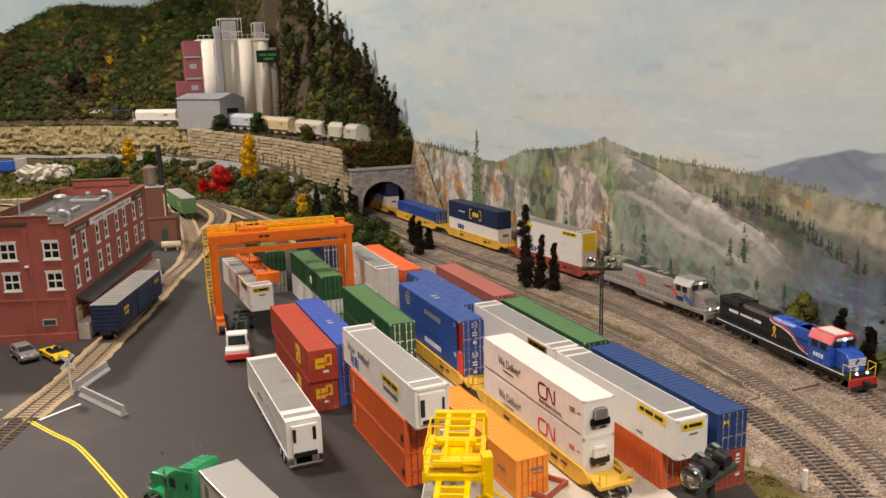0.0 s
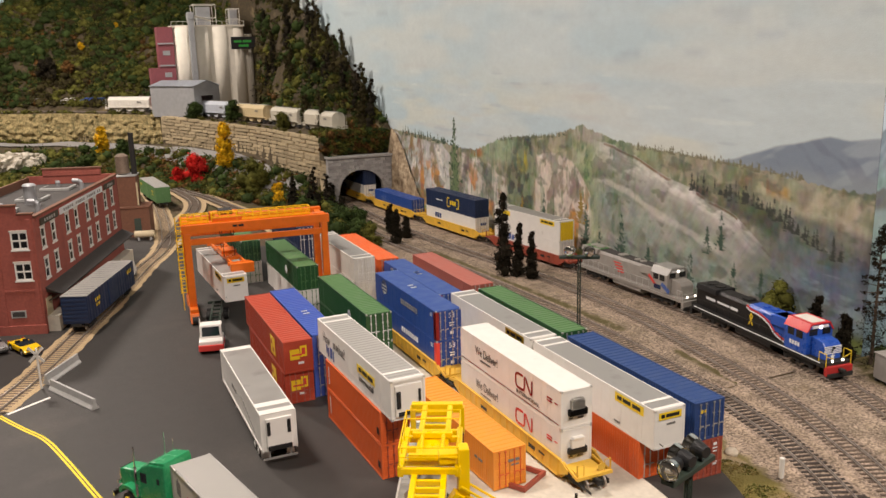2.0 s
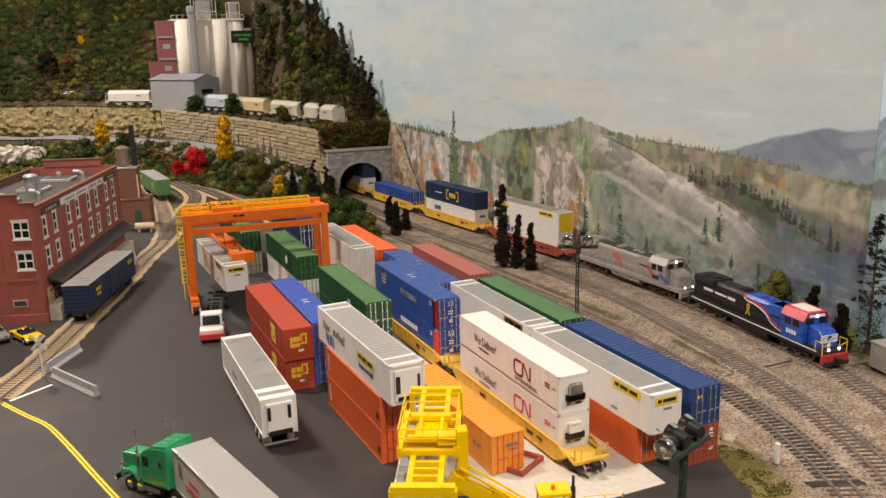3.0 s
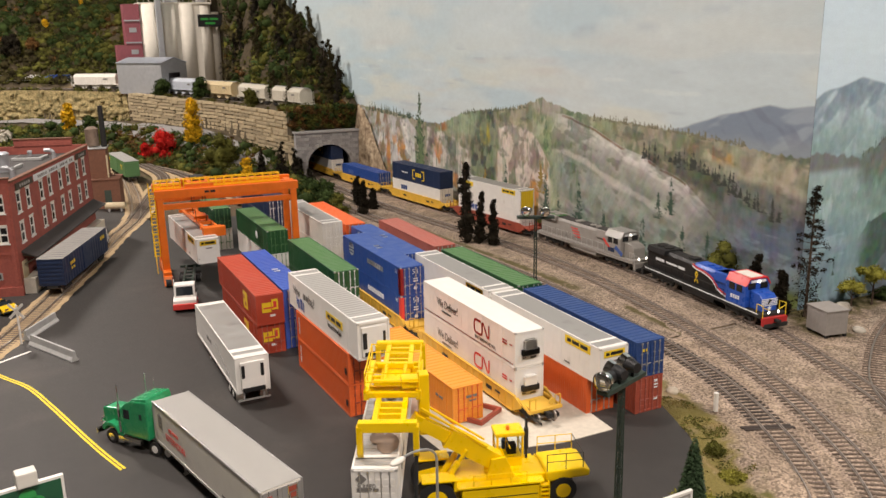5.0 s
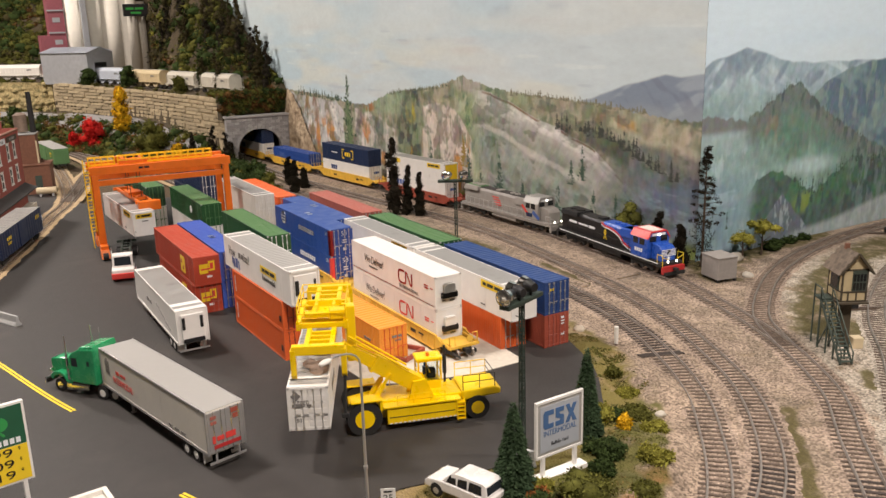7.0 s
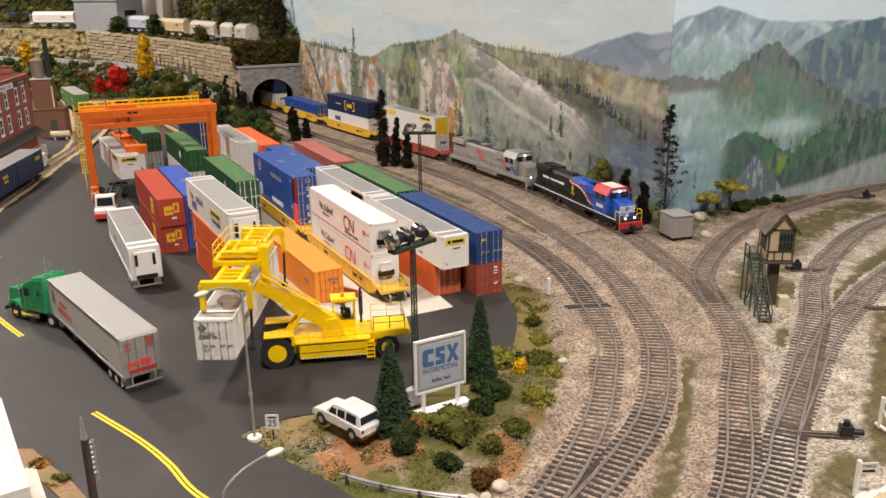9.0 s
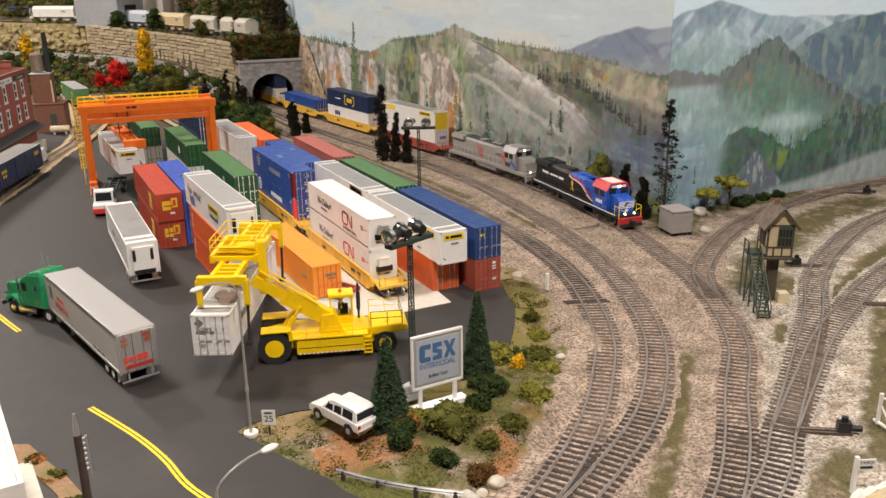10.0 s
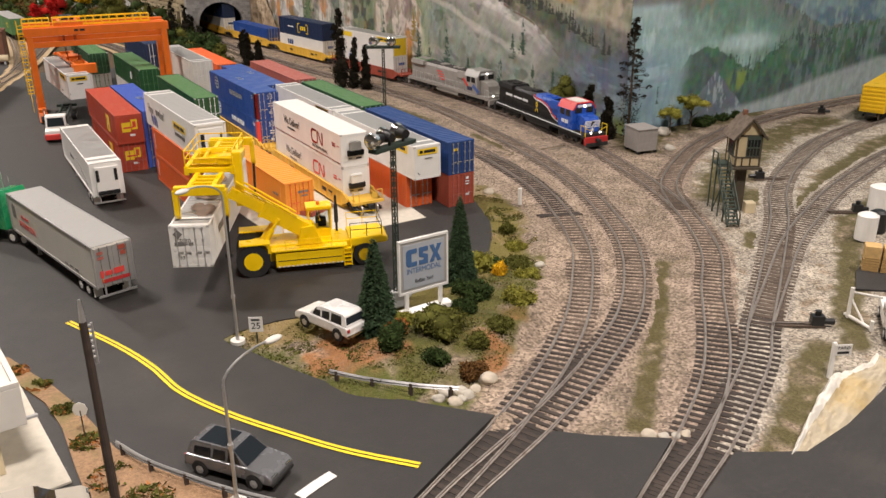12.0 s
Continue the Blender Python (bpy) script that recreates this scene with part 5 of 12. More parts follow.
def blue53(m, label):
    c = container("blue_box", label, ribbed=False, roof="blue_box", m=m)
    H = 9.5 * FT
    for x in (-W2 + 0.1,):
        bm = B()
        box(bm, -W2 - 0.012, -0.035, 0.10, -W2 + 0.34, 0.03, H - 0.10)
        box(bm, -W2 - 0.014, -0.012, 0.16, -W2 + 0.01, 0.5, H - 0.14)
        part("red_post", bm, "red_logo", c, "red painted corner post")
    words("number", "53", 0.5, "pale_logo", c, on_end(0.3, 2.35, -0.03))
    bars("lettering", "pale_logo", c, on_end(0.3, 1.5, -0.03), [(0, 0.15, 0.5, 0.12), (0, -0.1, 0.5, 0.12), (0, -0.8, 0.35, 0.3)])
    words("number", "53", 0.4, "pale_logo", c, on_side(1.0, 2.35))
    bars("lettering", "pale_logo", c, on_side(6.6, 1.7), [(0.55 * i - 1.9, 0, 0.4, 0.5) for i in range(8)])
    bm = B()
    rod(bm, (SIDE, 13.4, 1.95), (SIDE - 0.02, 13.4, 1.95), 0.75, 20)
    part("round_mark", bm, "pale_logo", c, "pale round mark with blue stripes")
    bars("stripe", "blue_box", c, on_side(13.4, 1.95, SIDE - 0.03), [(0, 0.35, 1.1, 0.12), (0, 0.0, 1.4, 0.12), (0, -0.35, 1.1, 0.12)])
    bars("lettering", "pale_logo", c, pose(0.1 * S, 9.0 * S, (H + 0.03) * S, 0, 0, -90), [(-0.45, 0, 0.35, 0.6), (0.45, 0, 0.35, 0.6)])
    return c


for lev in (0, 1):
    blue53(at(-0.002, 0.242, 0.0095 + lev * H95), "blue container with red end posts stacked on the well car")
for lev in (0, 1):
    blue53(at(0.041, 0.328, lev * H95), "blue container with red end posts in the stack row")
    c = container("orange", "orange container in the stack row", m=at(0.037, 0.524, lev * H95))
    c = container("white_dull", "off-white container with grey roof and white doors", roof="roof_grey", ribbed=True, rods="white", top_bands=True, m=at(-0.003, 0.508, 0.0095 + lev * H95))
for lev in (0, 1):
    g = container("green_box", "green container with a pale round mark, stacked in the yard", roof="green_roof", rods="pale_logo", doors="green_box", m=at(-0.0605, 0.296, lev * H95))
    bm = B()
    rod(bm, (SIDE, 5.2, 1.5), (SIDE - 0.02, 5.2, 1.5), 0.5, 18)
    part("round_mark", bm, "pale_logo", g)
    bars("lettering", "pale_logo", g, on_side(3.4, 1.3), [(0, 0, 0.6, 0.3), (0.8, 0, 0.5, 0.3)])
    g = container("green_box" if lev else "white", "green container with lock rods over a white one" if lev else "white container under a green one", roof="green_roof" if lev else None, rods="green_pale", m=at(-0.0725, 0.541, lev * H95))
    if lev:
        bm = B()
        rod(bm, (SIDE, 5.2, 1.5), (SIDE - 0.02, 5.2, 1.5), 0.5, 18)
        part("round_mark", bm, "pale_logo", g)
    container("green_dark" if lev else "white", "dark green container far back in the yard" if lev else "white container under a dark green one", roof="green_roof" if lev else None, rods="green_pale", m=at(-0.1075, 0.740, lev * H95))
    container("navy", "dark navy container at the far end of the yard", rods="white", m=at(-0.004, 0.80, lev * H95))

# the red and blue pairs by the road
for lev in (0, 1):
    r = container("red_box", "red container with a yellow square mark, stacked by the road", length=53 if lev else 48, rods="red_box" if lev else "brown_pale", door_end=not lev, m=at(-0.163, 0.250 + (0 if lev else 0.003), lev * H95))
    H = 9.5 * FT
    p = plate(r, "yellow_plate", -0.75, H - 1.7, 0.1, H - 0.75)
    plate(p, "red_logo", -0.6, H - 1.35, 0.3, H - 1.2, y=-0.03)
    p = plate(r, "yellow_plate", 0.15, H - 1.5, 0.75, H - 0.5, name="sign_plate")
    plate(p, "red_logo", 0.3, H - 1.3, 0.6, H - 0.7, y=-0.03)
    bars("lettering", "pale_logo", r, on_end(0.2, 0.85, 0.0), [(0, 0, 0.5, 0.22)])
    p = plate(r, "yellow_plate", 3.2, 0.6, 4.9, 2.3, side=SIDE)
    plate(p, "red_box", 3.7, 0.9, 4.1, 1.3, side=SIDE, lift=0.015)
    plate(p, "red_box", 4.3, 1.5, 4.7, 1.9, side=SIDE, lift=0.015)
    b = container("blue_left", "bright blue container stacked beside the red pair", m=at(-0.131, 0.258, lev * H95))
    bars("lettering", "pale_logo", b, pose(0.0, 7.0 * S, (H + 0.02) * S, 0, 0, -90), [(-0.4, 0, 0.3, 0.6), (0.4, 0, 0.3, 0.6)])
    bars("lettering", "pale_logo", b, on_end(0.45, 1.6, -0.02), [(0, 0.9, 0.5, 0.1), (0, 0.3, 0.4, 0.1), (0, -0.5, 0.45, 0.3)])

# two orange boxes with a white cooled box on top
OH = 8.5 * FT * S + 0.0002
for lev in (0, 1):
    o = container("orange", "orange container stacked under a white cooled one", length=40, height=8.5, rods="brown_box", m=at(-0.1295, 0.066, lev * OH, 1.5))
    bars("lettering", "black", o, on_side(0.6, 1.0), [(0.1, 0, 0.35, 0.5)])
    bars("lettering", "pale_logo", o, on_side(11.4, 1.2), [(0, 0.5, 0.12, 0.9), (0, -0.3, 0.12, 0.5)])
h = container("white", "white cooled container with ribbed grey roof on an orange stack", roof="roof_silver", ribbed=False, reefer=True, top_bands=True, m=at(-0.1275, 0.044, 2 * OH, 1.5))
words("lettering", "How", 0.85, "grey_text", h, on_side(13.9, 1.75), width=1.7)
bars("lettering", "grey_text", h, on_side(11.9, 1.75), [(0.0, 0, 0.5, 0.5), (0.7, 0, 0.5, 0.45)])
words("lettering", "that?", 0.85, "grey_text", h, on_side(10.2, 1.75), width=1.7)
bars("figure_mark", "blue_logo", h, on_side(13.0, 0.75), [(-0.9, 0.2, 0.16, 0.7), (-0.5, 0, 0.3, 0.8), (0.2, 0.1, 0.5, 0.9), (0.8, 0, 0.15, 0.9)])
p = plate(h, "yellow_plate", 3.0, 1.45, 6.6, 2.1, side=SIDE)
bars("lettering", "black", p, on_side(4.8, 1.78, SIDE - 0.02), [(-1.1, 0, 0.6, 0.3), (-0.2, 0, 0.9, 0.3), (0.95, 0, 1.0, 0.3)])
words("lettering", "Intermodal", 0.5, "black", h, on_side(4.8, 1.05), width=2.9)

c = container("orange_box", "amber orange container beside the well car", length=48, doors="orange_box", rods="orange", m=at(-0.058, 0.006, 0.0015, 1.5))
bars("lettering", "grey_text", c, on_side(2.2, 1.5), [(-0.35, 0, 0.4, 0.2), (0.3, 0, 0.6, 0.2)])
bars("lettering", "grey_text", c, on_end(0.3, 2.0, -0.03), [(0, 0, 0.9, 0.2), (0.1, -0.35, 0.6, 0.12)])
# ---- foliage kit ----


def mesh_from(name, verts, faces, material, smooth=False):
    """A mesh from arrays of points and triangles."""
    me = bpy.data.meshes.new(name)
    me.vertices.add(len(verts))
    me.vertices.foreach_set("co", np.asarray(verts, dtype=np.float32).ravel())
    f = np.asarray(faces, dtype=np.int32)
    me.loops.add(f.size)
    me.loops.foreach_set("vertex_index", f.ravel())
    me.polygons.add(len(f))
    me.polygons.foreach_set("loop_start", np.arange(0, f.size, 3, dtype=np.int32))
    me.polygons.foreach_set("loop_total", np.full(len(f), 3, dtype=np.int32))
    me.update()
    me.materials.append(M[material])
    return me


ico = B()
bmesh.ops.create_icosphere(ico, subdivisions=1, radius=1.0)
ICO_V = np.array([v.co[:] for v in ico.verts])
ICO_F = np.array([[v.index for v in f.verts] for f in ico.faces])
ico.free()


def leaves(name, blobs, leaf, per, material, parent=None, seed=0, core=0.8, tall=1.0):
    """A crown of many small leaf scraps round the blobs (x, y, z, radius, height factor), each with a rough core."""
    rg = np.random.RandomState(seed)
    V, F, n0 = [], [], 0
    for x, y, z, r, k in blobs:
        if core:
            v = ICO_V * (core * r * (1 + 0.22 * rg.randn(len(ICO_V), 1)))
            v[:, 2] *= k
            V.append(v + (x, y, z))
            F.append(ICO_F + n0)
            n0 += len(v)
        d = rg.randn(per, 3)
        d /= np.linalg.norm(d, axis=1, keepdims=True)
        c = d * r * (0.72 + 0.36 * rg.rand(per, 1))
        c[:, 2] *= k
        c += (x, y, z)
        a = rg.randn(per, 3) * leaf
        b = rg.randn(per, 3) * leaf
        b[:, 2] *= tall
        t = np.stack([c, c + a, c + b], 1).reshape(-1, 3)
        V.append(t)
        F.append(np.arange(per * 3).reshape(-1, 3) + n0)
        n0 += per * 3
    ob = new(name, mesh_from(name, np.concatenate(V), np.concatenate(F), material))
    if parent:
        ob.parent = parent
    return ob


def trunk(parent, h, r, material="bark", limbs=5, seed=0, spread=0.5):
    """A tapered trunk with a few limbs."""
    rg = random.Random(seed)
    bm = B()
    rod(bm, (0, 0, -0.003), (0, 0, h), r, 7, r * 0.4)
    for i in range(limbs):
        a, z = rg.uniform(0, 6.28), h * rg.uniform(0.35, 0.85)
        q = h * spread * rg.uniform(0.4, 0.8)
        rod(bm, (0, 0, z), (math.cos(a) * q, math.sin(a) * q, z + q * 0.8), r * 0.45, 5, r * 0.15)
    return part("trunk", bm, material, parent, scale=1)


def tree(name, label, x, y, z, h, w, material, seed=0, leaf=0.0016, per=90, blobs=14, bare=0.25, category="tree", group=""):
    """A broad tree or bush of height h and width w."""
    t = thing(name, label, category, group, pose(x, y, z))
    rg = random.Random(seed * 7 + 1)
    trunk(t, h * 0.75, h * 0.03, seed=seed)
    blobs = int(blobs * max(1.0, 1.3 * h / w))
    bl = []
    for i in range(blobs):
        u = rg.uniform(0, 1)
        zz_ = h * (bare + (1 - bare) * u * 0.92)
        k = math.sin(math.pi * min(1.0, 0.25 + 0.75 * u)) ** 0.7
        a, q = rg.uniform(0, 6.28), w * 0.34 * k * math.sqrt(rg.random())
        bl.append((math.cos(a) * q, math.sin(a) * q, zz_, w * rg.uniform(0.16, 0.27), rg.uniform(0.7, 1.0)))
    leaves("crown", bl, leaf, per, material, t, seed)
    return t


def fir(label, x, y, z, h, r, material, seed=0, rows=24, group="", rough=0.15, leaf=0.0022, category="tree"):
    """A pointed conifer: a trunk and drooping sprays in uneven whorls."""
    t = thing("conifer", label, category, group, pose(x, y, z))
    rg = np.random.RandomState(seed)
    bm = B()
    rod(bm, (0, 0, -0.002), (0, 0, h * 0.96), h * 0.018, 6, 0.0003)
    part("trunk", bm, "bark", t, scale=1)
    V, F = [], []
    n = 0
    for i in range(rows):
        u = i / (rows - 1)
        zc = h * (0.06 + 0.94 * u)
        rad = r * ((1 - u) ** 0.85 + 0.04) * (1 + rough * rg.randn())
        cnt = max(8, int(44 * (1 - u) + 8))
        for k in range(cnt):
            a = rg.rand() * 6.283
            q = rad * rg.uniform(0.55, 1.08)
            d = np.array((math.cos(a), math.sin(a), 0.0))
            s = np.array((-d[1], d[0], 0.0))
            tip = d * q + (0, 0, zc - q * 0.28 + rg.randn() * leaf * 0.6)
            root = d * q * 0.25 + (0, 0, zc + 0.1 * q)
            mid = (tip + root) / 2
            wd = leaf * rg.uniform(0.6, 1.3)
            V += [root, mid + s * wd + (0, 0, wd * 0.3), tip, mid - s * wd + (0, 0, wd * 0.3)]
            F += [(n, n + 1, n + 2), (n, n + 2, n + 3)]
            n += 4
    ob = new("crown", mesh_from("crown", np.array(V), np.array(F), material))
    ob.parent = t
    return t


def toy_fir(label, x, y, z, h, r, seed=0, group=""):
    """A close cone of bottle-brush needles over a dark core, with an uneven outline."""
    t = thing("conifer", label, "tree", group, pose(x, y, z))
    rg = np.random.RandomState(seed)
    part("trunk", rod(B(), (0, 0, -0.003), (0, 0, h * 0.95), h * 0.018, 6, 0.0003), "bark", t, scale=1)
    n = 15000
    u = 1 - np.sqrt(rg.rand(n))
    a = rg.rand(n) * 6.2832
    lump = 0.80 + 0.42 * vnoise((a * 2.6)[:, None], (u * 26)[:, None], 600 + seed, 2)[:, 0]
    q = r * ((1 - u) ** 0.92 + 0.035) * lump * (0.35 + 0.68 * np.sqrt(rg.rand(n)))
    d = np.column_stack([np.cos(a), np.sin(a), np.zeros(n)])
    c = d * q[:, None]
    c[:, 2] = h * (0.03 + 0.97 * u) - q * 0.25
    out = d * 0.0016 + np.column_stack([rg.randn(n, 2) * 0.0006, rg.randn(n) * 0.0006 - 0.0004])
    wide = np.column_stack([-d[:, 1], d[:, 0], np.zeros(n)]) * 0.00065 + rg.randn(n, 3) * 0.00022
    tri = np.stack([c - wide, c + wide, c + out], 1).reshape(-1, 3)
    crown = new("crown", mesh_from("crown", tri, np.arange(n * 3).reshape(-1, 3), "needle_green"))
    crown.parent = t
    return t


def tower_tree(label, x, y, z, h, w, material="needle_black", seed=0, group="dark conifers", per=150, n=16):
    """A dark, ragged, column-shaped conifer."""
    t = thing("conifer", label, "tree", group, pose(x, y, z))
    rg = random.Random(seed + 31)
    bm = B()
    rod(bm, (0, 0, -0.003), (0, 0, h * 0.9), h * 0.02, 6, h * 0.006)
    part("trunk", bm, "bark", t, scale=1)
    bl = []
    for i in range(n):
        u = i / (n - 1)
        k = (1 - 0.72 * u) * rg.uniform(0.75, 1.15)
        bl.append((rg.uniform(-1, 1) * w * 0.14, rg.uniform(-1, 1) * w * 0.14, h * (0.06 + 0.90 * u), w * 0.34 * k, rg.uniform(0.8, 1.15)))
    leaves("crown", bl, 0.0016, per, material, t, seed, core=0.75)
    return t


# ---- the hill ----
WALLX = [-1.6, -0.7, -0.3, -0.04, 0.05, 0.15, 0.20, 0.235]
WALLY = [3.10, 2.86, 2.62, 2.35, 2.12, 1.87, 1.60, 1.36]
HOPX = [-0.9, -0.50, -0.33, -0.14, 0.0, 0.10, 0.215, 0.285, 0.36]
HOPY = [2.98, 2.80, 2.70, 2.52, 2.38, 2.20, 1.84, 1.44, 1.2]


def shelf_z(X):
    """The upper terrace climbs a little on its way round the hill."""
    return np.interp(X, [-0.9, -0.35, -0.1, 0.0, 0.1, 0.215], [0.178, 0.176, 0.172, 0.168, 0.161, 0.1535])


def hill_height(X, Y):
    yw = np.interp(X, WALLX, WALLY)
    low = 0.072 * step(Y, yw - 0.50, yw - 0.10) * step(X, 0.235, 0.15) * step(Y, 1.15, 1.42)
    low += 0.012 * (vnoise(X * 9, Y * 9, 301) - 0.4) * step(Y, yw - 0.5, yw - 0.3) * step(X, 0.2, 0.12)
    low = np.where(Y < 1.28, np.minimum(low, 0.03 * step(Y, 1.05, 1.3)), low)
    shelf = shelf_z(X) - 0.0045 + 0.004 * (vnoise(X * 20, Y * 20, 302) - 0.5)
    bump = vnoise(X * 9, Y * 7, 304) - 0.5
    # the long hillside behind the terrace
    y0 = np.interp(X, [-1.6, -0.6, -0.35, -0.14, 0.0, 0.28, 0.34], [3.05, 2.92, 2.80, 2.68, 2.60, 2.56, 2.4])
    top = np.interp(X, [-1.6, -0.75, -0.605, -0.5, -0.4, -0.3, -0.2, -0.07, 0.07, 0.3], [0.33, 0.415, 0.45, 0.49, 0.535, 0.55, 0.535, 0.535, 0.59, 0.66])
    u = np.clip((Y - y0) / (3.15 - y0), 0, 1.15)
    back = shelf + (top - shelf) * u ** 0.85 + 0.07 * bump * step(u, 0.05, 0.3) * step(u, 1.1, 0.8)
    # the steep side against the painted wall
    zc = np.interp(Y, [1.30, 1.375, 1.44, 1.523, 1.749, 1.926, 2.073, 2.4, 2.8, 3.4], [0.101, 0.18, 0.203, 0.269, 0.391, 0.458, 0.514, 0.62, 0.70, 0.74])
    gap = LX - LK * Y - X - 0.012
    side = zc - np.interp(Y, [1.4, 1.8, 2.0, 2.2, 2.6], [2.0, 2.3, 2.9, 4.0, 4.5]) * np.clip(gap, 0, None) * (0.85 + 0.9 * (vnoise(X * 12 + Y * 8, Y * 16, 305) - 0.35)) + 0.05 * bump * step(gap, 0.01, 0.05)
    side = shelf + (side - shelf) * np.where(Y < 2.40, step(X + 0.343 - 0.2233 * (Y + 0.541), -0.022, 0.008), 1.0)
    cut = step(np.hypot((X - 0.15) / 0.165, (Y - 2.44) / 0.135), 0.9, 1.0)
    high = shelf + np.clip(np.maximum(back, side) - shelf, 0, None) * cut
    high = high + 0.02 * step(Y - np.interp(X, HOPX, HOPY), 0.028, 0.055) * step(X, -0.06, -0.13) * step(high, shelf + 0.03, shelf + 0.01)
    edge = step(Y, yw - 0.004, yw + 0.004)
    z = low * (1 - edge) + high * edge
    return np.where(X > 0.236, np.where(Y < 1.35, -0.02, high), z)


hx = np.arange(-1.6, 0.47, 0.008)
hy = np.arange(1.0, 3.46, 0.008)
HX, HY = np.meshgrid(hx, hy, indexing="ij")
HZ = hill_height(HX, HY)
HX = np.minimum(HX, LX - LK * HY + 0.004)
HZ = np.where((HX < 0.23) & (HZ < 0.004), -0.008, HZ)
hill = grid_mesh("hill", HX, HY, HZ, "hill_soil")
bm = B()
bm.from_mesh(hill.data)
bmesh.ops.delete(bm, geom=[f for f in bm.faces if 0.232 < f.calc_center_median().x and f.calc_center_median().y < 1.375 and min(v.co.z for v in f.verts) < 0.1], context="FACES")
bm.to_mesh(hill.data)
bm.free()
tagged(hill, "autumn hillside of brown soil under bushes", "hill", kind="structure")


def hz(x, y):
    return float(hill_height(np.array([[x]]), np.array([[y]]))[0, 0])


def scatter(name, label, material, n, x0, x1, y0, y1, ok, r0, r1, leaf, per, seed, k=0.8, kind="stuff"):
    rg_ = np.random.RandomState(seed)
    X, Y = rg_.uniform(x0, x1, n * 9), rg_.uniform(y0, y1, n * 9)
    Z = hill_height(X, Y)
    pick = np.nonzero(ok(X, Y, Z))[0][:n]
    R = r0 + (r1 - r0) * rg_.rand(n * 9) ** 1.6
    bl = [(X[i], Y[i], Z[i] + R[i] * 0.3, R[i], k) for i in pick]
    return tagged(leaves(name, bl, leaf, per, material, seed=seed, core=0.62), label, "bushes", kind=kind)


def on_slope(x, y, z):
    yh = np.interp(x, HOPX, HOPY)
    return (x < LX - LK * y - 0.008) & (y > yh + 0.045) & (z > shelf_z(x) + 0.012) & ~((np.abs(x - 0.16) < 0.16) & (np.abs(y - 2.45) < 0.12)) & ~((y < 2.5) & (x > 0.05) & (vnoise(x * 22 + y * 9, y * 26, 511) > 0.64))


def clumps(f, lo, seed):
    """The places on the slope where one kind of bush grows thick."""
    return lambda x, y, z: on_slope(x, y, z) & (vnoise(x * f, y * f, seed) > lo)


define("needle_brown", (0.048, 0.040, 0.017), 0.95, var=0.3, scale=300, island=True, spec=0.1)
define("leaf_grass_far", (0.20, 0.185, 0.05), 0.95, var=0.3, scale=300, island=True, spec=0.1)
define("leaf_moss", (0.105, 0.100, 0.028), 0.9, var=0.3, scale=300, island=True, spec=0.1)
# Leaf colours differ; darkest and lightest clumps also paint in shading and highlights.
scatter("hill_bushes", "dark green bushes covering the hillside", "leaf_dark", 1500, -1.2, 0.38, 1.45, 3.3, clumps(6, 0.40, 501), 0.012, 0.036, 0.0034, 64, 11)
scatter("hill_bushes", "blackish green bushes with hillside shade put into their colour", "needle_brown", 700, -1.2, 0.38, 1.45, 3.3, clumps(5, 0.52, 505), 0.012, 0.032, 0.0034, 60, 16)
scatter("hill_bushes", "olive bushes covering the hillside", "leaf_olive", 1500, -1.2, 0.38, 1.45, 3.3, clumps(5, 0.44, 502), 0.010, 0.030, 0.0034, 60, 12)
scatter("hill_bushes", "mossy low growth on the hillside", "leaf_moss", 3000, -1.2, 0.38, 1.45, 3.3, on_slope, 0.006, 0.015, 0.0032, 34, 15, 0.6)
scatter("hill_bushes", "light yellow-green bushes on the hillside", "leaf_light", 420, -1.2, 0.38, 1.45, 3.3, clumps(5, 0.60, 503), 0.008, 0.020, 0.0032, 50, 13)
scatter("hill_bushes", "rusty brown bushes on the hillside", "leaf_rust", 320, -1.2, 0.38, 1.4, 3.3, clumps(6, 0.52, 504), 0.008, 0.020, 0.0032, 50, 14)


def below_wall(x, y, z):
    yw = np.interp(x, WALLX, WALLY)
    return (y < yw - 0.205) & (y > yw - 0.62) & (y > 1.28) & ~((x < -0.05) & (y < 1.80)) & ~((x < -0.26) & (y < 2.24)) & (x < 0.205)


def wall_foot(x, y, z):
    yw = np.interp(x, WALLX, WALLY)
    return (y < yw - 0.012) & (y > yw - 0.05) & (y > 1.36)


scatter("slope_bushes", "dark green bushes below the retaining wall", "leaf_dark", 230, -0.6, 0.205, 1.28, 2.5, below_wall, 0.010, 0.030, 0.0032, 70, 21)
scatter("slope_bushes", "olive bushes below the retaining wall", "leaf_olive", 300, -0.6, 0.205, 1.28, 2.5, below_wall, 0.008, 0.026, 0.0032, 70, 22)
scatter("slope_bushes", "mossy growth below the retaining wall", "leaf_moss", 500, -0.6, 0.205, 1.28, 2.5, below_wall, 0.005, 0.012, 0.003, 44, 24, 0.6)
scatter("slope_bushes", "rusty bushes below the retaining wall", "leaf_rust", 200, -0.3, 0.205, 1.28, 2.2, below_wall, 0.006, 0.016, 0.003, 60, 23)
scatter("lawn_growth", "low yellow-green lawn beyond the warehouse", "leaf_grass_far", 420, -0.75, -0.28, 2.12, 2.45, lambda x, y, z: z < 0.05, 0.005, 0.011, 0.0026, 30, 28, 0.4)
scatter("wall_foot_growth", "low olive growth at the foot of the stone wall", "leaf_olive", 150, -0.8, 0.24, 1.36, 2.9, wall_foot, 0.004, 0.011, 0.0028, 44, 25, 0.7)


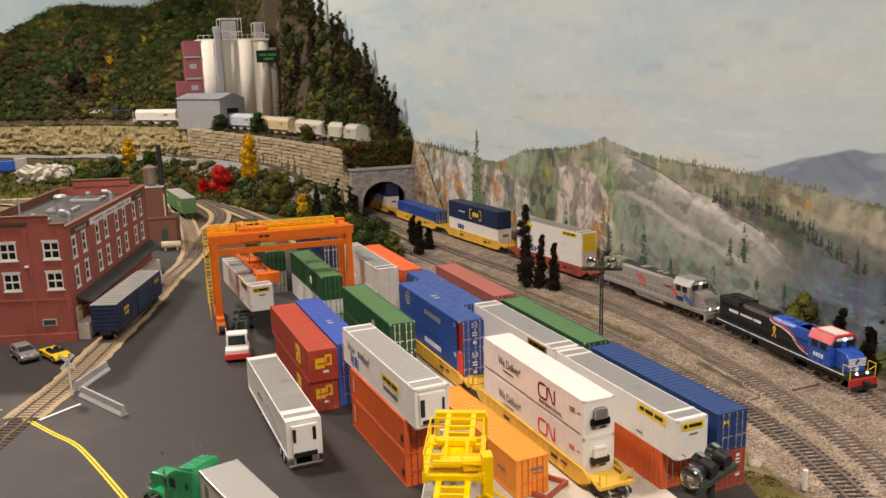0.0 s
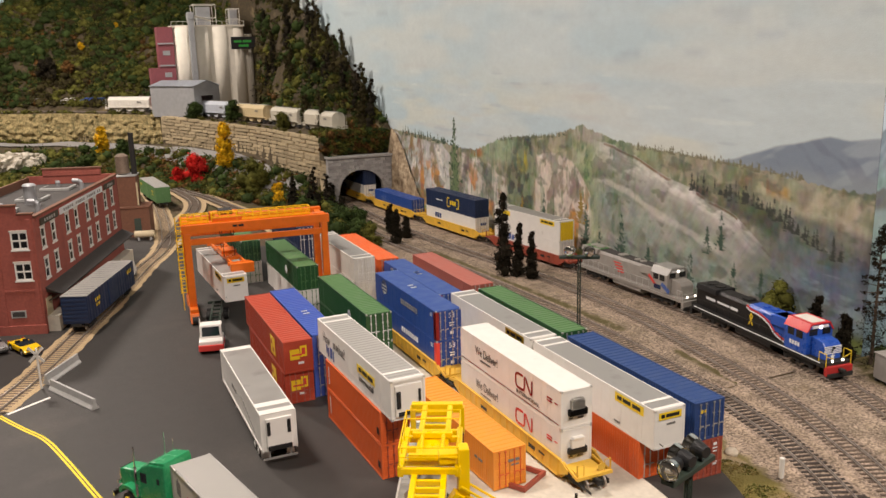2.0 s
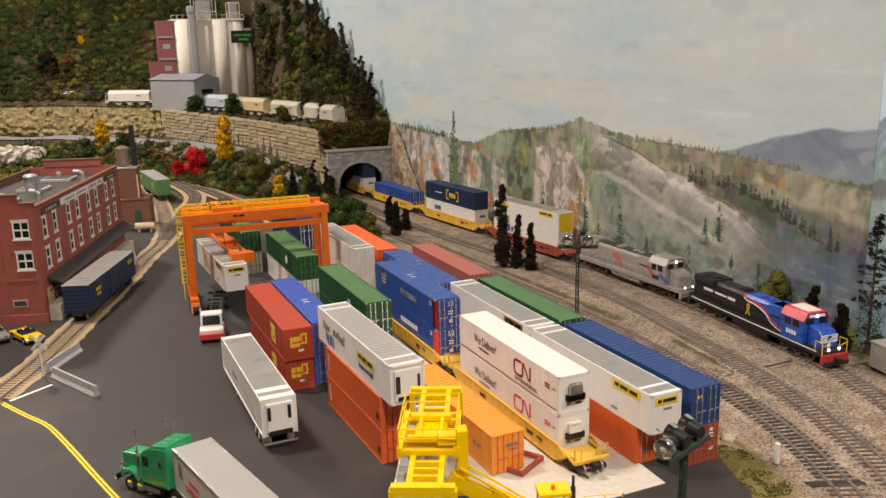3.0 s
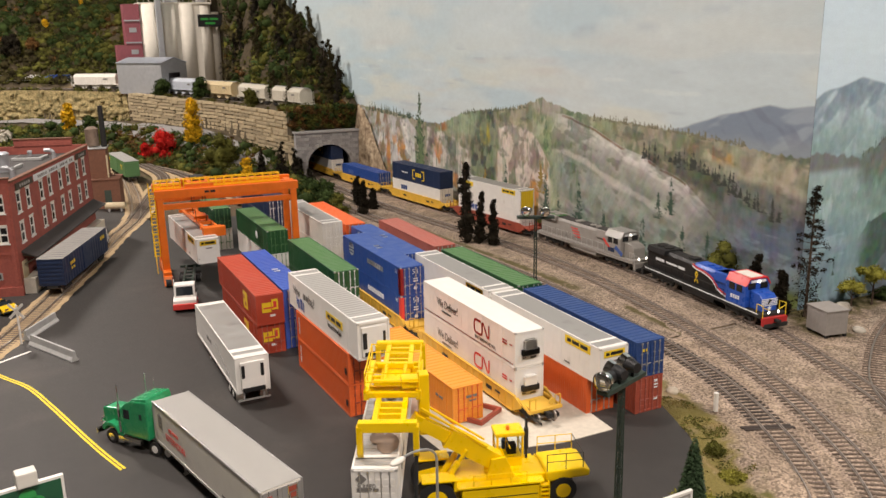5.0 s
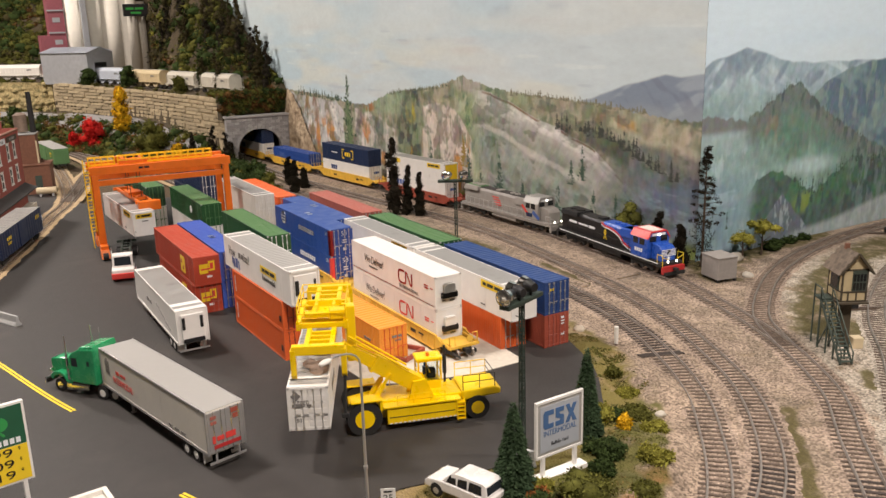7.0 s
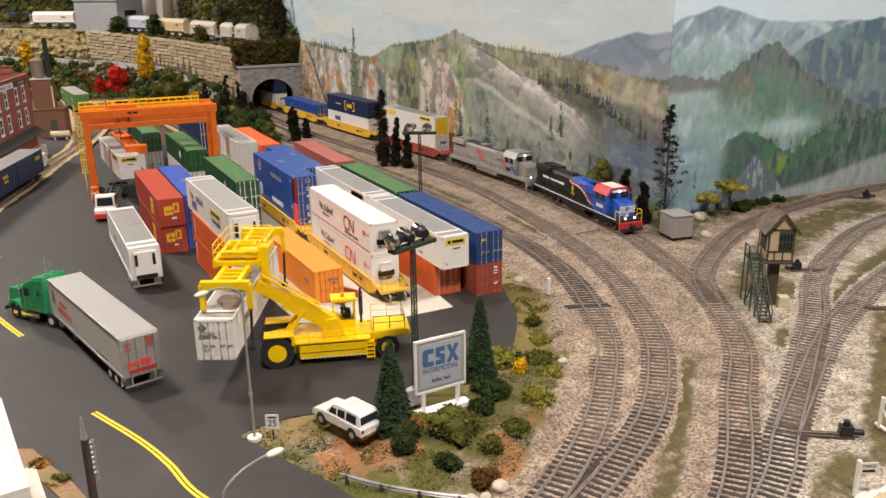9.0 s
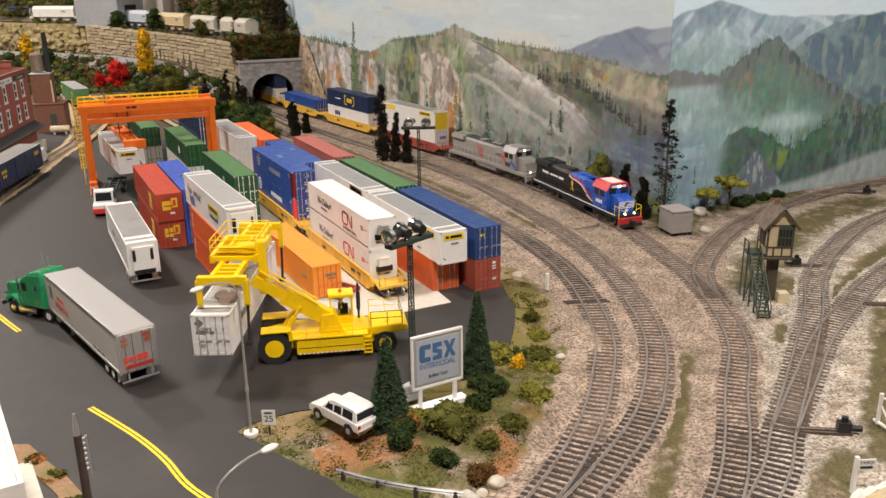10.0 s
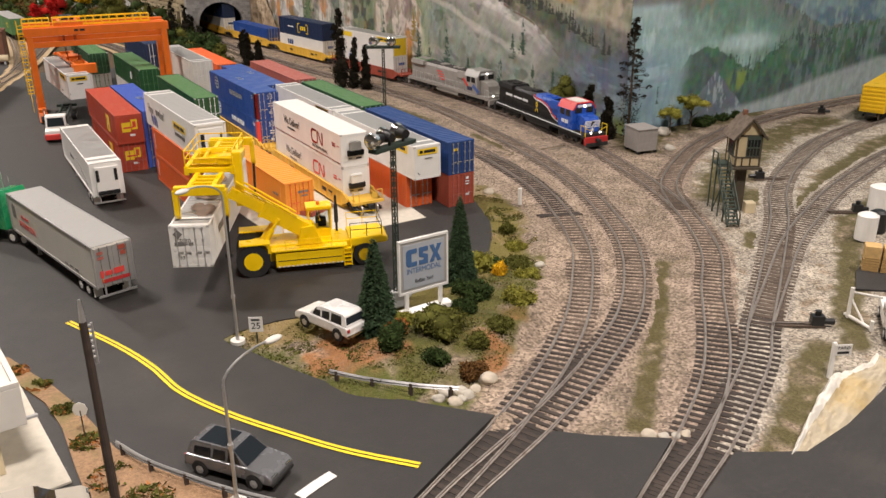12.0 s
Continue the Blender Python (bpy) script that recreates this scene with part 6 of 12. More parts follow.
def wall_top(x, y, z):
    yw = np.interp(x, WALLX, WALLY)
    return (y > yw + 0.004) & (y < yw + 0.035) & (z < shelf_z(x) + 0.02) & (x < LX - LK * y - 0.01)


scatter("terrace_growth", "olive growth hanging over the rock bank", "leaf_olive", 300, -1.0, -0.05, 2.2, 2.95, lambda x, y, z: np.abs(y - np.interp(x, WALLX, WALLY) + 0.004) < 0.014, 0.006, 0.013, 0.003, 50, 27, 0.8)
scatter("terrace_growth", "mossy growth along the top of the stone wall", "leaf_moss", 420, -0.9, 0.24, 1.38, 2.95, wall_top, 0.004, 0.010, 0.0028, 40, 26, 0.6)


def over_portal(x, y, z):
    return (x < LX - LK * y - 0.006) & (y > 1.362) & (y < 1.50) & (z > 0.1)


scatter("portal_bushes", "olive brush over the tunnel mouth", "leaf_olive", 130, 0.20, 0.385, 1.352, 1.5, over_portal, 0.008, 0.020, 0.0026, 80, 31)
scatter("portal_bushes", "rusty brown brush over the tunnel mouth", "leaf_rust", 90, 0.20, 0.385, 1.352, 1.5, over_portal, 0.006, 0.016, 0.0026, 80, 32)
rg = random.Random(77)
for lab_, m_ in (("rusty brush hanging over the tunnel mouth", "leaf_rust"), ("olive brush hanging over the tunnel mouth", "leaf_olive"), ("dark brush hanging over the tunnel mouth", "leaf_dark")):
    tagged(leaves("portal_bushes", [(rg.uniform(0.208, 0.372), 1.362 - rg.uniform(0, 0.006), rg.uniform(0.118, 0.165), rg.uniform(0.007, 0.015), 0.8) for k in range(46)], 0.0026, 80, m_, seed=len(lab_), core=0.62), lab_, "bushes", kind="stuff")
scatter("portal_bushes", "dark brush over the tunnel mouth", "leaf_dark", 70, 0.20, 0.385, 1.352, 1.5, over_portal, 0.008, 0.018, 0.0026, 80, 33)
for i in range(44):
    rg = random.Random(400 + i)
    y = 1.42 + 0.024 * i + rg.uniform(-0.012, 0.012)
    x = LX - LK * y - 0.018 - rg.uniform(0, 1) ** 2 * 0.10
    if x < -0.343 + 0.2233 * (y + 0.541) + 0.012:
        continue
    tower_tree("dark slender conifer on the steep hillside", x, y, hz(x, y) - 0.004, rg.uniform(0.075, 0.125), rg.uniform(0.038, 0.052), "needle_brown" if i % 3 else "needle_black", seed=i, per=110, n=14, group="conifers along the hill's edge")
for i, (x, y, hgt, m_) in enumerate([(-0.345, 2.86, 0.10, "needle_black"), (-0.37, 2.88, 0.085, "needle_black"), (-0.29, 2.86, 0.05, "leaf_rust"), (0.0, 3.1, 0.09, "leaf_dark"), (0.1, 3.08, 0.10, "leaf_dark"), (-0.08, 3.1, 0.06, "leaf_dark"), (-0.55, 3.1, 0.06, "leaf_dark"), (-0.36, 3.14, 0.06, "leaf_dark"), (-0.33, 3.15, 0.05, "leaf_dark"), (-0.2, 3.14, 0.05, "leaf_dark")]):
    tree("tree", "dark green tree on the far hillside", x, y, hz(x, y), hgt, 0.05, m_, 60 + i, 0.003, 60, 10)
for x, y in ((-0.10, 3.0), (-0.235, 2.93)):
    tree("tree", "small orange autumn tree on the far hillside", x, y, hz(x, y), 0.03, 0.026, "leaf_yellow", int(abs(x) * 100), 0.0026, 70, 8)

for i, (x, y, hh) in enumerate([(0.195, 1.30, 0.075), (0.175, 1.33, 0.09), (0.215, 1.325, 0.05), (0.205, 1.22, 0.04), (0.16, 1.25, 0.05), (0.185, 1.20, 0.035)]):
    tower_tree("dark conifer below the stone wall", x, y, max(-0.004, hz(x, y)) - 0.003, hh, 0.034, seed=140 + i, per=120, n=12)


# ---- stone walls ----
rw = thing("retaining_wall", "tan cut-stone retaining wall in long courses", "wall", kind="structure")
line = spline([(x, y) for x, y in zip(WALLX[::-1], WALLY[::-1])][:5], 0.014)
stone = None
rg = random.Random(5)
for c in range(10):
    i = rg.randrange(3)
    while i < len(line) - 2:
        n_ = min(rg.choice((2, 3, 4, 5, 6)), len(line) - 1 - i)
        a, b = line[i], line[i + n_]
        z = 0.0515 + c * 0.0098 + float(shelf_z((a.x + b.x) / 2)) - 0.1535 + rg.uniform(-0.0008, 0.0008)
        m_ = pose((a.x + b.x) / 2, (a.y + b.y) / 2 - rg.uniform(0.003, 0.010), z, 0, 0, heading(a, b) + rg.uniform(-1, 1)) @ Matrix.Diagonal((1, (b - a).length / 0.0285, rg.uniform(0.86, 1.08), 1))
        if stone is None:
            stone = part("stone", box(B(), -0.006, -0.0136, 0, 0.006, 0.0136, 0.0082, 0.0009), "stone_tan", rw, scale=1, m=m_)
        else:
            again(stone, m_)
        i += n_
bm = B()
for a, b in zip(line, line[1:]):
    bar(bm, (a.x, a.y + 0.004, 0.085), (b.x + (b.x - a.x) * 0.1, b.y + (b.y - a.y) * 0.1 + 0.004, 0.085), 0.008, 0.13)
part("backing", bm, "stone_tan", rw, scale=1)

define("stone_mossy", (0.30, 0.235, 0.105), 0.9, var=0.4, scale=220, bump=0.0006, col2=(0.42, 0.33, 0.16), stain=(0.060, 0.062, 0.022), stain_amt=0.52, stain_scale=70)
wu, wv = np.meshgrid(np.arange(-1.05, -0.04, 0.0045), np.linspace(0, 1, 34), indexing="ij")
wy = np.interp(wu, WALLX, WALLY) - 0.004 - 0.034 * (np.abs(vnoise(wu * 42, wv * 5, 521, 4) - 0.5) * 2.2 + 0.35 * (vnoise(wu * 14, wv * 2, 523) - 0.3)) * (1.15 - wv)
tagged(grid_mesh("rock_bank", wu, wy, 0.066 + wv * (shelf_z(wu) - 0.072), "stone_mossy", smooth=False), "rough yellowish rock bank under the terrace", "rock", kind="structure")
lw = thing("rock_wall", "rough yellowish rock wall below the upper road", "wall", kind="structure")
rg = random.Random(9)
first = []
for v in range(4):
    bm = B()
    bmesh.ops.create_icosphere(bm, subdivisions=1, radius=0.0145)
    for q in bm.verts:
        q.co *= rg.uniform(0.75, 1.2)
        q.co.y *= 0.5
        q.co.z *= 0.6
    first.append(part("stone", bm, "stone_mossy", lw, scale=1, m=pose(-0.06 - 0.02 * v, 2.34, 0.1)))
for i in range(70):
    u = rg.uniform(0, 1)
    x = -0.05 - 1.0 * u
    y = float(np.interp(x, WALLX, WALLY)) - 0.008
    again(first[i % 4], pose(x, y, rg.uniform(0.075, 0.145) + float(shelf_z(x)) - 0.1535, rg.uniform(-20, 20), rg.uniform(-30, 30), rg.uniform(-20, 20)) @ Matrix.Scale(rg.uniform(0.6, 1.1), 4))

tp = thing("tunnel_portal", "grey cut-stone tunnel mouth with a wide arch", "tunnel", kind="structure", m=pose(0.213, 1.340, -0.004, 0, 0, -5))
PW, PH, AX, AR, AS = 0.160, 0.110, 0.078, 0.053, 0.034


def in_arch(x, z, g=0.0):
    return (abs(x - AX) < AR + g and z < AS) or math.hypot((x - AX) / (AR + g), (z - AS) / (0.048 + g)) < 1


bm = B()
arc = [(AX - AR, 0.0)] + [(AX - AR * math.cos(t * math.pi / 18), AS + 0.048 * math.sin(t * math.pi / 18)) for t in range(19)] + [(AX + AR, 0.0)]
prism(bm, [(0, 0)] + arc + [(PW, 0), (PW, PH), (0, PH)], 0.0, 0.02, "y")
bmesh.ops.triangulate(bm, faces=bm.faces[:])
part("portal_wall", bm, "stone_grey", tp, scale=1)
# Black lining and a closing black sheet stand in for the tunnel's darkness.
bm = B()
for (x0, z0), (x1, z1) in zip(arc, arc[1:]):
    v = [bm.verts.new(c) for c in ((x0, 0.02, z0), (x1, 0.02, z1), (x1, 0.30, z1), (x0, 0.30, z0))]
    bm.faces.new(v)
part("lining", bm, "black_matt", tp, scale=1)
part("dark_end", box(B(), AX - 0.06, 0.30, -0.002, AX + 0.06, 0.302, 0.1), "black_matt", tp, scale=1)
stone = None
rg = random.Random(3)
for c in range(15):
    x = -0.006 if c % 2 else 0.0
    z = c * 0.0072
    while x < PW - 0.004:
        w = 0.0125
        if x >= -0.001 and x + w <= PW + 0.003 and not in_arch(x + w / 2, z + 0.003, 0.007):
            m_ = pose(x, -0.0008 - rg.uniform(0, 0.0008), z)
            if stone is None:
                stone = part("block", box(B(), 0.0004, -0.001, 0.0004, 0.0121, 0.002, 0.0068, 0.0004), "stone_grey", tp, scale=1, m=m_)
            else:
                again(stone, m_)
        x += w
vs = None
for t in range(19):
    a = math.pi * (t + 0.5) / 19
    m_ = pose(AX - (AR + 0.003) * math.cos(a), -0.002, AS + 0.051 * math.sin(a), 0, math.degrees(-math.pi / 2 + a), 0)
    if vs is None:
        vs = part("arch_stone", box(B(), -0.004, -0.001, -0.0035, 0.004, 0.004, 0.0045, 0.0004), "stone_grey", tp, scale=1, m=m_)
    else:
        again(vs, m_)
part("coping", box(B(), -0.003, -0.005, PH, PW + 0.003, 0.022, PH + 0.005, 0.001), "stone_grey", tp, scale=1)
slab("hill_core", 0.212, 1.364, 0.100, 0.376, 1.40, 0.158, "hill_soil", "brown soil over the tunnel", "hill")
slab("hill_core", 0.236, 1.401, 0.112, 0.374, 1.66, 0.118, "hill_soil", "brown soil over the tunnel", "hill")

# rock face between the tunnel mouth and the painted cliffs
define("rock_streaked", (0.36, 0.25, 0.15), 0.9, var=0.35, scale=130, bump=0.0008, bscale=400, col2=(0.52, 0.42, 0.29), stain=(0.13, 0.085, 0.05), stain_amt=0.5, stain_scale=55)
rk = np.linspace(0, 1, 90)
ra, rb = np.meshgrid(rk, rk, indexing="ij")
ry = 1.345 - 0.15 * ra
rise_ = np.interp(ra, [0, 0.15, 0.4, 0.7, 1.0], [0.178, 0.165, 0.135, 0.07, 0.012]) + 0.012 * (vnoise(ra * 14, ra * 0, 402) - 0.5)
rx = LX - LK * ry - 0.003 - 0.026 * (1 - ra) * (1.05 - rb) ** 0.7
rx -= 0.016 * (vnoise(ra * 12 + rb * 1.5, rb * 3, 401) - 0.4) * (1 - 0.7 * ra) * (1 - 0.8 * rb)
tagged(grid_mesh("rock_face", rx, ry, -0.008 + rb * rise_, "rock_streaked", smooth=False), "streaked tan and brown plaster rock face", "rock", kind="structure")
# ---- well cars ----


def bogie(parent, y, gauge=1.435, base=1.75, r=0.46, frame="black_matt"):
    """A two-axle truck under a rail car."""
    bm = B()
    for sx in (-1, 1):
        box(bm, sx * 1.0 - 0.09, y - base / 2 - 0.35, r - 0.12, sx * 1.0 + 0.09, y + base / 2 + 0.35, r + 0.22, 0.04)
        box(bm, sx * 1.0 - 0.11, y - 0.35, r - 0.2, sx * 1.0 + 0.11, y + 0.35, r + 0.3, 0.04)
    box(bm, -1.0, y - 0.2, r - 0.05, 1.0, y + 0.2, r + 0.2)
    t = part("truck_frame", bm, frame, parent)
    for yy in (y - base / 2, y + base / 2):
        bm = B()
        for sx in (-1, 1):
            rod(bm, (sx * gauge / 2 - 0.07, yy, r), (sx * gauge / 2 + 0.07, yy, r), r, 18)
        rod(bm, (-0.7, yy, r), (0.7, yy, r), 0.08, 8)
        part("wheelset", bm, "rail", t)


def well_car(label, m, paint="well_yellow", L=21.4, group="well cars", mark=None):
    """A well car, y along it from the near end, with deep side sills and a deck over each truck."""
    c = thing("well_car", label, "rail car", group, m)
    y0, y1 = 2.35, L - 2.35
    for sx in (-1, 1):
        bm = B()
        prism(bm, [(y0 - 0.9, 0.95), (y0 + 0.5, 0.30), (y1 - 0.5, 0.30), (y1 + 0.9, 0.95), (y1 + 0.9, 1.22), (y1, 1.62), (y0, 1.62), (y0 - 0.9, 1.22)], sx * 1.40, sx * 1.50, "x")
        box(bm, sx * 1.46 - 0.10, y0, 1.54, sx * 1.46 + 0.10, y1, 1.68, 0.02)
        box(bm, sx * 1.46 - 0.08, y0 + 0.4, 0.28, sx * 1.46 + 0.08, y1 - 0.4, 0.40, 0.02)
        n = 15
        for i in range(n + 1):
            y = y0 + 0.3 + (y1 - y0 - 0.6) * i / n
            box(bm, sx * 1.50 - 0.05, y - 0.05, 0.38, sx * 1.50 + 0.05, y + 0.05, 1.56)
        s = part("side_sill", bm, paint, c)
        if sx < 0:
            bars("lettering", "black", s, pose(-1.56 * S, 5.0 * S, 1.0 * S, 90, 0, -90), [(-1.2, 0, 0.9, 0.3), (0.2, 0.1, 0.8, 0.15), (6, 0, 1.2, 0.2), (-9, 0, 1.0, 0.25)])
            if mark:
                bars("mark", mark, s, pose(-1.56 * S, 9.5 * S, 1.0 * S, 90, 0, -90), [(0, 0, 2.4, 0.35)])
    bm = B()
    box(bm, -1.42, y0, 0.30, 1.42, y1, 0.42)
    part("well_floor", bm, paint, c)
    for d in (0, 1):
        ya, yb = (0.35, y0 + 0.05) if d == 0 else (y1 - 0.05, L - 0.35)
        bm = B()
        box(bm, -1.05, ya, 1.02, 1.05, yb, 1.16, 0.03)
        e = ya if d == 0 else yb
        box(bm, -1.45, e - 0.14, 0.95, 1.45, e + 0.14, 1.2, 0.03)
        box(bm, -0.3, min(ya, yb), 0.75, 0.3, max(ya, yb), 1.04)
        for sx in (-1, 1):
            bar(bm, (sx * 1.4, e, 1.05), (sx * 1.2, (yb if d == 0 else ya), 1.35), 0.14, 0.2)
        deck = part("end_deck", bm, paint, c)
        bm = B()
        for sx in (-1, 1):
            for k in (0, 1):
                rod(bm, (sx * 1.35, e + 0.1 * k, 1.15), (sx * 1.35, e + 0.1 * k, 2.05), 0.035, 6)
            rod(bm, (sx * 1.35, e, 2.05), (sx * 0.85, e, 2.05), 0.035, 6)
            rod(bm, (sx * 0.85, e, 2.05), (sx * 0.85, e, 1.15), 0.035, 6)
        part("hand_rail", bm, paint, deck)
        bm = B()
        f = -1 if d == 0 else 1
        rod(bm, (0.55, e, 1.6), (0.55, e + f * 0.06, 1.6), 0.28, 14)
        part("brake_wheel", bm, paint, deck)
        bm = B()
        box(bm, -0.16, e, 0.72, 0.16, e + f * 0.55, 0.98, 0.04)
        box(bm, -0.2, e + f * 0.5, 0.68, 0.2, e + f * 0.75, 1.02, 0.05)
        part("coupler", bm, "black_matt", deck)
        bogie(c, 1.3 if d == 0 else L - 1.3)
    return c


for y, lab in ((-0.030, "yellow well car carrying two white containers"), (0.2145, "yellow well car carrying two blue containers"), (0.480, "yellow well car far back on the loading track")):
    well_car(lab, pose(0.0149 if y < 0.1 else 0.0130, y, 0.0006))

# ---- gantry crane ----


def gantry(m):
    g = thing("gantry_crane", "orange travelling gantry crane with yellow railings over the yard", "crane", m=m)
    SPAN, DEEP, TOP = 15.8, 5.2, 11.3          # x along the beams, y between them
    for y in (0.0, DEEP):
        bm = B()
        box(bm, -0.6, y - 0.36, TOP - 1.0, SPAN + 0.6, y + 0.36, TOP, 0.05)
        b = part("main_beam", bm, "crane_orange", g)
        if y == 0.0:
            bars("lettering", "black", b, P(SPAN * 0.36, -0.42, TOP - 0.45, 90), [(-0.3, 0, 0.5, 0.25), (0.4, 0, 0.6, 0.25)])
        bm = B()
        box(bm, 0.0, y - 0.25, TOP - 2.35, SPAN, y + 0.25, TOP - 1.7, 0.04)
        part("lower_beam", bm, "crane_orange", g)
        for x in (0.0, SPAN):
            bm = B()
            prism(bm, [(x - 0.42, 1.7), (x + 0.42, 1.7), (x + 0.36, TOP - 1.0), (x - 0.36, TOP - 1.0)], y - 0.36, y + 0.36, "y", 0.04)
            part("leg", bm, "crane_orange", g)
    part("walkway", box(B(), -0.5, 0.1, TOP, SPAN + 0.2, 1.15, TOP + 0.08), "crane_orange", g)
    for x0, x1 in ((-0.5, 2.5), (2.9, SPAN - 1.6)):
        n = max(4, round((x1 - x0) / 0.95))
        rail_ = B()
        for oy in (0.15, 1.1):
            for i in range(n + 1):
                x = x0 + (x1 - x0) * i / n
                rod(rail_, (x, oy, TOP + 0.05), (x, oy, TOP + 1.05), 0.055, 6)
            for z in (0.55, 1.05):
                rod(rail_, (x0, oy, TOP + z), (x1, oy, TOP + z), 0.055, 6)
            box(rail_, x0, oy - 0.03, TOP + 0.08, x1, oy + 0.03, TOP + 0.22)
        for x in (x0, x1):
            rod(rail_, (x, 0.15, TOP + 1.05), (x, 1.1, TOP + 1.05), 0.055, 6)
        part("railing", rail_, "crane_yellow", g, "yellow tube railing")
    for x in (0.0, SPAN):
        bm = B()
        part("end_beam", box(bm, x - 0.45, -1.6, 0.95, x + 0.45, DEEP + 1.6, 1.75, 0.05), "crane_orange", g)
        part("end_beam", box(B(), x - 0.35, 0, TOP - 1.0, x + 0.35, DEEP, TOP - 0.3, 0.04), "crane_orange", g)
        for y in (-1.2, DEEP + 1.2):
            bm = B()
            prism(bm, [(y - 1.0, 0.25), (y + 1.0, 0.25), (y + 0.6, 1.3), (y - 0.6, 1.3)], x - 0.5, x + 0.5, "x", 0.04)
            k = part("wheel_box", bm, "crane_orange", g)
            for dy in (-0.55, 0.55):
                bm = B()
                rod(bm, (x - 0.32, y + dy, 0.5), (x + 0.32, y + dy, 0.5), 0.5, 18)
                part("wheel", bm, "tyre", k)
    # ladder and stair on the road side
    bm = B()
    for x in (-1.15, -0.55):
        rod(bm, (x, -0.1, 3.4), (x, -0.1, TOP + 1.0), 0.07, 6)
    for i in range(20):
        z = 3.5 + i * 0.43
        rod(bm, (-1.15, -0.1, z), (-0.55, -0.1, z), 0.05, 6)
    for i in range(6):
        z = 5.2 + i * 1.1
        box(bm, -1.2, -0.8, z, -0.5, -0.74, z + 0.1)
        box(bm, -1.22, -0.8, z, -1.16, -0.1, z + 0.1)
    part("ladder", bm, "crane_yellow", g, "yellow access ladder")
    bm = B()
    for y in (1.6, 2.3):
        bar(bm, (-0.95, y, 0.9), (-0.95, y + 2.2, 4.2), 0.08, 0.2)
        bar(bm, (-0.95, y, 1.9), (-0.95, y + 2.2, 5.2), 0.06)
        for k in range(5):
            rod(bm, (-0.95, y + 0.45 * k, 0.9 + 0.7 * k), (-0.95, y + 0.45 * k, 1.9 + 0.7 * k), 0.04, 6)
    part("stair", bm, "crane_yellow", g, "yellow stair with rails")
    # trolley, cables and spreader
    tx = 4.6
    bm = B()
    for y in (0.1, DEEP - 0.9):
        box(bm, tx - 1.7, y, TOP + 0.1, tx + 1.7, y + 0.8, TOP + 0.5, 0.04)
    box(bm, tx - 1.2, 0.4, TOP + 0.3, tx + 1.2, DEEP - 0.4, TOP + 0.6, 0.04)
    trolley = part("trolley", bm, "crane_orange", g)
    part("winch", box(B(), tx - 0.8, 1.6, TOP + 0.5, tx + 0.8, DEEP - 1.6, TOP + 1.1, 0.1), "black_matt", trolley)
    zt = 6.55
    for sx in (-1, 1):
        for y in (0.8, DEEP - 0.8):
            part("hoist_cable", rod(B(), (tx + sx * 0.7, y, TOP + 0.2), (tx + sx * 0.6, y, zt + 0.5), 0.04, 6), "black", trolley)
    yc = DEEP / 2 + 1.4
    bm = B()
    for sx in (-1, 1):
        box(bm, tx + sx * 0.75 - 0.14, yc - 6.1, zt + 0.05, tx + sx * 0.75 + 0.14, yc + 6.1, zt + 0.4, 0.03)
    for y in (-6.1, -3.4, -1.1, 1.1, 3.4, 5.8):
        box(bm, tx - 1.25 if abs(y) > 5 else tx - 0.9, yc + y, zt + 0.05, tx + (1.25 if abs(y) > 5 else 0.9), yc + y + 0.32, zt + 0.42, 0.03)
    for s2 in (-1, 1):
        bar(bm, (tx - 0.7, yc + s2 * 1.2, zt + 0.4), (tx + 0.7, yc + s2 * 3.4, zt + 0.4), 0.16)
        bar(bm, (tx + 0.7, yc + s2 * 1.2, zt + 0.4), (tx - 0.7, yc + s2 * 3.4, zt + 0.4), 0.16)
    box(bm, tx - 0.9, yc - 1.2, zt + 0.3, tx + 0.9, yc + 1.2, zt + 0.75, 0.06)
    box(bm, tx - 1.3, yc - 8.0, zt - 0.5, tx + 1.3, yc - 7.2, zt + 0.62, 0.05)
    box(bm, tx - 0.9, yc - 7.3, zt + 0.1, tx + 0.9, yc - 5.9, zt + 0.35, 0.04)
    part("spreader", bm, "crane_orange", g, "orange lifting spreader", m=P(tx, yc, 0, 0, 0, 7) @ P(-tx, -yc, 0))
    return g


gantry(pose(-0.2035, 0.587, 0.0, 0, 0, -5))
c = container("white", "white container with yellow name plate hanging in the gantry crane", roof="roof_grey", ribbed=False, door_end=False, top_bands=True, m=at(-0.1730, 0.514, 0.0395, 2))
hunt_plates(c)

# ---- road vehicles ----


def wheel(parent, x, y, r, w, hub="silver", name="wheel", z=None):
    """A tyre with a rim, its axle along x."""
    bm = B()
    z = r if z is None else z
    rod(bm, (x - w / 2, y, z), (x + w / 2, y, z), r, 22)
    es = [e for e in bm.edges if e.calc_length() < r * 0.5]
    t = part("tyre", bm, "tyre", parent)
    bm = B()
    rod(bm, (x - w / 2 - 0.02, y, z), (x + w / 2 + 0.02, y, z), r * 0.56, 16)
    rod(bm, (x - w / 2 - 0.05, y, z), (x + w / 2 + 0.05, y, z), r * 0.18, 10)
    part("rim", bm, hub, t)


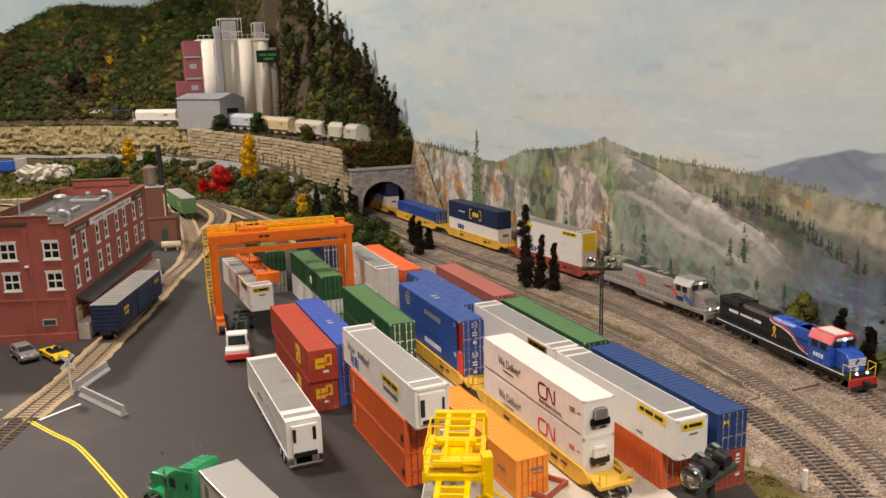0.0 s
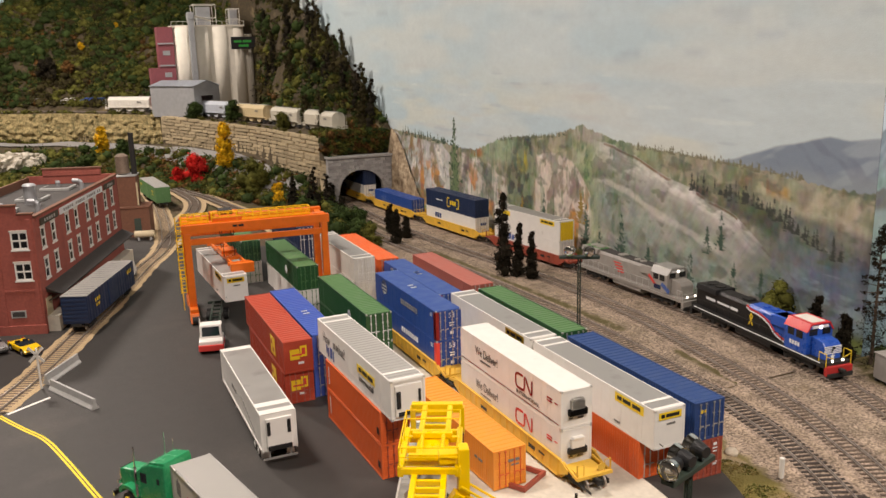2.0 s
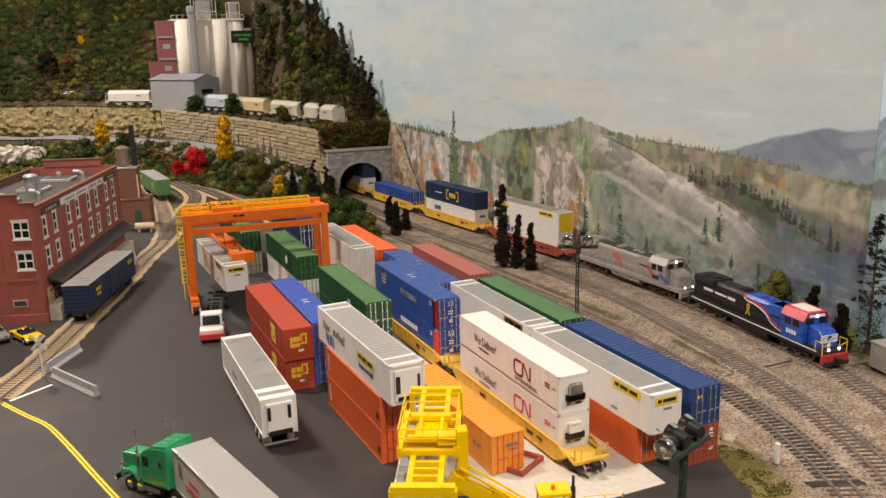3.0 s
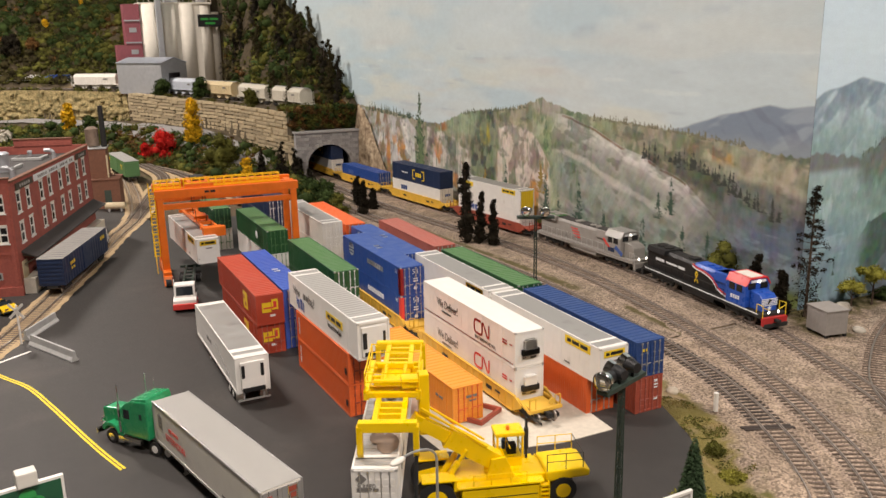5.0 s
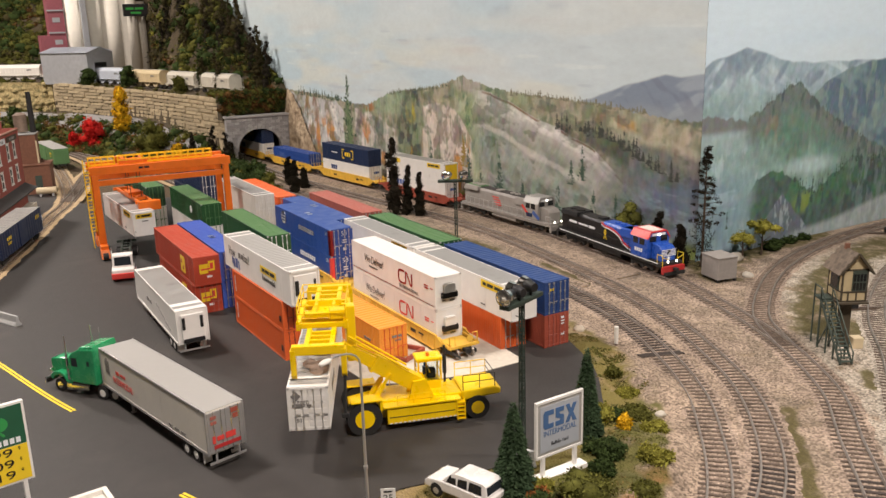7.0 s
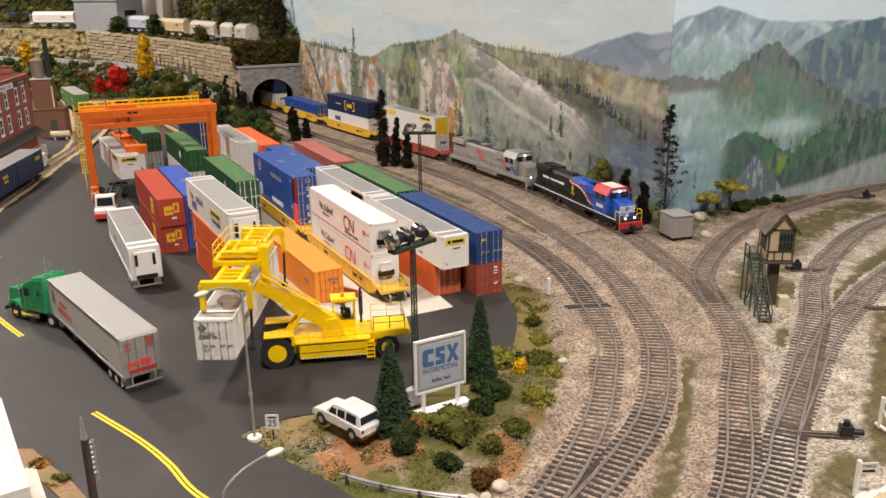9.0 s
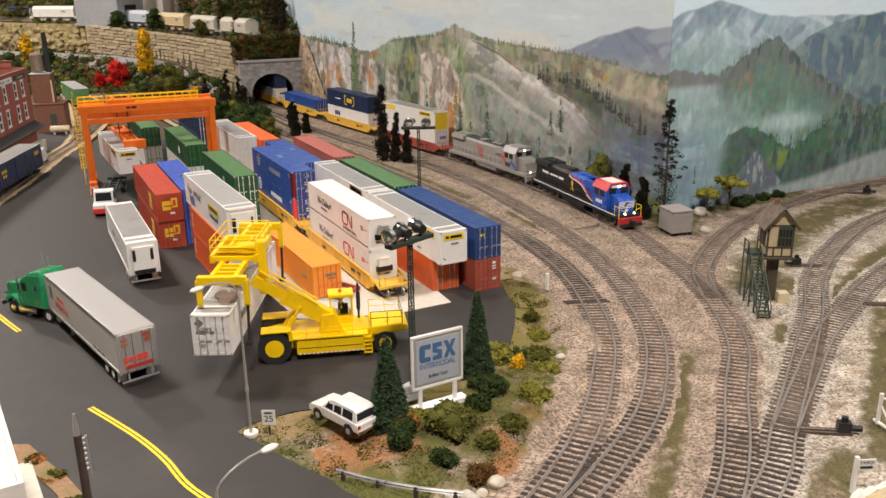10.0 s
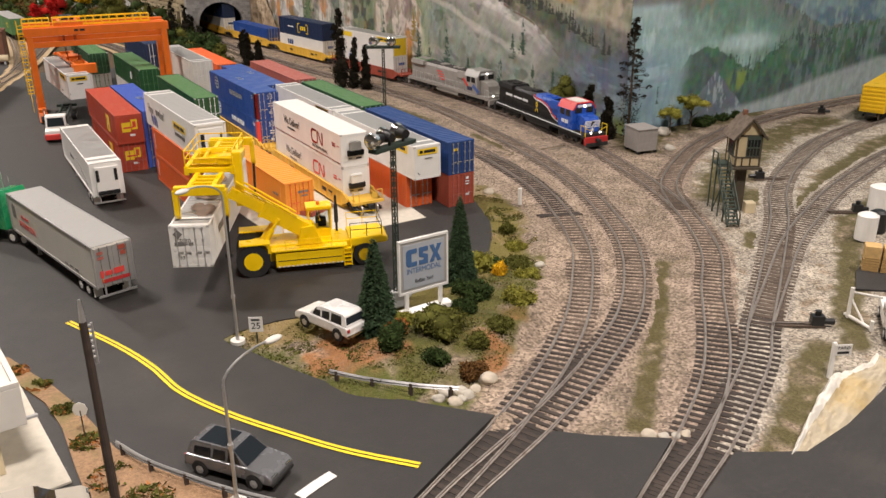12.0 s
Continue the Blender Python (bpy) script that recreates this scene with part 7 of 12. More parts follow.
def trailer(label, m, side="trailer_side", roof="roof_silver", reefer=False, L=16.15):
    """A box trailer; the nose at y = L, the doors at y = 0, road at z = 0."""
    t = thing("semi_trailer", label, "trailer", m=m)
    W, z0, z1 = 2.6, 1.12, 4.08
    w = W / 2
    bm = B()
    box(bm, -w + 0.03, 0.05, z0, w - 0.03, L - 0.05, z1 - 0.03)
    part("box_core", bm, side, t)
    for sx in (-1, 1):
        bm = B()
        flat_panels(bm, sx * w, 0.12, L - 0.12, z0 + 0.12, z1 - 0.1, sx, 13 if not reefer else 4, 0.04, 0.012)
        part("side_panel", bm, side, t)
    bm = B()
    for sx in (-1, 1):
        box(bm, sx * w - 0.05, 0.0, z1 - 0.14, sx * w + 0.05, L, z1 + 0.01, 0.02)
        box(bm, sx * w - 0.05, 0.0, z0 - 0.06, sx * w + 0.05, L, z0 + 0.14, 0.02)
        for y in (0.0, L - 0.12):
            box(bm, sx * w - 0.06, y, z0, sx * w + 0.06, y + 0.12, z1, 0.02)
    part("edge_rail", bm, "silver" if not reefer else "white", t)
    part("roof", box(B(), -w + 0.05, 0.08, z1 - 0.08, w - 0.05, L - 0.08, z1 + 0.02, 0.02), roof, t)
    if reefer:
        for y in (0.05, 1.5, L - 1.0):
            part("roof_band", box(B(), -w, y, z1, w, y + 0.75, z1 + 0.045), "white", t)
    bm = B()
    for sx in (-1, 1):
        box(bm, sx * 0.5 - 0.08, 0.3, 0.82, sx * 0.5 + 0.08, L - 0.3, z0, 0.02)
    for i in range(12):
        y = 0.6 + (L - 1.2) * i / 11
        box(bm, -w + 0.1, y - 0.05, 0.95, w - 0.1, y + 0.05, z0)
    part("underframe", bm, "black_matt", t)
    bm = B()
    for sx in (-1, 1):
        box(bm, sx * 0.9 - 0.07, L - 4.1, 0.05, sx * 0.9 + 0.07, L - 3.95, 1.0)
        box(bm, sx * 0.9 - 0.15, L - 4.2, 0.0, sx * 0.9 + 0.15, L - 3.85, 0.06)
    part("landing_leg", bm, "silver", t)
    for y in (1.9, 3.15):
        for sx in (-1, 1):
            wheel(t, sx * (w - 0.3), y, 0.5, 0.52, "white")
    bm = B()
    box(bm, -w, -0.03, 0.45, w, 0.08, 0.6, 0.02)
    for sx in (-1, 1):
        box(bm, sx * 0.8 - 0.06, -0.02, 0.5, sx * 0.8 + 0.06, 0.06, z0)
    part("bumper", bm, "silver", t)
    for sx in (-1, 1):
        part("mud_flap", box(B(), sx * 0.98 - 0.3, 0.9, 0.25, sx * 0.98 + 0.3, 0.93, 1.0), "white", t)
    return t, w, z0, z1


def truck_doors(t, w, z0, z1):
    for sx in (-1, 1):
        x0, x1 = (0.015, w - 0.08) if sx > 0 else (-w + 0.08, -0.015)
        d = part("door", box(B(), x0, -0.03, z0 + 0.1, x1, 0.06, z1 - 0.12, 0.02), "silver", t, "polished metal rear door")
        for f in (0.3, 0.75):
            x = x0 + (x1 - x0) * f
            bm = B()
            rod(bm, (x, -0.06, z0), (x, -0.06, z1 - 0.08), 0.03, 6)
            part("lock_rod", bm, "chrome", d)


def tractor(m):
    """A long-nosed tractor with a sleeper; nose towards +y, hitch at y = 0."""
    t = thing("truck_tractor", "bright green long-nosed tractor with chrome stacks", "truck", m=m)
    g = "green_truck"
    bm = B()
    for sx in (-1, 1):
        box(bm, sx * 0.45 - 0.1, -1.6, 0.75, sx * 0.45 + 0.1, 6.6, 1.0, 0.02)
    part("frame", bm, "silver", t)
    bm = B()
    prism(bm, [(1.05, 1.0), (3.7, 1.0), (3.7, 3.05), (3.25, 3.45), (2.6, 3.75), (1.05, 3.95)], -1.2, 1.2, "x", 0.12)
    cab = part("cab", bm, g, t, smooth=False)
    bm = B()
    prism(bm, [(1.0, 3.7), (2.7, 3.62), (2.55, 3.9), (1.1, 4.15)], -1.12, 1.12, "x", 0.08)
    part("roof_fairing", bm, g, cab)
    bm = B()
    prism(bm, [(3.7, 1.25), (6.3, 1.1), (6.35, 2.25), (6.1, 2.42), (3.7, 2.65)], -0.62, 0.62, "x", 0.12)
    part("hood", bm, g, t)
    part("grille", box(B(), -0.55, 6.33, 1.15, 0.55, 6.42, 2.3, 0.03), "chrome", t)
    for sx in (-1, 1):
        bm = B()
        prism(bm, [(5.9, 0.95), (5.85, 1.25), (5.6, 1.5), (5.2, 1.62), (4.8, 1.6), (4.4, 1.45), (4.15, 1.1), (4.05, 0.9), (4.25, 0.9), (4.5, 1.25), (5.0, 1.38), (5.5, 1.2), (5.68, 0.9)], sx * 0.62, sx * 1.2, "x", 0.04)
        part("fender", bm, g, t)
        wheel(t, sx * 1.0, 5.0, 0.52, 0.35, "chrome")
        for y in (-0.7, 0.55):
            wheel(t, sx * 0.95, y, 0.52, 0.55, "white")
        bm = B()
        rod(bm, (sx * 1.28, 3.78, 1.2), (sx * 1.28, 3.78, 3.3), 0.10, 10)
        rod(bm, (sx * 1.28, 3.78, 3.3), (sx * 1.28, 3.78, 4.75), 0.05, 8)
        part("exhaust_stack", bm, "chrome", t)
        bm = B()
        rod(bm, (sx * 1.05, 1.8, 0.72), (sx * 1.05, 3.5, 0.72), 0.33, 14)
        part("fuel_tank", bm, "chrome", t)
        part("step", box(B(), sx * 1.15 - 0.18, 3.55, 0.35, sx * 1.15 + 0.18, 4.1, 0.9, 0.03), "chrome", t)
        part("headlight", box(B(), sx * 0.82 - 0.14, 6.05, 1.35, sx * 0.82 + 0.14, 6.25, 1.6, 0.04), "chrome", t)
        bm = B()
        box(bm, sx * 1.2 - 0.012, 2.85, 2.3, sx * 1.2 + 0.012, 3.45, 3.0)
        part("side_window", bm, "glass_dark", cab)
        bm = B()
        box(bm, sx * 1.2 - 0.012, 1.6, 2.5, sx * 1.2 + 0.012, 1.85, 2.9)
        part("sleeper_window", bm, "glass_dark", cab)
        bm = B()
        bar(bm, (sx * 1.2, 3.55, 2.4), (sx * 1.45, 3.6, 2.4), 0.04)
        box(bm, sx * 1.45 - 0.09, 3.55, 2.2, sx * 1.45 + 0.09, 3.62, 3.0, 0.02)
        part("mirror", bm, "chrome", cab)
    bm = B()
    v = [bm.verts.new(q) for q in ((-1.05, 3.72, 2.68), (1.05, 3.72, 2.68), (0.95, 3.36, 3.38), (-0.95, 3.36, 3.38))]
    bm.faces.new(v)
    part("windscreen", bm, "glass_dark", cab)
    part("bumper", box(B(), -1.2, 6.4, 0.45, 1.2, 6.6, 0.85, 0.05), "chrome", t)
    bm = B()
    for x in (-0.7, 0, 0.7):
        rod(bm, (x, 2.2, 3.95), (x, 2.2, 4.9), 0.012, 5)
    part("antenna", bm, "chrome", cab)
    return t


TR = heading((-0.252, -0.114), (-0.294, 0.072))
tw, w_, z0_, z1_ = trailer("silver-grey box trailer with red lettering behind a green tractor", pose(-0.2365, -0.1005, 0.0, 0, 0, TR))
truck_doors(tw, w_, z0_, z1_)
words("lettering", "INTERMODAL", 0.5, "red_logo", tw, pose((-1.30 - 0.02) * S, 12.4 * S, 2.15 * S, 90, 0, -90), width=3.3)
bars("lettering", "red_logo", tw, pose((-1.30 - 0.02) * S, 12.6 * S, 2.85 * S, 90, 0, -90), [(-0.6, 0, 0.5, 0.25), (0.1, 0, 0.5, 0.2), (0.6, 0, 0.3, 0.2)])
bars("mark", "grey_text", tw, pose((-1.30 - 0.02) * S, 15.0 * S, 2.9 * S, 90, 0, -90), [(-0.2, 0, 0.16, 1.0), (0.05, 0.1, 0.16, 1.2), (0.3, 0, 0.16, 1.0)])
bars("lettering", "grey_text", tw, pose((-1.30 - 0.02) * S, 4.2 * S, 1.55 * S, 90, 0, -90), [(-0.9, 0, 0.5, 0.14), (0, 0, 0.6, 0.14), (0.9, 0, 0.6, 0.14)])
bars("lettering", "red_logo", tw, P(-0.05, -0.075, 2.1, 90), [(-0.85, 0.0, 0.22, 0.5), (-0.4, 0.02, 0.5, 0.3), (0.3, 0.05, 0.7, 0.4)])
bars("lettering", "dark_red", tw, P(0, -0.075, 1.6, 90), [(0, 0, 1.9, 0.25)])
bars("lettering", "brown_pale", tw, P(-0.85, -0.075, 3.3, 90), [(0, 0.3, 0.4, 0.2), (0, -0.05, 0.4, 0.2)])
bars("mark", "brown_box", tw, P(0.62, -0.075, 3.45, 90), [(0, 0.25, 0.5, 0.3), (0.05, -0.15, 0.35, 0.3)])
mtr = pose(-0.2365, -0.1005, 0.0, 0, 0, TR) @ P(-0.2, 15.9, 0, 0, 0, 22)
tractor(mtr)

wt, w_, z0_, z1_ = trailer("white cooled trailer with grey roof parked on the asphalt", pose(-0.1975, 0.1335, 0.0, 0, 0, heading((-0.1975, 0.1335), (-0.198, 0.318))), side="white", roof="roof_grey", reefer=True)
u = part("cooling_unit", box(B(), -0.98, -0.20, z0_ + 0.35, 0.98, 0.05, z1_ - 0.32, 0.08), "white", wt)
for x in (-0.83, 0.70):
    part("grille", box(B(), x - 0.10, -0.27, z0_ + 1.35, x + 0.16, -0.18, z1_ - 0.55, 0.06), "black", u)
part("grille", box(B(), -0.9, -0.26, z0_ + 0.12, 0.9, -0.1, z0_ + 0.5, 0.05), "black", u)
bars("stripe", "grey_text", wt, pose((-1.30 - 0.02) * S, 5.0 * S, 2.3 * S, 90, 14, -90), [(0, 0, 5.0, 0.09)])
bars("lettering", "grey_text", wt, pose((-1.30 - 0.02) * S, 10.5 * S, 2.4 * S, 90, 0, -90), [(-0.5, 0, 0.8, 0.35), (0.6, 0, 0.7, 0.3)])


def hostler(m):
    """A small yard tractor with an empty container frame behind it; its face at y = 0."""
    t = thing("yard_tractor", "white and red yard tractor with a green skeletal chassis", "truck", m=m)
    bm = B()
    prism(bm, [(0.1, 0.55), (2.5, 0.55), (2.5, 1.5), (1.1, 1.55), (0.12, 1.35)], -1.2, 1.2, "x", 0.1)
    part("body", bm, "white", t)
    part("skirt", box(B(), -1.26, -0.04, 0.35, 1.26, 2.45, 0.98, 0.08), "red_logo", t, "red lower skirt")
    bm = B()
    prism(bm, [(0.8, 1.45), (2.45, 1.45), (2.4, 2.85), (1.05, 2.85)], -1.1, 1.1, "x", 0.1)
    cab = part("cab", bm, "white", t)
    bm = B()
    v = [bm.verts.new(q) for q in ((-0.9, 0.82, 1.7), (0.9, 0.82, 1.7), (0.85, 0.99, 2.65), (-0.85, 0.99, 2.65))]
    bm.faces.new(v)
    part("windscreen", bm, "glass_dark", cab)
    for sx in (-1.11, 1.11):
        part("side_window", box(B(), sx - 0.01, 1.25, 1.7, sx + 0.01, 2.2, 2.65), "glass_dark", cab)
    bm = B()
    rod(bm, (-1.15, 2.3, 1.2), (-1.15, 2.3, 3.5), 0.09, 8)
    part("exhaust_stack", bm, "chrome", t)
    for sx in (-1, 1):
        wheel(t, sx * 1.05, 1.2, 0.5, 0.4)
        wheel(t, sx * 0.95, 3.6, 0.5, 0.55)
    part("rear_frame", box(B(), -0.5, 2.4, 0.7, 0.5, 4.4, 1.1, 0.03), "black_matt", t)
    bm = B()
    for sx in (-1, 1):
        box(bm, sx * 0.5 - 0.1, 2.7, 1.12, sx * 0.5 + 0.1, 15.0, 1.42)
    for i in range(9):
        y = 2.7 + 1.53 * i
        box(bm, -0.5, y, 1.15, 0.5, y + 0.12, 1.35)
    for y in (2.6, 14.9):
        box(bm, -1.2, y, 1.12, 1.2, y + 0.25, 1.42)
    part("chassis", bm, "steel_green", t, "green open container chassis")
    for y in (12.2, 13.5):
        for sx in (-1, 1):
            wheel(t, sx * 0.95, y, 0.5, 0.55)
    return t


hostler(pose(-0.2055, 0.441, 0.0, 0, 0, heading((-0.2055, 0.441), (-0.170, 0.60))))

# ---- reach stacker ----


def stacker(m):
    """A yellow reach stacker: front wheels at y = 0, tail towards -y, z up."""
    t = thing("reach_stacker", "bright yellow reach stacker lifting a white container", "reach stacker", m=m)
    Yl = "stack_yellow"
    CX = 0.35
    bm = B()
    prism(bm, [(-7.6, 0.85), (-1.2, 0.75), (0.9, 1.2), (0.9, 1.75), (-0.6, 2.0), (-7.6, 1.95)], CX - 1.05, CX + 1.05, "x", 0.08)
    part("chassis", bm, Yl, t)
    bm = B()
    prism(bm, [(-9.7, 1.65), (-6.9, 1.45), (-6.9, 2.15), (-9.3, 2.25), (-9.75, 2.05)], CX - 1.35, CX + 1.35, "x", 0.14)
    part("counterweight", bm, Yl, t)
    for sx in (-1, 1):
        x = CX + sx * 1.4
        part("side_tank", box(B(), x - 0.32, -6.5, 0.5, x + 0.32, -1.55, 1.62, 0.1), Yl, t)
        part("deck_plate", box(B(), x - 0.42, -6.7, 1.72, x + 0.36, -1.3, 1.84, 0.02), Yl, t)
        out = x + sx * 0.325
        part("side_stripe", box(B(), out - 0.01, -6.3, 0.98, out + 0.01, -1.7, 1.03), "black", t)
        for k in range(15):
            part("hazard_mark", box(B(), out - 0.008, -6.35 + 0.32 * k, 0.52, out + 0.008, -6.18 + 0.32 * k, 0.62), "white", t)
        wheel(t, x, 0.0, 1.2, 1.0, Yl)
        wheel(t, CX + sx * 1.15, -8.0, 0.85, 0.6, Yl)
        part("fender", box(B(), x - 0.6, -1.2, 2.42, x + 0.55, 0.9, 2.54, 0.05), Yl, t)
        part("fender_post", box(B(), x - 0.5, -1.25, 1.7, x + 0.2, -1.05, 2.45, 0.03), Yl, t)
        bm = B()
        for i in range(5):
            box(bm, out - 0.2, -6.95, 0.35 + 0.3 * i, out + 0.14, -6.45, 0.42 + 0.3 * i)
        for y in (-6.97, -6.43):
            box(bm, out - 0.2, y - 0.03, 0.3, out + 0.14, y + 0.03, 1.75)
        part("step_ladder", bm, Yl, t)
        bm = B()
        rails_ = [(-9.3, 2.2), (-8.2, 2.2), (-7.0, 2.1)]
        for y, z in rails_:
            rod(bm, (CX + sx * 1.25, y, z), (CX + sx * 1.25, y, 3.25), 0.03, 6)
        for z in (2.75, 3.25):
            rod(bm, (CX + sx * 1.25, -9.3, z), (CX + sx * 1.25, -7.0, z), 0.03, 6)
            if sx < 0:
                rod(bm, (CX - 1.25, -9.3, z), (CX + 1.25, -9.3, z), 0.03, 6)
        part("guard_rail", bm, "black" if sx < 0 else Yl, t)
        bm = B()
        for y in (-5.6, -4.6, -3.4, -2.3):
            rod(bm, (out, y, 1.8), (out, y, 2.55), 0.028, 6)
        for z in (2.2, 2.55):
            rod(bm, (out, -5.6, z), (out, -2.3, z), 0.028, 6)
        part("guard_rail", bm, Yl, t)
    plate = part("name_plate", box(B(), CX + 1.725, -2.5, 1.0, CX + 1.745, -1.75, 1.5), "pale_logo", t)
    bars("lettering", "black", plate, pose((CX + 1.75) * S, -2.12 * S, 1.32 * S, 90, 0, 90), [(-0.16, 0, 0.13, 0.18), (0, 0, 0.13, 0.18), (0.16, 0, 0.13, 0.18)])
    # the narrow cab with open yellow posts
    x0, x1, y0, y1 = 0.45, 1.65, -5.75, -4.15
    cab = part("cab_base", box(B(), x0, y0, 1.9, x1, y1, 2.6, 0.05), Yl, t)
    bm = B()
    for x in (x0, x1):
        for y in (y0, y1):
            box(bm, x - 0.06, y - 0.06, 2.5, x + 0.06, y + 0.06, 4.1)
    for y in (y0, (y0 + y1) / 2, y1):
        box(bm, x0 - 0.04, y - 0.035, 3.2, x1 + 0.04, y + 0.035, 3.3)
        box(bm, x1 - 0.035, y - 0.035, 2.5, x1 + 0.035, y + 0.035, 4.1)
    part("cab_frame", bm, Yl, cab)
    part("cab_roof", box(B(), x0 - 0.12, y0 - 0.12, 4.05, x1 + 0.12, y1 + 0.15, 4.3, 0.06), Yl, cab)
    part("seat", box(B(), x0 + 0.35, y0 + 0.3, 2.6, x1 - 0.35, y0 + 0.9, 3.3, 0.08), "black_matt", cab)
    for x in (x0, x1):
        part("window", box(B(), x - 0.012, y0 + 0.06, 2.65, x + 0.012, y1 - 0.06, 4.05), "glass_clear", cab)
    for y in (y0, y1):
        part("window", box(B(), x0 + 0.06, y - 0.012, 2.65, x1 - 0.06, y + 0.012, 4.05), "glass_clear", cab)
    part("beacon", rod(B(), (0.9, -4.9, 4.3), (0.9, -4.9, 4.55), 0.12, 10), "crane_orange", cab)
    bm = B()
    rod(bm, (1.5, -6.25, 1.9), (1.5, -6.25, 4.7), 0.09, 10)
    rod(bm, (1.5, -6.25, 2.6), (1.5, -6.25, 4.0), 0.15, 10)
    part("exhaust_stack", bm, "black_matt", t)
    # the boom climbs from beside the cab over the front wheels
    a, b, tip = Vector((-0.1, -4.0, 2.75)), Vector((-0.1, -0.9, 4.75)), Vector((-0.1, 1.2, 6.1))
    for x in (-0.68, 0.48):
        bm = B()
        prism(bm, [(-5.0, 1.9), (-3.2, 1.9), (-3.5, 3.2), (-4.4, 3.3)], x - 0.1, x + 0.1, "x", 0.03)
        part("boom_bracket", bm, Yl, t)
    boom = part("boom", bar(B(), a, b, 0.85, 1.1), Yl, t)
    part("boom_collar", bar(B(), b - (b - a) * 0.06, b, 0.95, 1.25), Yl, boom)
    part("inner_boom", bar(B(), b - (b - a) * 0.2, tip, 0.62, 0.78), Yl, boom)
    for x in (-0.65, 0.48):
        bm = B()
        rod(bm, (x, -0.5, 1.75), (x, -1.5, 3.2), 0.2, 10)
        rod(bm, (x, -1.5, 3.2), (x, -2.0, 3.95), 0.12, 10)
        part("lift_cylinder", bm, Yl, t)
        part("hose_pipe", rod(B(), (x * 0.9, -3.3, 4.0), (x * 0.9, 0.7, 6.9), 0.075, 8), Yl, boom)
        part("hose_pipe", rod(B(), (x * 0.6, -2.8, 4.2), (x * 0.6, 0.4, 6.2), 0.06, 8), Yl, boom)
    # head and spreader along the lifted container, which lies across the machine
    DX, DY, DZ = 0.14, 0.55, 0.85
    bm = B()
    box(bm, -0.3, 0.15, 5.0, 0.6, 0.8, 8.9, 0.08)
    box(bm, -0.3, 0.7, 8.1, 0.6, 1.8, 8.7, 0.06)
    part("head", bm, Yl, t)
    sp = P(DX - 3.7, DY + 2.4, DZ, 0, 0, -9) @ P(3.7, -2.4, 0)
    bm = B()
    box(bm, 1.0, 1.4, 6.5, 3.4, 3.2, 7.2, 0.08)
    carrier = part("spreader_body", bm, Yl, t, m=sp)
    for y in (0.8, 3.9):
        part("side_beam", box(B(), -0.4, y - 0.16, 6.6, 4.6, y + 0.16, 7.2, 0.04), Yl, carrier)
    for x in (-0.3, 0.65, 2.2, 3.55, 4.4):
        part("cross_beam", box(B(), x - 0.14, 0.8, 6.75, x + 0.14, 3.9, 7.1, 0.04), Yl, carrier)
    for x in (0.2, 2.9):
        part("rotator_beam", box(B(), x, 1.2, 7.25, x + 0.3, 3.5, 7.6, 0.05), Yl, carrier)
    for y in (1.7, 2.9):
        part("tilt_cylinder", rod(B(), (0.3, y, 7.45), (3.4, y, 7.45), 0.12, 8), Yl, carrier)
    bm = B()
    for x in (-0.35, 1.2, 2.8, 4.5):
        for y in (0.75, 3.95):
            rod(bm, (x, y, 7.15), (x, y, 8.3), 0.04, 6)
    for y in (0.75, 3.95):
        for z in (7.75, 8.3):
            rod(bm, (-0.35, y, z), (4.5, y, z), 0.04, 6)
    for x in (-0.35, 4.5):
        for z in (7.75, 8.3):
            rod(bm, (x, 0.75, z), (x, 3.95, z), 0.04, 6)
    part("guard_rail", bm, Yl, carrier)
    for f, xa, xb in ((-1, -3.7, -0.2), (1, 4.4, 8.9)):
        for y in (1.55, 3.15):
            part("telescope_arm", box(B(), min(xa, xb), y - 0.16, 6.35, max(xa, xb), y + 0.16, 6.8, 0.04), Yl, carrier)
        for k in range(4):
            x = xa + (xb - xa) * (k + 0.5) / 4.5
            part("cross_bar", box(B(), x - 0.11, 1.55, 6.45, x + 0.11, 3.15, 6.75, 0.03), Yl, carrier)
        e = xa if f < 0 else xb
        part("end_beam", box(B(), e - 0.26, 0.75, 6.25, e + 0.26, 4.05, 6.85, 0.05), Yl, carrier)
        for y in (0.82, 3.98):
            bm = B()
            prism(bm, [(e - 0.28, 6.6), (e + 0.28, 6.6), (e + 0.2, 4.9), (e + 0.05, 4.6), (e - 0.2, 4.9)], y - 0.17, y + 0.17, "y", 0.03)
            part("grab_arm", bm, Yl, carrier)
            if y < 1:
                bm = B()
                rod(bm, (e, y, 4.8), (e, y + 0.1, 2.0), 0.10, 8)
                box(bm, e - 0.2, y - 0.1, 1.85, e + 0.2, y + 0.35, 2.1)
                part("grab_leg", bm, "black_matt", carrier, "dark folding grab leg")
    return t


F = Vector((-0.951, 0.309, 0))
STH = math.degrees(math.atan2(-F.x, F.y))
ST_POSE = pose(-0.1275, -0.099, 0.0, 0, 0, STH)
stacker(ST_POSE)
bm = B()
rod(bm, (0, 0, 0), (0, 0, 1.25), 0.2, 9, 0.24)
bmesh.ops.create_uvsphere(bm, u_segments=9, v_segments=6, radius=0.15, matrix=Matrix.Translation((0, 0, 1.42)))
tagged(part("figurine", bm, "navy", m=ST_POSE @ P(1.95, -4.95, 1.84)), "tiny plain dark blue figurine on the stacker's deck", "figurine")
CARGO = pose(-0.186, -0.136, 0.0285, 0, 0, heading((0, 0), (0.455, 0.890)))
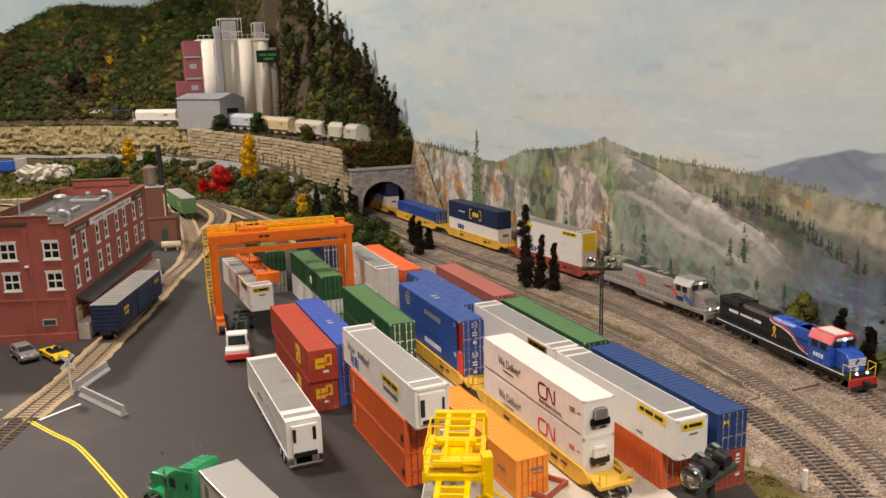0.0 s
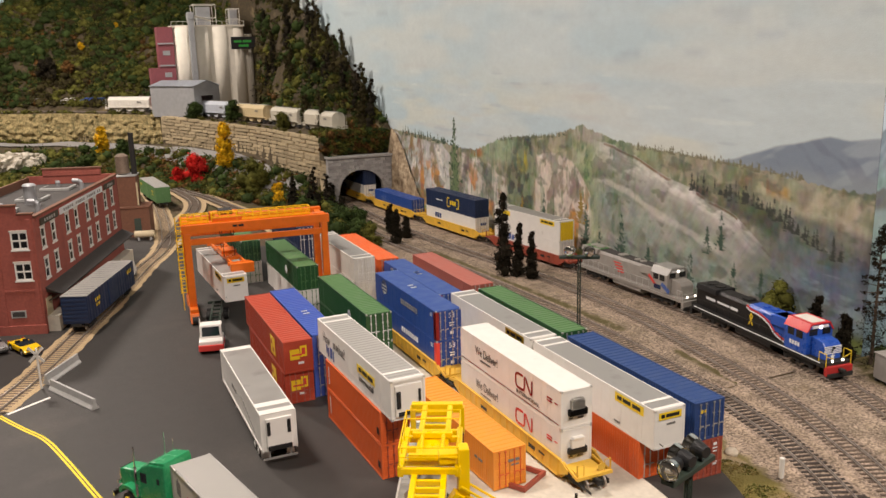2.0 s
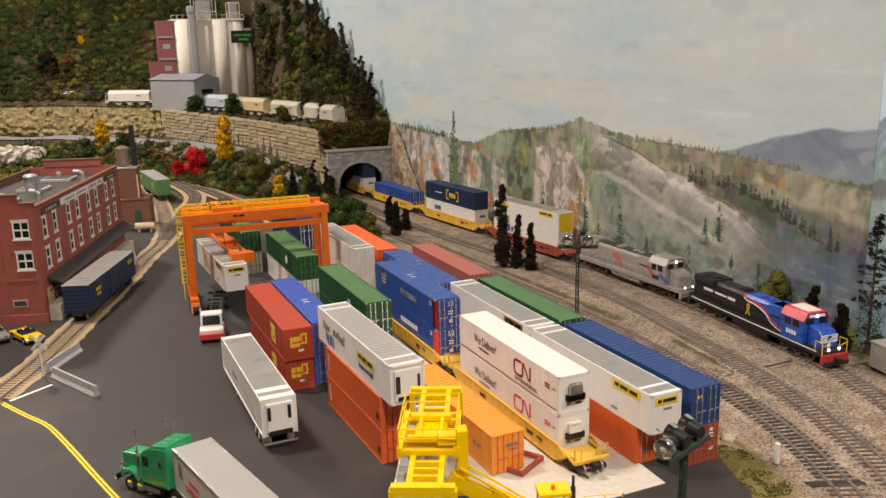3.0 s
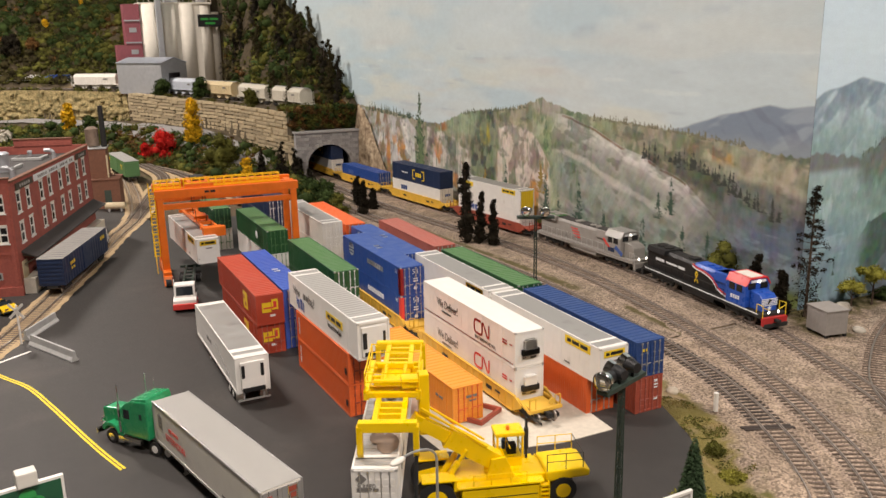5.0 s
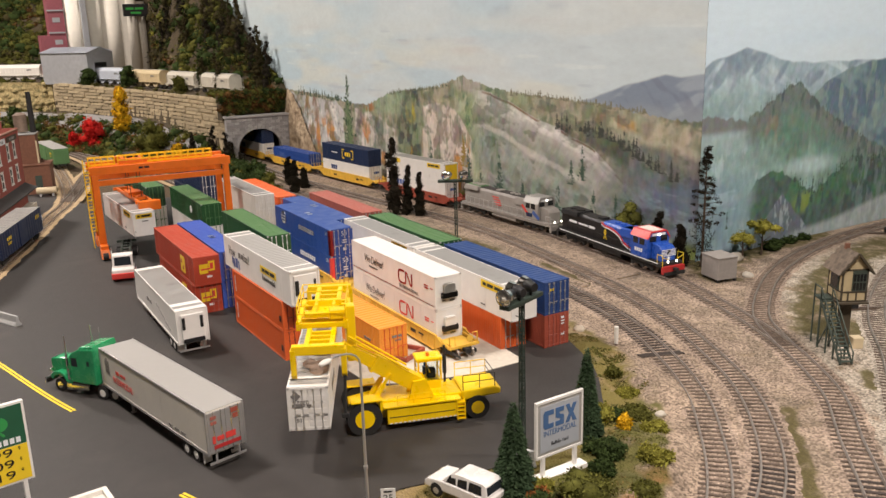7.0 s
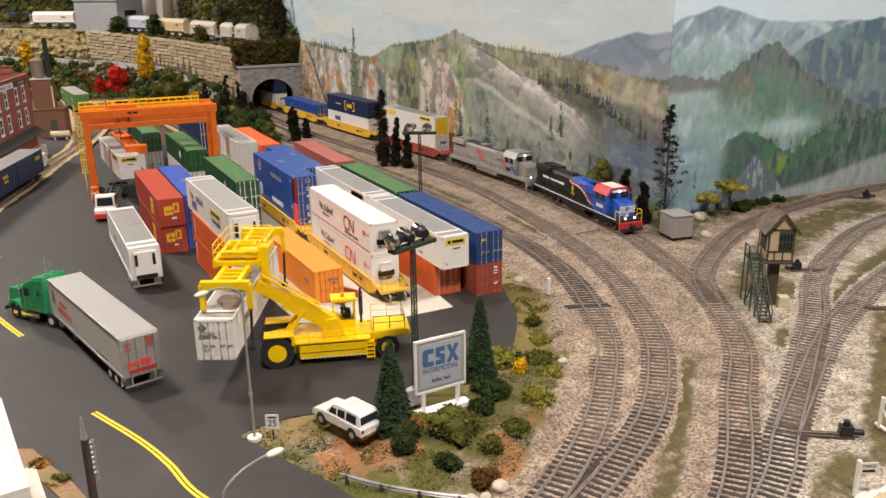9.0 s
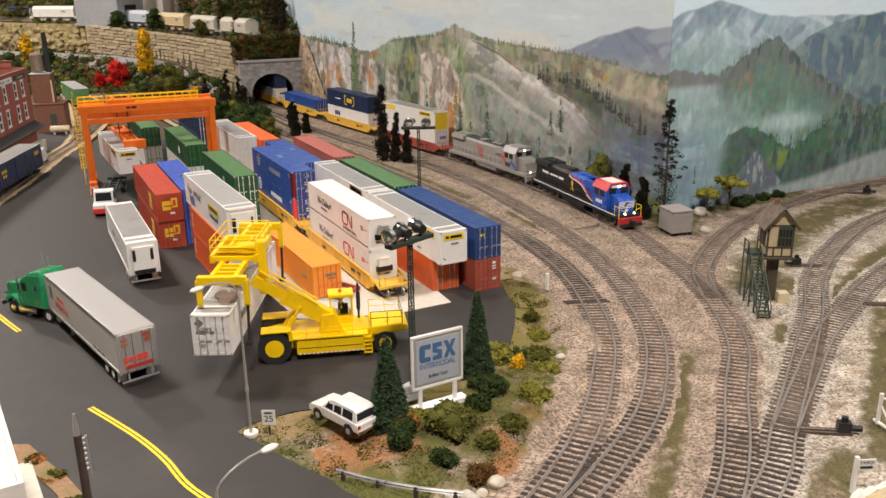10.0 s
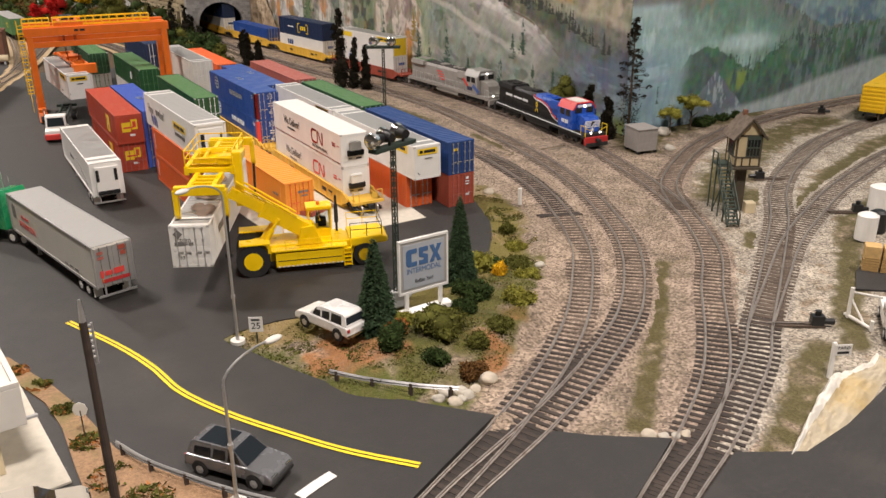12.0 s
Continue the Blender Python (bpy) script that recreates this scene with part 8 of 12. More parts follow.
c = container("white", "worn white container held by the reach stacker", roof="roof_silver", rods="silver", ribbed=True, m=CARGO, top_bands=True)
bars("lettering", "grey_text", c, on_end(-0.5, 1.7, -0.03), [(-0.15, 0, 0.7, 0.2), (0.55, 0, 0.3, 0.14)])
words("lettering", "Cargo", 0.38, "grey_text", c, on_end(-0.45, 1.95, -0.03), width=1.0)
words("number", "53", 0.25, "grey_text", c, on_end(-0.6, 0.7, -0.03))
bm = B()
box(bm, -0.22, -0.02, -0.22, 0.22, 0.02, 0.22)
part("mark", bm, "grey_text", c, m=P(-0.75, -0.03, 2.35, 0, 45, 0))
bars("lettering", "grey_text", c, pose((W2 + 0.014) * S, 4.0 * S, 1.6 * S, 90, 0, 90), [(-0.8, 0, 0.7, 0.5), (0.2, 0, 0.9, 0.5), (1.2, 0, 0.6, 0.5)])
bm = B()
for i in range(10):
    rg = random.Random(i)
    bmesh.ops.create_circle(bm, cap_ends=True, segments=9, radius=rg.uniform(0.25, 0.7), matrix=Matrix.Translation((rg.uniform(-0.6, 0.6), rg.uniform(2.5, 12), 2.92 + 0.002 * i)) @ Matrix.Diagonal((1, 1.9, 1, 1)))
define("rust", (0.22, 0.16, 0.12), 0.8, var=0.3, scale=120)
tagged(part("rust_patch", bm, "rust", c), kind="stuff")

# ---- lamp towers ----


def light_tower(label, m, H=11.6, spots=((-1.4, -85), (-0.4, 170), (0.9, 165))):
    """A slender lattice mast with reflector lamps on a cross bar."""
    t = thing("light_tower", label, "lamp post", "yard light towers", m)
    w0, w1 = 0.15, 0.11
    bm = B()
    for sx in (-1, 1):
        for sy in (-1, 1):
            bar(bm, (sx * w0, sy * w0, 0), (sx * w1, sy * w1, H), 0.07)
    n = 15
    for i in range(n):
        za, zb = H * i / n, H * (i + 1) / n
        wa, wb = w0 + (w1 - w0) * i / n, w0 + (w1 - w0) * (i + 1) / n
        for k in range(4):
            ca = [(-1, -1), (1, -1), (1, 1), (-1, 1)]
            a, b = ca[k], ca[(k + 1) % 4]
            if i % 2:
                a, b = b, a
            bar(bm, (a[0] * wa, a[1] * wa, za), (b[0] * wb, b[1] * wb, zb), 0.04)
            bar(bm, (a[0] * wb, a[1] * wb, zb), (b[0] * wb, b[1] * wb, zb), 0.04)
    part("mast", bm, "steel_green", t)
    part("base", box(B(), -0.7, -0.7, -0.3, 0.7, 0.7, 0.15, 0.05), "concrete_grey", t)
    head = part("lamp_bar", box(B(), -1.9, -0.35, H, 1.9, 0.35, H + 0.28, 0.06), "steel_green", t)
    for x, turn in spots:
        m2 = P(x, 0, H + 0.82, 0, 0, turn) @ Matrix.Scale(0.82, 4)
        bm = B()
        rod(bm, (0, 0.55, 0), (0, -0.25, 0), 0.34, 16, 0.52)
        box(bm, -0.06, 0.0, -0.9, 0.06, 0.2, -0.3)
        lamp = part("lamp_housing", bm, "black", head, m=m2)
        bm = B()
        rod(bm, (0, -0.25, 0), (0, -0.75, 0), 0.54, 20, 0.66, caps=False)
        bmesh.ops.create_uvsphere(bm, u_segments=16, v_segments=8, radius=0.63, matrix=Matrix.Translation((0, -0.70, 0)) @ Matrix.Diagonal((1, 0.35, 1, 1)))
        part("reflector", bm, "chrome", lamp, "shiny silver lamp reflector", smooth=True)
    return t


light_tower("dark green lattice mast with silver reflector lamps by the sign", pose(-0.0505, -0.208, 0.0, 0, 0, 20), H=10.3)
light_tower("dark green lattice mast with silver reflector lamps beside the track", pose(0.160, 0.218, -0.004, 0, 0, -30), H=10.7, spots=((-0.75, -25), (0.75, 15)))


def street_lamp(label, m, H=8.6, arm=2.3):
    t = thing("street_lamp", label, "lamp post", "street lamps", m)
    bm = B()
    rod(bm, (0, 0, 0), (0, 0, H - 1.0), 0.10, 10, 0.065)
    rod(bm, (0, 0, 2.9), (0, 0, 3.1), 0.13, 10)
    pts = [(arm * (1 - math.cos(a)) , 0, H - 1.0 + 1.1 * math.sin(a)) for a in [math.radians(v) for v in range(0, 91, 15)]]
    for a, b in zip(pts, pts[1:]):
        rod(bm, a, b, 0.055, 8)
    part("pole", bm, "silver", t)
    bm = B()
    bmesh.ops.create_uvsphere(bm, u_segments=14, v_segments=8, radius=0.5, matrix=Matrix.Translation((arm + 0.4, 0, H + 0.05)) @ Matrix.Diagonal((0.95, 0.42, 0.3, 1)))
    part("lamp_head", bm, "trailer_side", t, smooth=True)
    bm = B()
    rod(bm, (0, 0, -0.1), (0, 0, 0.12), 0.45, 14)
    part("foot", bm, "white_dull", t)
    return t


street_lamp("grey street lamp with curved arm on the verge", pose(-0.1805, -0.2165, 0.0005, 0, 0, 205), H=10.2)
street_lamp("grey street lamp with curved arm beside the road", pose(-0.2360, -0.3840, 0.0, 0, 0, 18), H=7.0)

pole = thing("utility_pole", "dark brown wooden pole with silver strip on top", "pole", m=pose(-0.2915, -0.3835, 0.0))
part("pole", rod(B(), (0, 0, 0), (0, 0, 10.2), 0.2, 12, 0.15), "wood_pole", pole)
bm = B()
for i in range(7):
    rod(bm, (0.1, 0, 10.0 - 0.22 * i), (0.32, 0.02, 10.0 - 0.22 * i), 0.06, 6)
part("insulator_strip", rod(bm, (0.28, 0, 8.4), (0.28, 0, 10.1), 0.05, 6), "silver", pole)
part("pole_cap", rod(B(), (0, 0, 10.2), (0, 0, 11.1), 0.12, 8, 0.05), "silver", pole)

# ---- the yard's sign ----
bs = thing("billboard_sign", "grey framed yard sign with blue lettering on white posts", "sign", m=pose(-0.0511, -0.2512, -0.0010, 0, 0, heading((-0.062, -0.246), (-0.0235, -0.2445)) + 90) @ Matrix.Diagonal((1, 1, 1.22, 1)))
part("panel", box(B(), -1.75, -0.06, 1.75, 1.75, 0.06, 4.55, 0.02), "roof_silver", bs)
part("face", box(B(), -1.5, -0.08, 1.95, 1.5, -0.055, 4.35), "sign_face", bs)
bm = B()
for a in ((-1.82, -0.1, 1.66, 1.82, 0.1, 1.8), (-1.82, -0.1, 4.5, 1.82, 0.1, 4.64), (-1.82, -0.1, 1.7, -1.68, 0.1, 4.6), (1.68, -0.1, 1.7, 1.82, 0.1, 4.6)):
    box(bm, *a, 0.02)
part("frame", bm, "white", bs)
for x in (-1.25, 1.25):
    part("post", box(B(), x - 0.12, -0.1, 0.65, x + 0.12, 0.1, 1.7, 0.02), "white", bs)
part("base", box(B(), -2.0, -0.4, 0.30, 2.0, 0.4, 0.68, 0.03), "white", bs)
bm = B()
for pts in ([(-1.15, 4.1), (-0.5, 4.1), (-0.5, 3.85), (-0.9, 3.85), (-0.9, 3.4), (-0.5, 3.4), (-0.5, 3.15), (-1.15, 3.15), (-1.28, 3.3), (-1.28, 3.95)],
            [(-0.35, 4.1), (0.3, 4.1), (0.3, 3.85), (-0.05, 3.85), (-0.05, 3.75), (0.3, 3.65), (0.3, 3.15), (-0.35, 3.15), (-0.35, 3.4), (0.0, 3.4), (0.0, 3.5), (-0.35, 3.6)],
            [(0.42, 4.1), (0.72, 4.1), (0.86, 3.8), (1.0, 4.1), (1.3, 4.1), (1.02, 3.62), (1.3, 3.15), (1.0, 3.15), (0.86, 3.45), (0.72, 3.15), (0.42, 3.15), (0.7, 3.62)]):
    prism(bm, pts, -0.1, -0.08, "y")
bmesh.ops.triangulate(bm, faces=bm.faces[:])
part("mark", bm, "sign_blue", bs, "blue bold mark")
words("lettering", "INTERMODAL", 0.30, "sign_blue", bs, P(0, -0.09, 2.9, 90), width=2.5)
words("lettering", "Buffalo Yard", 0.2, "black", bs, P(0, -0.09, 2.3, 90), width=1.3)

# ---- verge ----


def bush(label, x, y, z, w, h, material, seed, leaf=0.0012, per=260, n=9):
    b = thing("bush", label, "bush", "bushes on the mound", pose(x, y, z))
    rg = random.Random(seed)
    bl = [(rg.uniform(-1, 1) * w * 0.28, rg.uniform(-1, 1) * w * 0.28, h * rg.uniform(0.25, 0.62), w * rg.uniform(0.2, 0.30), h / w * 1.1) for i in range(n)]
    leaves("leaves", bl, leaf, per, material, b, seed, core=0.85)
    return b


toy_fir("dense dark green toy fir beside the yard sign", -0.0915, -0.2545, 0.003, 0.069, 0.0150, 1, "firs by the sign")
toy_fir("tall dense dark green toy fir behind the yard sign", -0.0008, -0.2205, 0.003, 0.074, 0.0128, 2, "firs by the sign")
for i, (x, y, w, h, m_, lab) in enumerate([
        (0.0335, -0.1945, 0.028, 0.022, "leaf_light", "rounded light green bush beside the fir"), (-0.0905, -0.2915, 0.026, 0.018, "leaf_dark", "dark green bush on the mound"),
        (-0.0535, -0.2925, 0.044, 0.022, "leaf_olive", "wide olive bush under the yard sign"), (-0.0405, -0.3165, 0.018, 0.013, "leaf_olive", "low olive bush near the rocks"),
        (-0.0735, -0.3225, 0.018, 0.012, "leaf_dark", "low dark green bush near the rocks"), (-0.0025, -0.2525, 0.028, 0.016, "leaf_dark", "low dark bush beside the sign"),
        (0.0555, -0.1995, 0.017, 0.013, "leaf_dark", "small dark bush on the mound"), (-0.0795, -0.2755, 0.015, 0.010, "leaf_orange", "small rusty orange bush on the mound"),
        (-0.0725, -0.2645, 0.018, 0.011, "leaf_light", "small yellow-green bush by the fir"), (-0.0575, -0.3365, 0.022, 0.012, "leaf_rust", "twiggy brown bush near the rocks"),
        (0.0405, -0.2270, 0.0135, 0.012, "leaf_yellow", "small bright yellow bush"), (0.0235, -0.2755, 0.026, 0.010, "leaf_light", "low spreading yellow-green bush"),
        (-0.0125, -0.303, 0.022, 0.010, "leaf_olive", "low olive bush at the ballast's edge"), (0.057, -0.2415, 0.020, 0.009, "leaf_light", "low spreading yellow-green bush"),
        (0.078, -0.1965, 0.022, 0.009, "leaf_olive", "low olive bush at the ballast's edge"), (-0.021, -0.2695, 0.022, 0.013, "leaf_dark", "dark bush behind the sign's base"),
        (0.098, -0.168, 0.018, 0.008, "leaf_light", "low spreading yellow-green bush"), (0.112, -0.135, 0.016, 0.008, "leaf_olive", "low olive bush at the ballast's edge"), (0.066, -0.218, 0.016, 0.008, "leaf_olive", "low olive bush at the ballast's edge")]):
    zg = float(ground_height(np.array([[x]]), np.array([[y]]))[0, 0])
    bush(lab, x - 0.005, y + 0.0025, zg - 0.002, w, h, m_, 70 + i)


def boulder(label, x, y, z, r, material, seed, flat=0.7):
    rg = random.Random(seed)
    bm = B()
    bmesh.ops.create_icosphere(bm, subdivisions=3, radius=r)
    off = Vector((rg.uniform(0, 9), rg.uniform(0, 9), seed))
    for v in bm.verts:
        n = noise.noise(v.co / r * 0.9 + off) * 0.3 + noise.noise(v.co / r * 2.5 + off) * 0.08
        v.co *= 1 + n
        v.co.z *= flat
    ob = part("boulder", bm, material, scale=1, m=pose(x, y, z + r * flat * 0.6, 0, 0, rg.uniform(0, 360)), smooth=True)
    return tagged(ob, label, "rock", "boulders")


for i, (x, y, r, m_) in enumerate([(-0.0575, -0.3455, 0.0075, "rock"), (-0.0885, -0.3445, 0.0058, "rock_white"), (-0.080, -0.3485, 0.0055, "rock_white"), (-0.0975, -0.3505, 0.0052, "rock_white"), (-0.0915, -0.3600, 0.0055, "rock"), (-0.078, -0.3540, 0.005, "rock_white"), (-0.070, -0.3500, 0.0045, "rock"), (-0.084, -0.3560, 0.0042, "rock_white"),
                                   (0.083, -0.215, 0.005, "rock_white"), (-0.012, -0.4445, 0.0055, "rock"), (-0.006, -0.4505, 0.004, "rock_white"), (0.0, -0.4535, 0.0035, "rock_white"), (0.006, -0.455, 0.004, "rock"), (0.159, -0.022, 0.007, "rock"), (0.50, 0.065, 0.012, "rock_white"), (0.452, 0.005, 0.008, "rock_white")]):
    boulder("smooth pale boulder at the ballast's edge", x, y, float(ground_height(np.array([[x]]), np.array([[y]]))[0, 0]) - 0.001, r * 0.84, m_, i + 3)
define("leaf_grass", (0.105, 0.108, 0.026), 0.95, var=0.3, scale=300, island=True, spec=0.1)
define("leaf_straw", (0.22, 0.165, 0.06), 0.95, var=0.3, scale=300, island=True, spec=0.1)


def tufts(name, label, material, n, spots, seed, size=0.0016, spread=0.0):
    """Ground foam and short grass scattered round spots (x, y, radius)."""
    rg = np.random.RandomState(seed)
    V = []
    for i in range(n):
        x, y, r = spots[rg.randint(len(spots))]
        a, q = rg.rand() * 6.283, r * math.sqrt(rg.rand())
        V.append((x + math.cos(a) * q, y + math.sin(a) * q))
    V = np.array(V)
    V = V[vnoise(V[:, :1] * 70, V[:, 1:] * 70, seed + 3)[:, 0] > 0.47]
    V = V[near_line(V[:, 0], V[:, 1], LEAD_EDGE, 0.034) <= 0]
    n = len(V)
    z = ground_height(V[:, :1], V[:, 1:])[:, 0]
    c = np.column_stack([V, z])
    k = size * (0.5 + rg.rand(n, 1))
    up = np.column_stack([rg.randn(n, 2) * 0.7, 0.4 + rg.rand(n)]) * k
    sd = np.column_stack([rg.randn(n, 2), np.zeros(n)]) * k * 0.55
    t = np.stack([c - sd, c + sd, c + up], 1).reshape(-1, 3)
    ob = new(name, mesh_from(name, t, np.arange(n * 3).reshape(-1, 3), material))
    return tagged(ob, label, "grass", kind="stuff")


MOUND = [(-0.16, -0.225, 0.03), (-0.14, -0.265, 0.03), (-0.12, -0.295, 0.03), (-0.10, -0.32, 0.025), (-0.02, -0.27, 0.06), (0.03, -0.235, 0.04), (0.06, -0.20, 0.03), (0.10, -0.15, 0.024), (0.125, -0.10, 0.02), (0.14, -0.05, 0.016), (-0.03, -0.31, 0.03)]
tufts("turf", "green and brown ground foam on the mound", "leaf_grass", 16000, MOUND, 5, 0.0009)
tufts("turf", "straw coloured ground foam on the mound", "leaf_straw", 3500, MOUND[5:] + [(0.15, 0.0, 0.012), (0.16, 0.06, 0.012)], 6, 0.0010)
# ---- the train on the main track ----


def on_line(line, s, z=0.0):
    """Place and heading at a distance s along a line."""
    for a, b in zip(line, line[1:]):
        d = (b - a).length
        if s <= d:
            p = a + (b - a) * (s / d)
            return p, heading(a, b)
        s -= d
    return line[-1], heading(line[-2], line[-1])


def ride(line, s, length):
    """The pose of a rail car whose near end is at s; it sits on its two trucks."""
    a, _ = on_line(line, s + 0.1 * length)
    b, _ = on_line(line, s + 0.9 * length)
    h = heading(a, b)
    d = (b - a).normalized()
    e = a - d * (0.1 * length)
    return pose(e.x, e.y, RAIL_Z, 0, 0, h)


def six_axle(t, y):
    bm = B()
    for sx in (-1, 1):
        box(bm, sx * 1.05 - 0.1, y - 2.1, 0.45, sx * 1.05 + 0.1, y + 2.1, 0.95, 0.06)
        for k in (-1.7, 0, 1.7):
            box(bm, sx * 1.05 - 0.16, y + k - 0.25, 0.3, sx * 1.05 + 0.16, y + k + 0.25, 0.75, 0.05)
    box(bm, -1.0, y - 0.3, 0.5, 1.0, y + 0.3, 0.9)
    fr = part("truck_frame", bm, "black_matt", t)
    for k in (-1.7, 0, 1.7):
        bm = B()
        for sx in (-1, 1):
            rod(bm, (sx * 0.72 - 0.07, y + k, 0.52), (sx * 0.72 + 0.07, y + k, 0.52), 0.52, 18)
        rod(bm, (-0.7, y + k, 0.52), (0.7, y + k, 0.52), 0.09, 8)
        part("wheelset", bm, "rail", fr)


def locomotive(label, m, lead=True):
    """A six-axle diesel, nose at y = 0."""
    t = thing("locomotive", label, "locomotive", "locomotives of the train", m)
    L = 21.6
    body, low = ("black", "black_matt") if lead else ("loco_grey", "loco_grey")
    front = "loco_blue" if lead else "loco_grey"
    bm = B()
    box(bm, -1.5, 0.7, 1.05, 1.5, L - 0.7, 1.5, 0.04)
    part("walkway_deck", bm, low, t)
    part("side_sill_stripe", box(B(), -1.52, 1.2, 1.38, 1.52, L - 1.2, 1.48), "pale_logo" if lead else "silver", t)
    bm = B()
    box(bm, -1.45, 0.35, 0.35, 1.45, 0.75, 1.2, 0.05)
    part("pilot", bm, "dark_red" if lead else "loco_grey", t)
    part("snow_plow", box(B(), -1.4, 0.2, 0.2, 1.4, 0.5, 0.6, 0.05), "black_matt", t)
    part("coupler", box(B(), -0.2, -0.25, 0.75, 0.2, 0.5, 1.05, 0.06), "black_matt", t)
    part("rear_pilot", box(B(), -1.45, L - 0.75, 0.35, 1.45, L - 0.35, 1.2, 0.05), "black_matt" if lead else "loco_grey", t)
    part("fuel_tank", prism(B(), [(-1.3, 1.05), (-1.35, 0.6), (-0.9, 0.25), (0.9, 0.25), (1.35, 0.6), (1.3, 1.05)], 8.0, 13.4, "y", 0.04), body, t)
    # nose
    bm = B()
    prism(bm, [(1.35, 1.5), (1.35, 2.75), (1.75, 3.15), (3.1, 3.35), (3.1, 1.5)], -0.95, 0.95, "x", 0.12)
    nose = part("nose", bm, front if lead else "loco_grey", t)
    if lead:
        for i in range(5):
            part("nose_stripe", box(B(), -0.97, 1.31, 2.08 + 0.16 * i, 0.97, 1.345, 2.16 + 0.16 * i), "pale_logo", nose)
        bars("mark", "black", nose, P(0.0, 1.29, 2.45, 90), [(-0.05, 0.12, 0.12, 0.4), (0.1, 0.15, 0.22, 0.2), (-0.15, -0.1, 0.12, 0.3)])
        part("star", prism(B(), [(0.3 * (1 if k % 2 == 0 else 0.42) * math.sin(k * math.pi / 5), 1.8 + 0.3 * (1 if k % 2 == 0 else 0.42) * math.cos(k * math.pi / 5)) for k in range(10)], 1.31, 1.345, "y"), "pale_logo", nose)
    for x in (-0.45, 0.45):
        part("headlight", rod(B(), (x * 1.3, 0.72, 1.62), (x * 1.3, 0.66, 1.62), 0.13, 12), "headlight", t)
    # cab
    bm = B()
    prism(bm, [(-1.5, 1.5), (1.5, 1.5), (1.5, 3.75), (1.05, 4.45), (-1.05, 4.45), (-1.5, 3.75)], 3.1, 6.0, "y", 0.06)
    cab = part("cab", bm, front if lead else "loco_grey", t)
    bm = B()
    prism(bm, [(-1.56, 3.72), (-1.08, 4.5), (1.08, 4.5), (1.56, 3.72), (1.42, 3.72), (1.0, 4.38), (-1.0, 4.38), (-1.42, 3.72)], 3.0, 6.05, "y", 0.0)
    bmesh.ops.triangulate(bm, faces=bm.faces[:])
    part("cab_roof", bm, "loco_red" if lead else "roof_silver", cab, "red painted cab roof edge" if lead else "")
    part("roof_panel", box(B(), -0.75, 3.3, 4.44, 0.75, 5.7, 4.56, 0.03), "white_dull" if lead else "silver", cab)
    for x0, x1 in ((-1.2, -0.3), (0.3, 1.2)):
        part("windscreen", box(B(), x0, 3.06, 3.35, x1, 3.12, 3.95, 0.02), "window_dark", cab)
    for sx in (-1, 1):
        for y0 in (3.6, 4.7):
            part("side_window", box(B(), sx * 1.5 - 0.03, y0, 2.95, sx * 1.5 + 0.03, y0 + 0.85, 3.65, 0.02), "window_dark", cab)
    part("number_board", box(B(), -0.9, 3.0, 4.0, 0.9, 3.1, 4.25, 0.02), "pale_logo", cab)
    part("headlight", rod(B(), (0, 3.0, 4.12), (0, 2.95, 4.12), 0.16, 12), "headlight", cab)
    if lead:
        bars("number", "pale_logo", cab, pose(-1.53 * S, 4.6 * S, 2.3 * S, 90, 0, -90), [(-0.5, 0, 0.25, 0.4), (-0.15, 0, 0.25, 0.4), (0.2, 0, 0.25, 0.4), (0.55, 0, 0.25, 0.4)])
    # long hood
    bm = B()
    prism(bm, [(-0.95, 1.5), (0.95, 1.5), (0.95, 3.6), (0.72, 3.95), (-0.72, 3.95), (-0.95, 3.6)], 6.0, 12.0, "y", 0.05)
    hood = part("hood_front", bm, front, t)
    bm = B()
    prism(bm, [(-0.95, 1.5), (0.95, 1.5), (0.95, 3.6), (0.72, 3.95), (-0.72, 3.95), (-0.95, 3.6)], 12.0, L - 0.9, "y", 0.05)
    hood2 = part("hood_rear", bm, body, t)
    if lead:
        bm = B()
        pts = [(6.2, 1.75), (7.2, 1.95), (8.0, 2.25), (8.7, 2.9), (9.6, 3.25), (10.6, 3.45), (11.6, 3.5), (12.2, 3.75)]
        for (y0, z0), (y1, z1) in zip(pts, pts[1:]):
            bar(bm, (-0.965, y0, z0), (-0.965, y1, z1), 0.03, 0.2)
        part("ribbon", bm, "red_logo", hood, "red curved ribbon stripe")
        bm = B()
        for (y0, z0), (y1, z1) in zip(pts, pts[1:]):
            bar(bm, (-0.968, y0 + 0.1, z0 - 0.2), (-0.968, y1 + 0.1, z1 - 0.2), 0.03, 0.14)
        part("ribbon", bm, "pale_logo", hood, "white curved ribbon stripe")
        bm = B()
        prism(bm, [(6.1, 1.5), (12.0, 1.5), (12.0, 3.4), (10.6, 3.25), (9.6, 3.05), (8.7, 2.7), (8.0, 2.05), (7.2, 1.75)], -0.962, -0.94, "x")
        bmesh.ops.triangulate(bm, faces=bm.faces[:])
        part("black_field", bm, "black", hood, "black lower hood paint")
        bars("lettering", "pale_logo", hood2, pose(-0.97 * S, 16.2 * S, 2.75 * S, 90, 0, -90), [(-2.0, 0, 1.6, 0.3), (0.2, 0, 2.0, 0.22), (2.0, 0, 1.2, 0.3)])
        bm = B()
        for a, b in (((11.2, 1.85), (11.7, 2.75)), ((11.8, 1.85), (11.3, 2.75)), ((11.3, 2.75), (11.5, 3.05)), ((11.7, 2.75), (11.5, 3.05))):
            bar(bm, (-0.975, a[0], a[1]), (-0.975, b[0], b[1]), 0.03, 0.13)
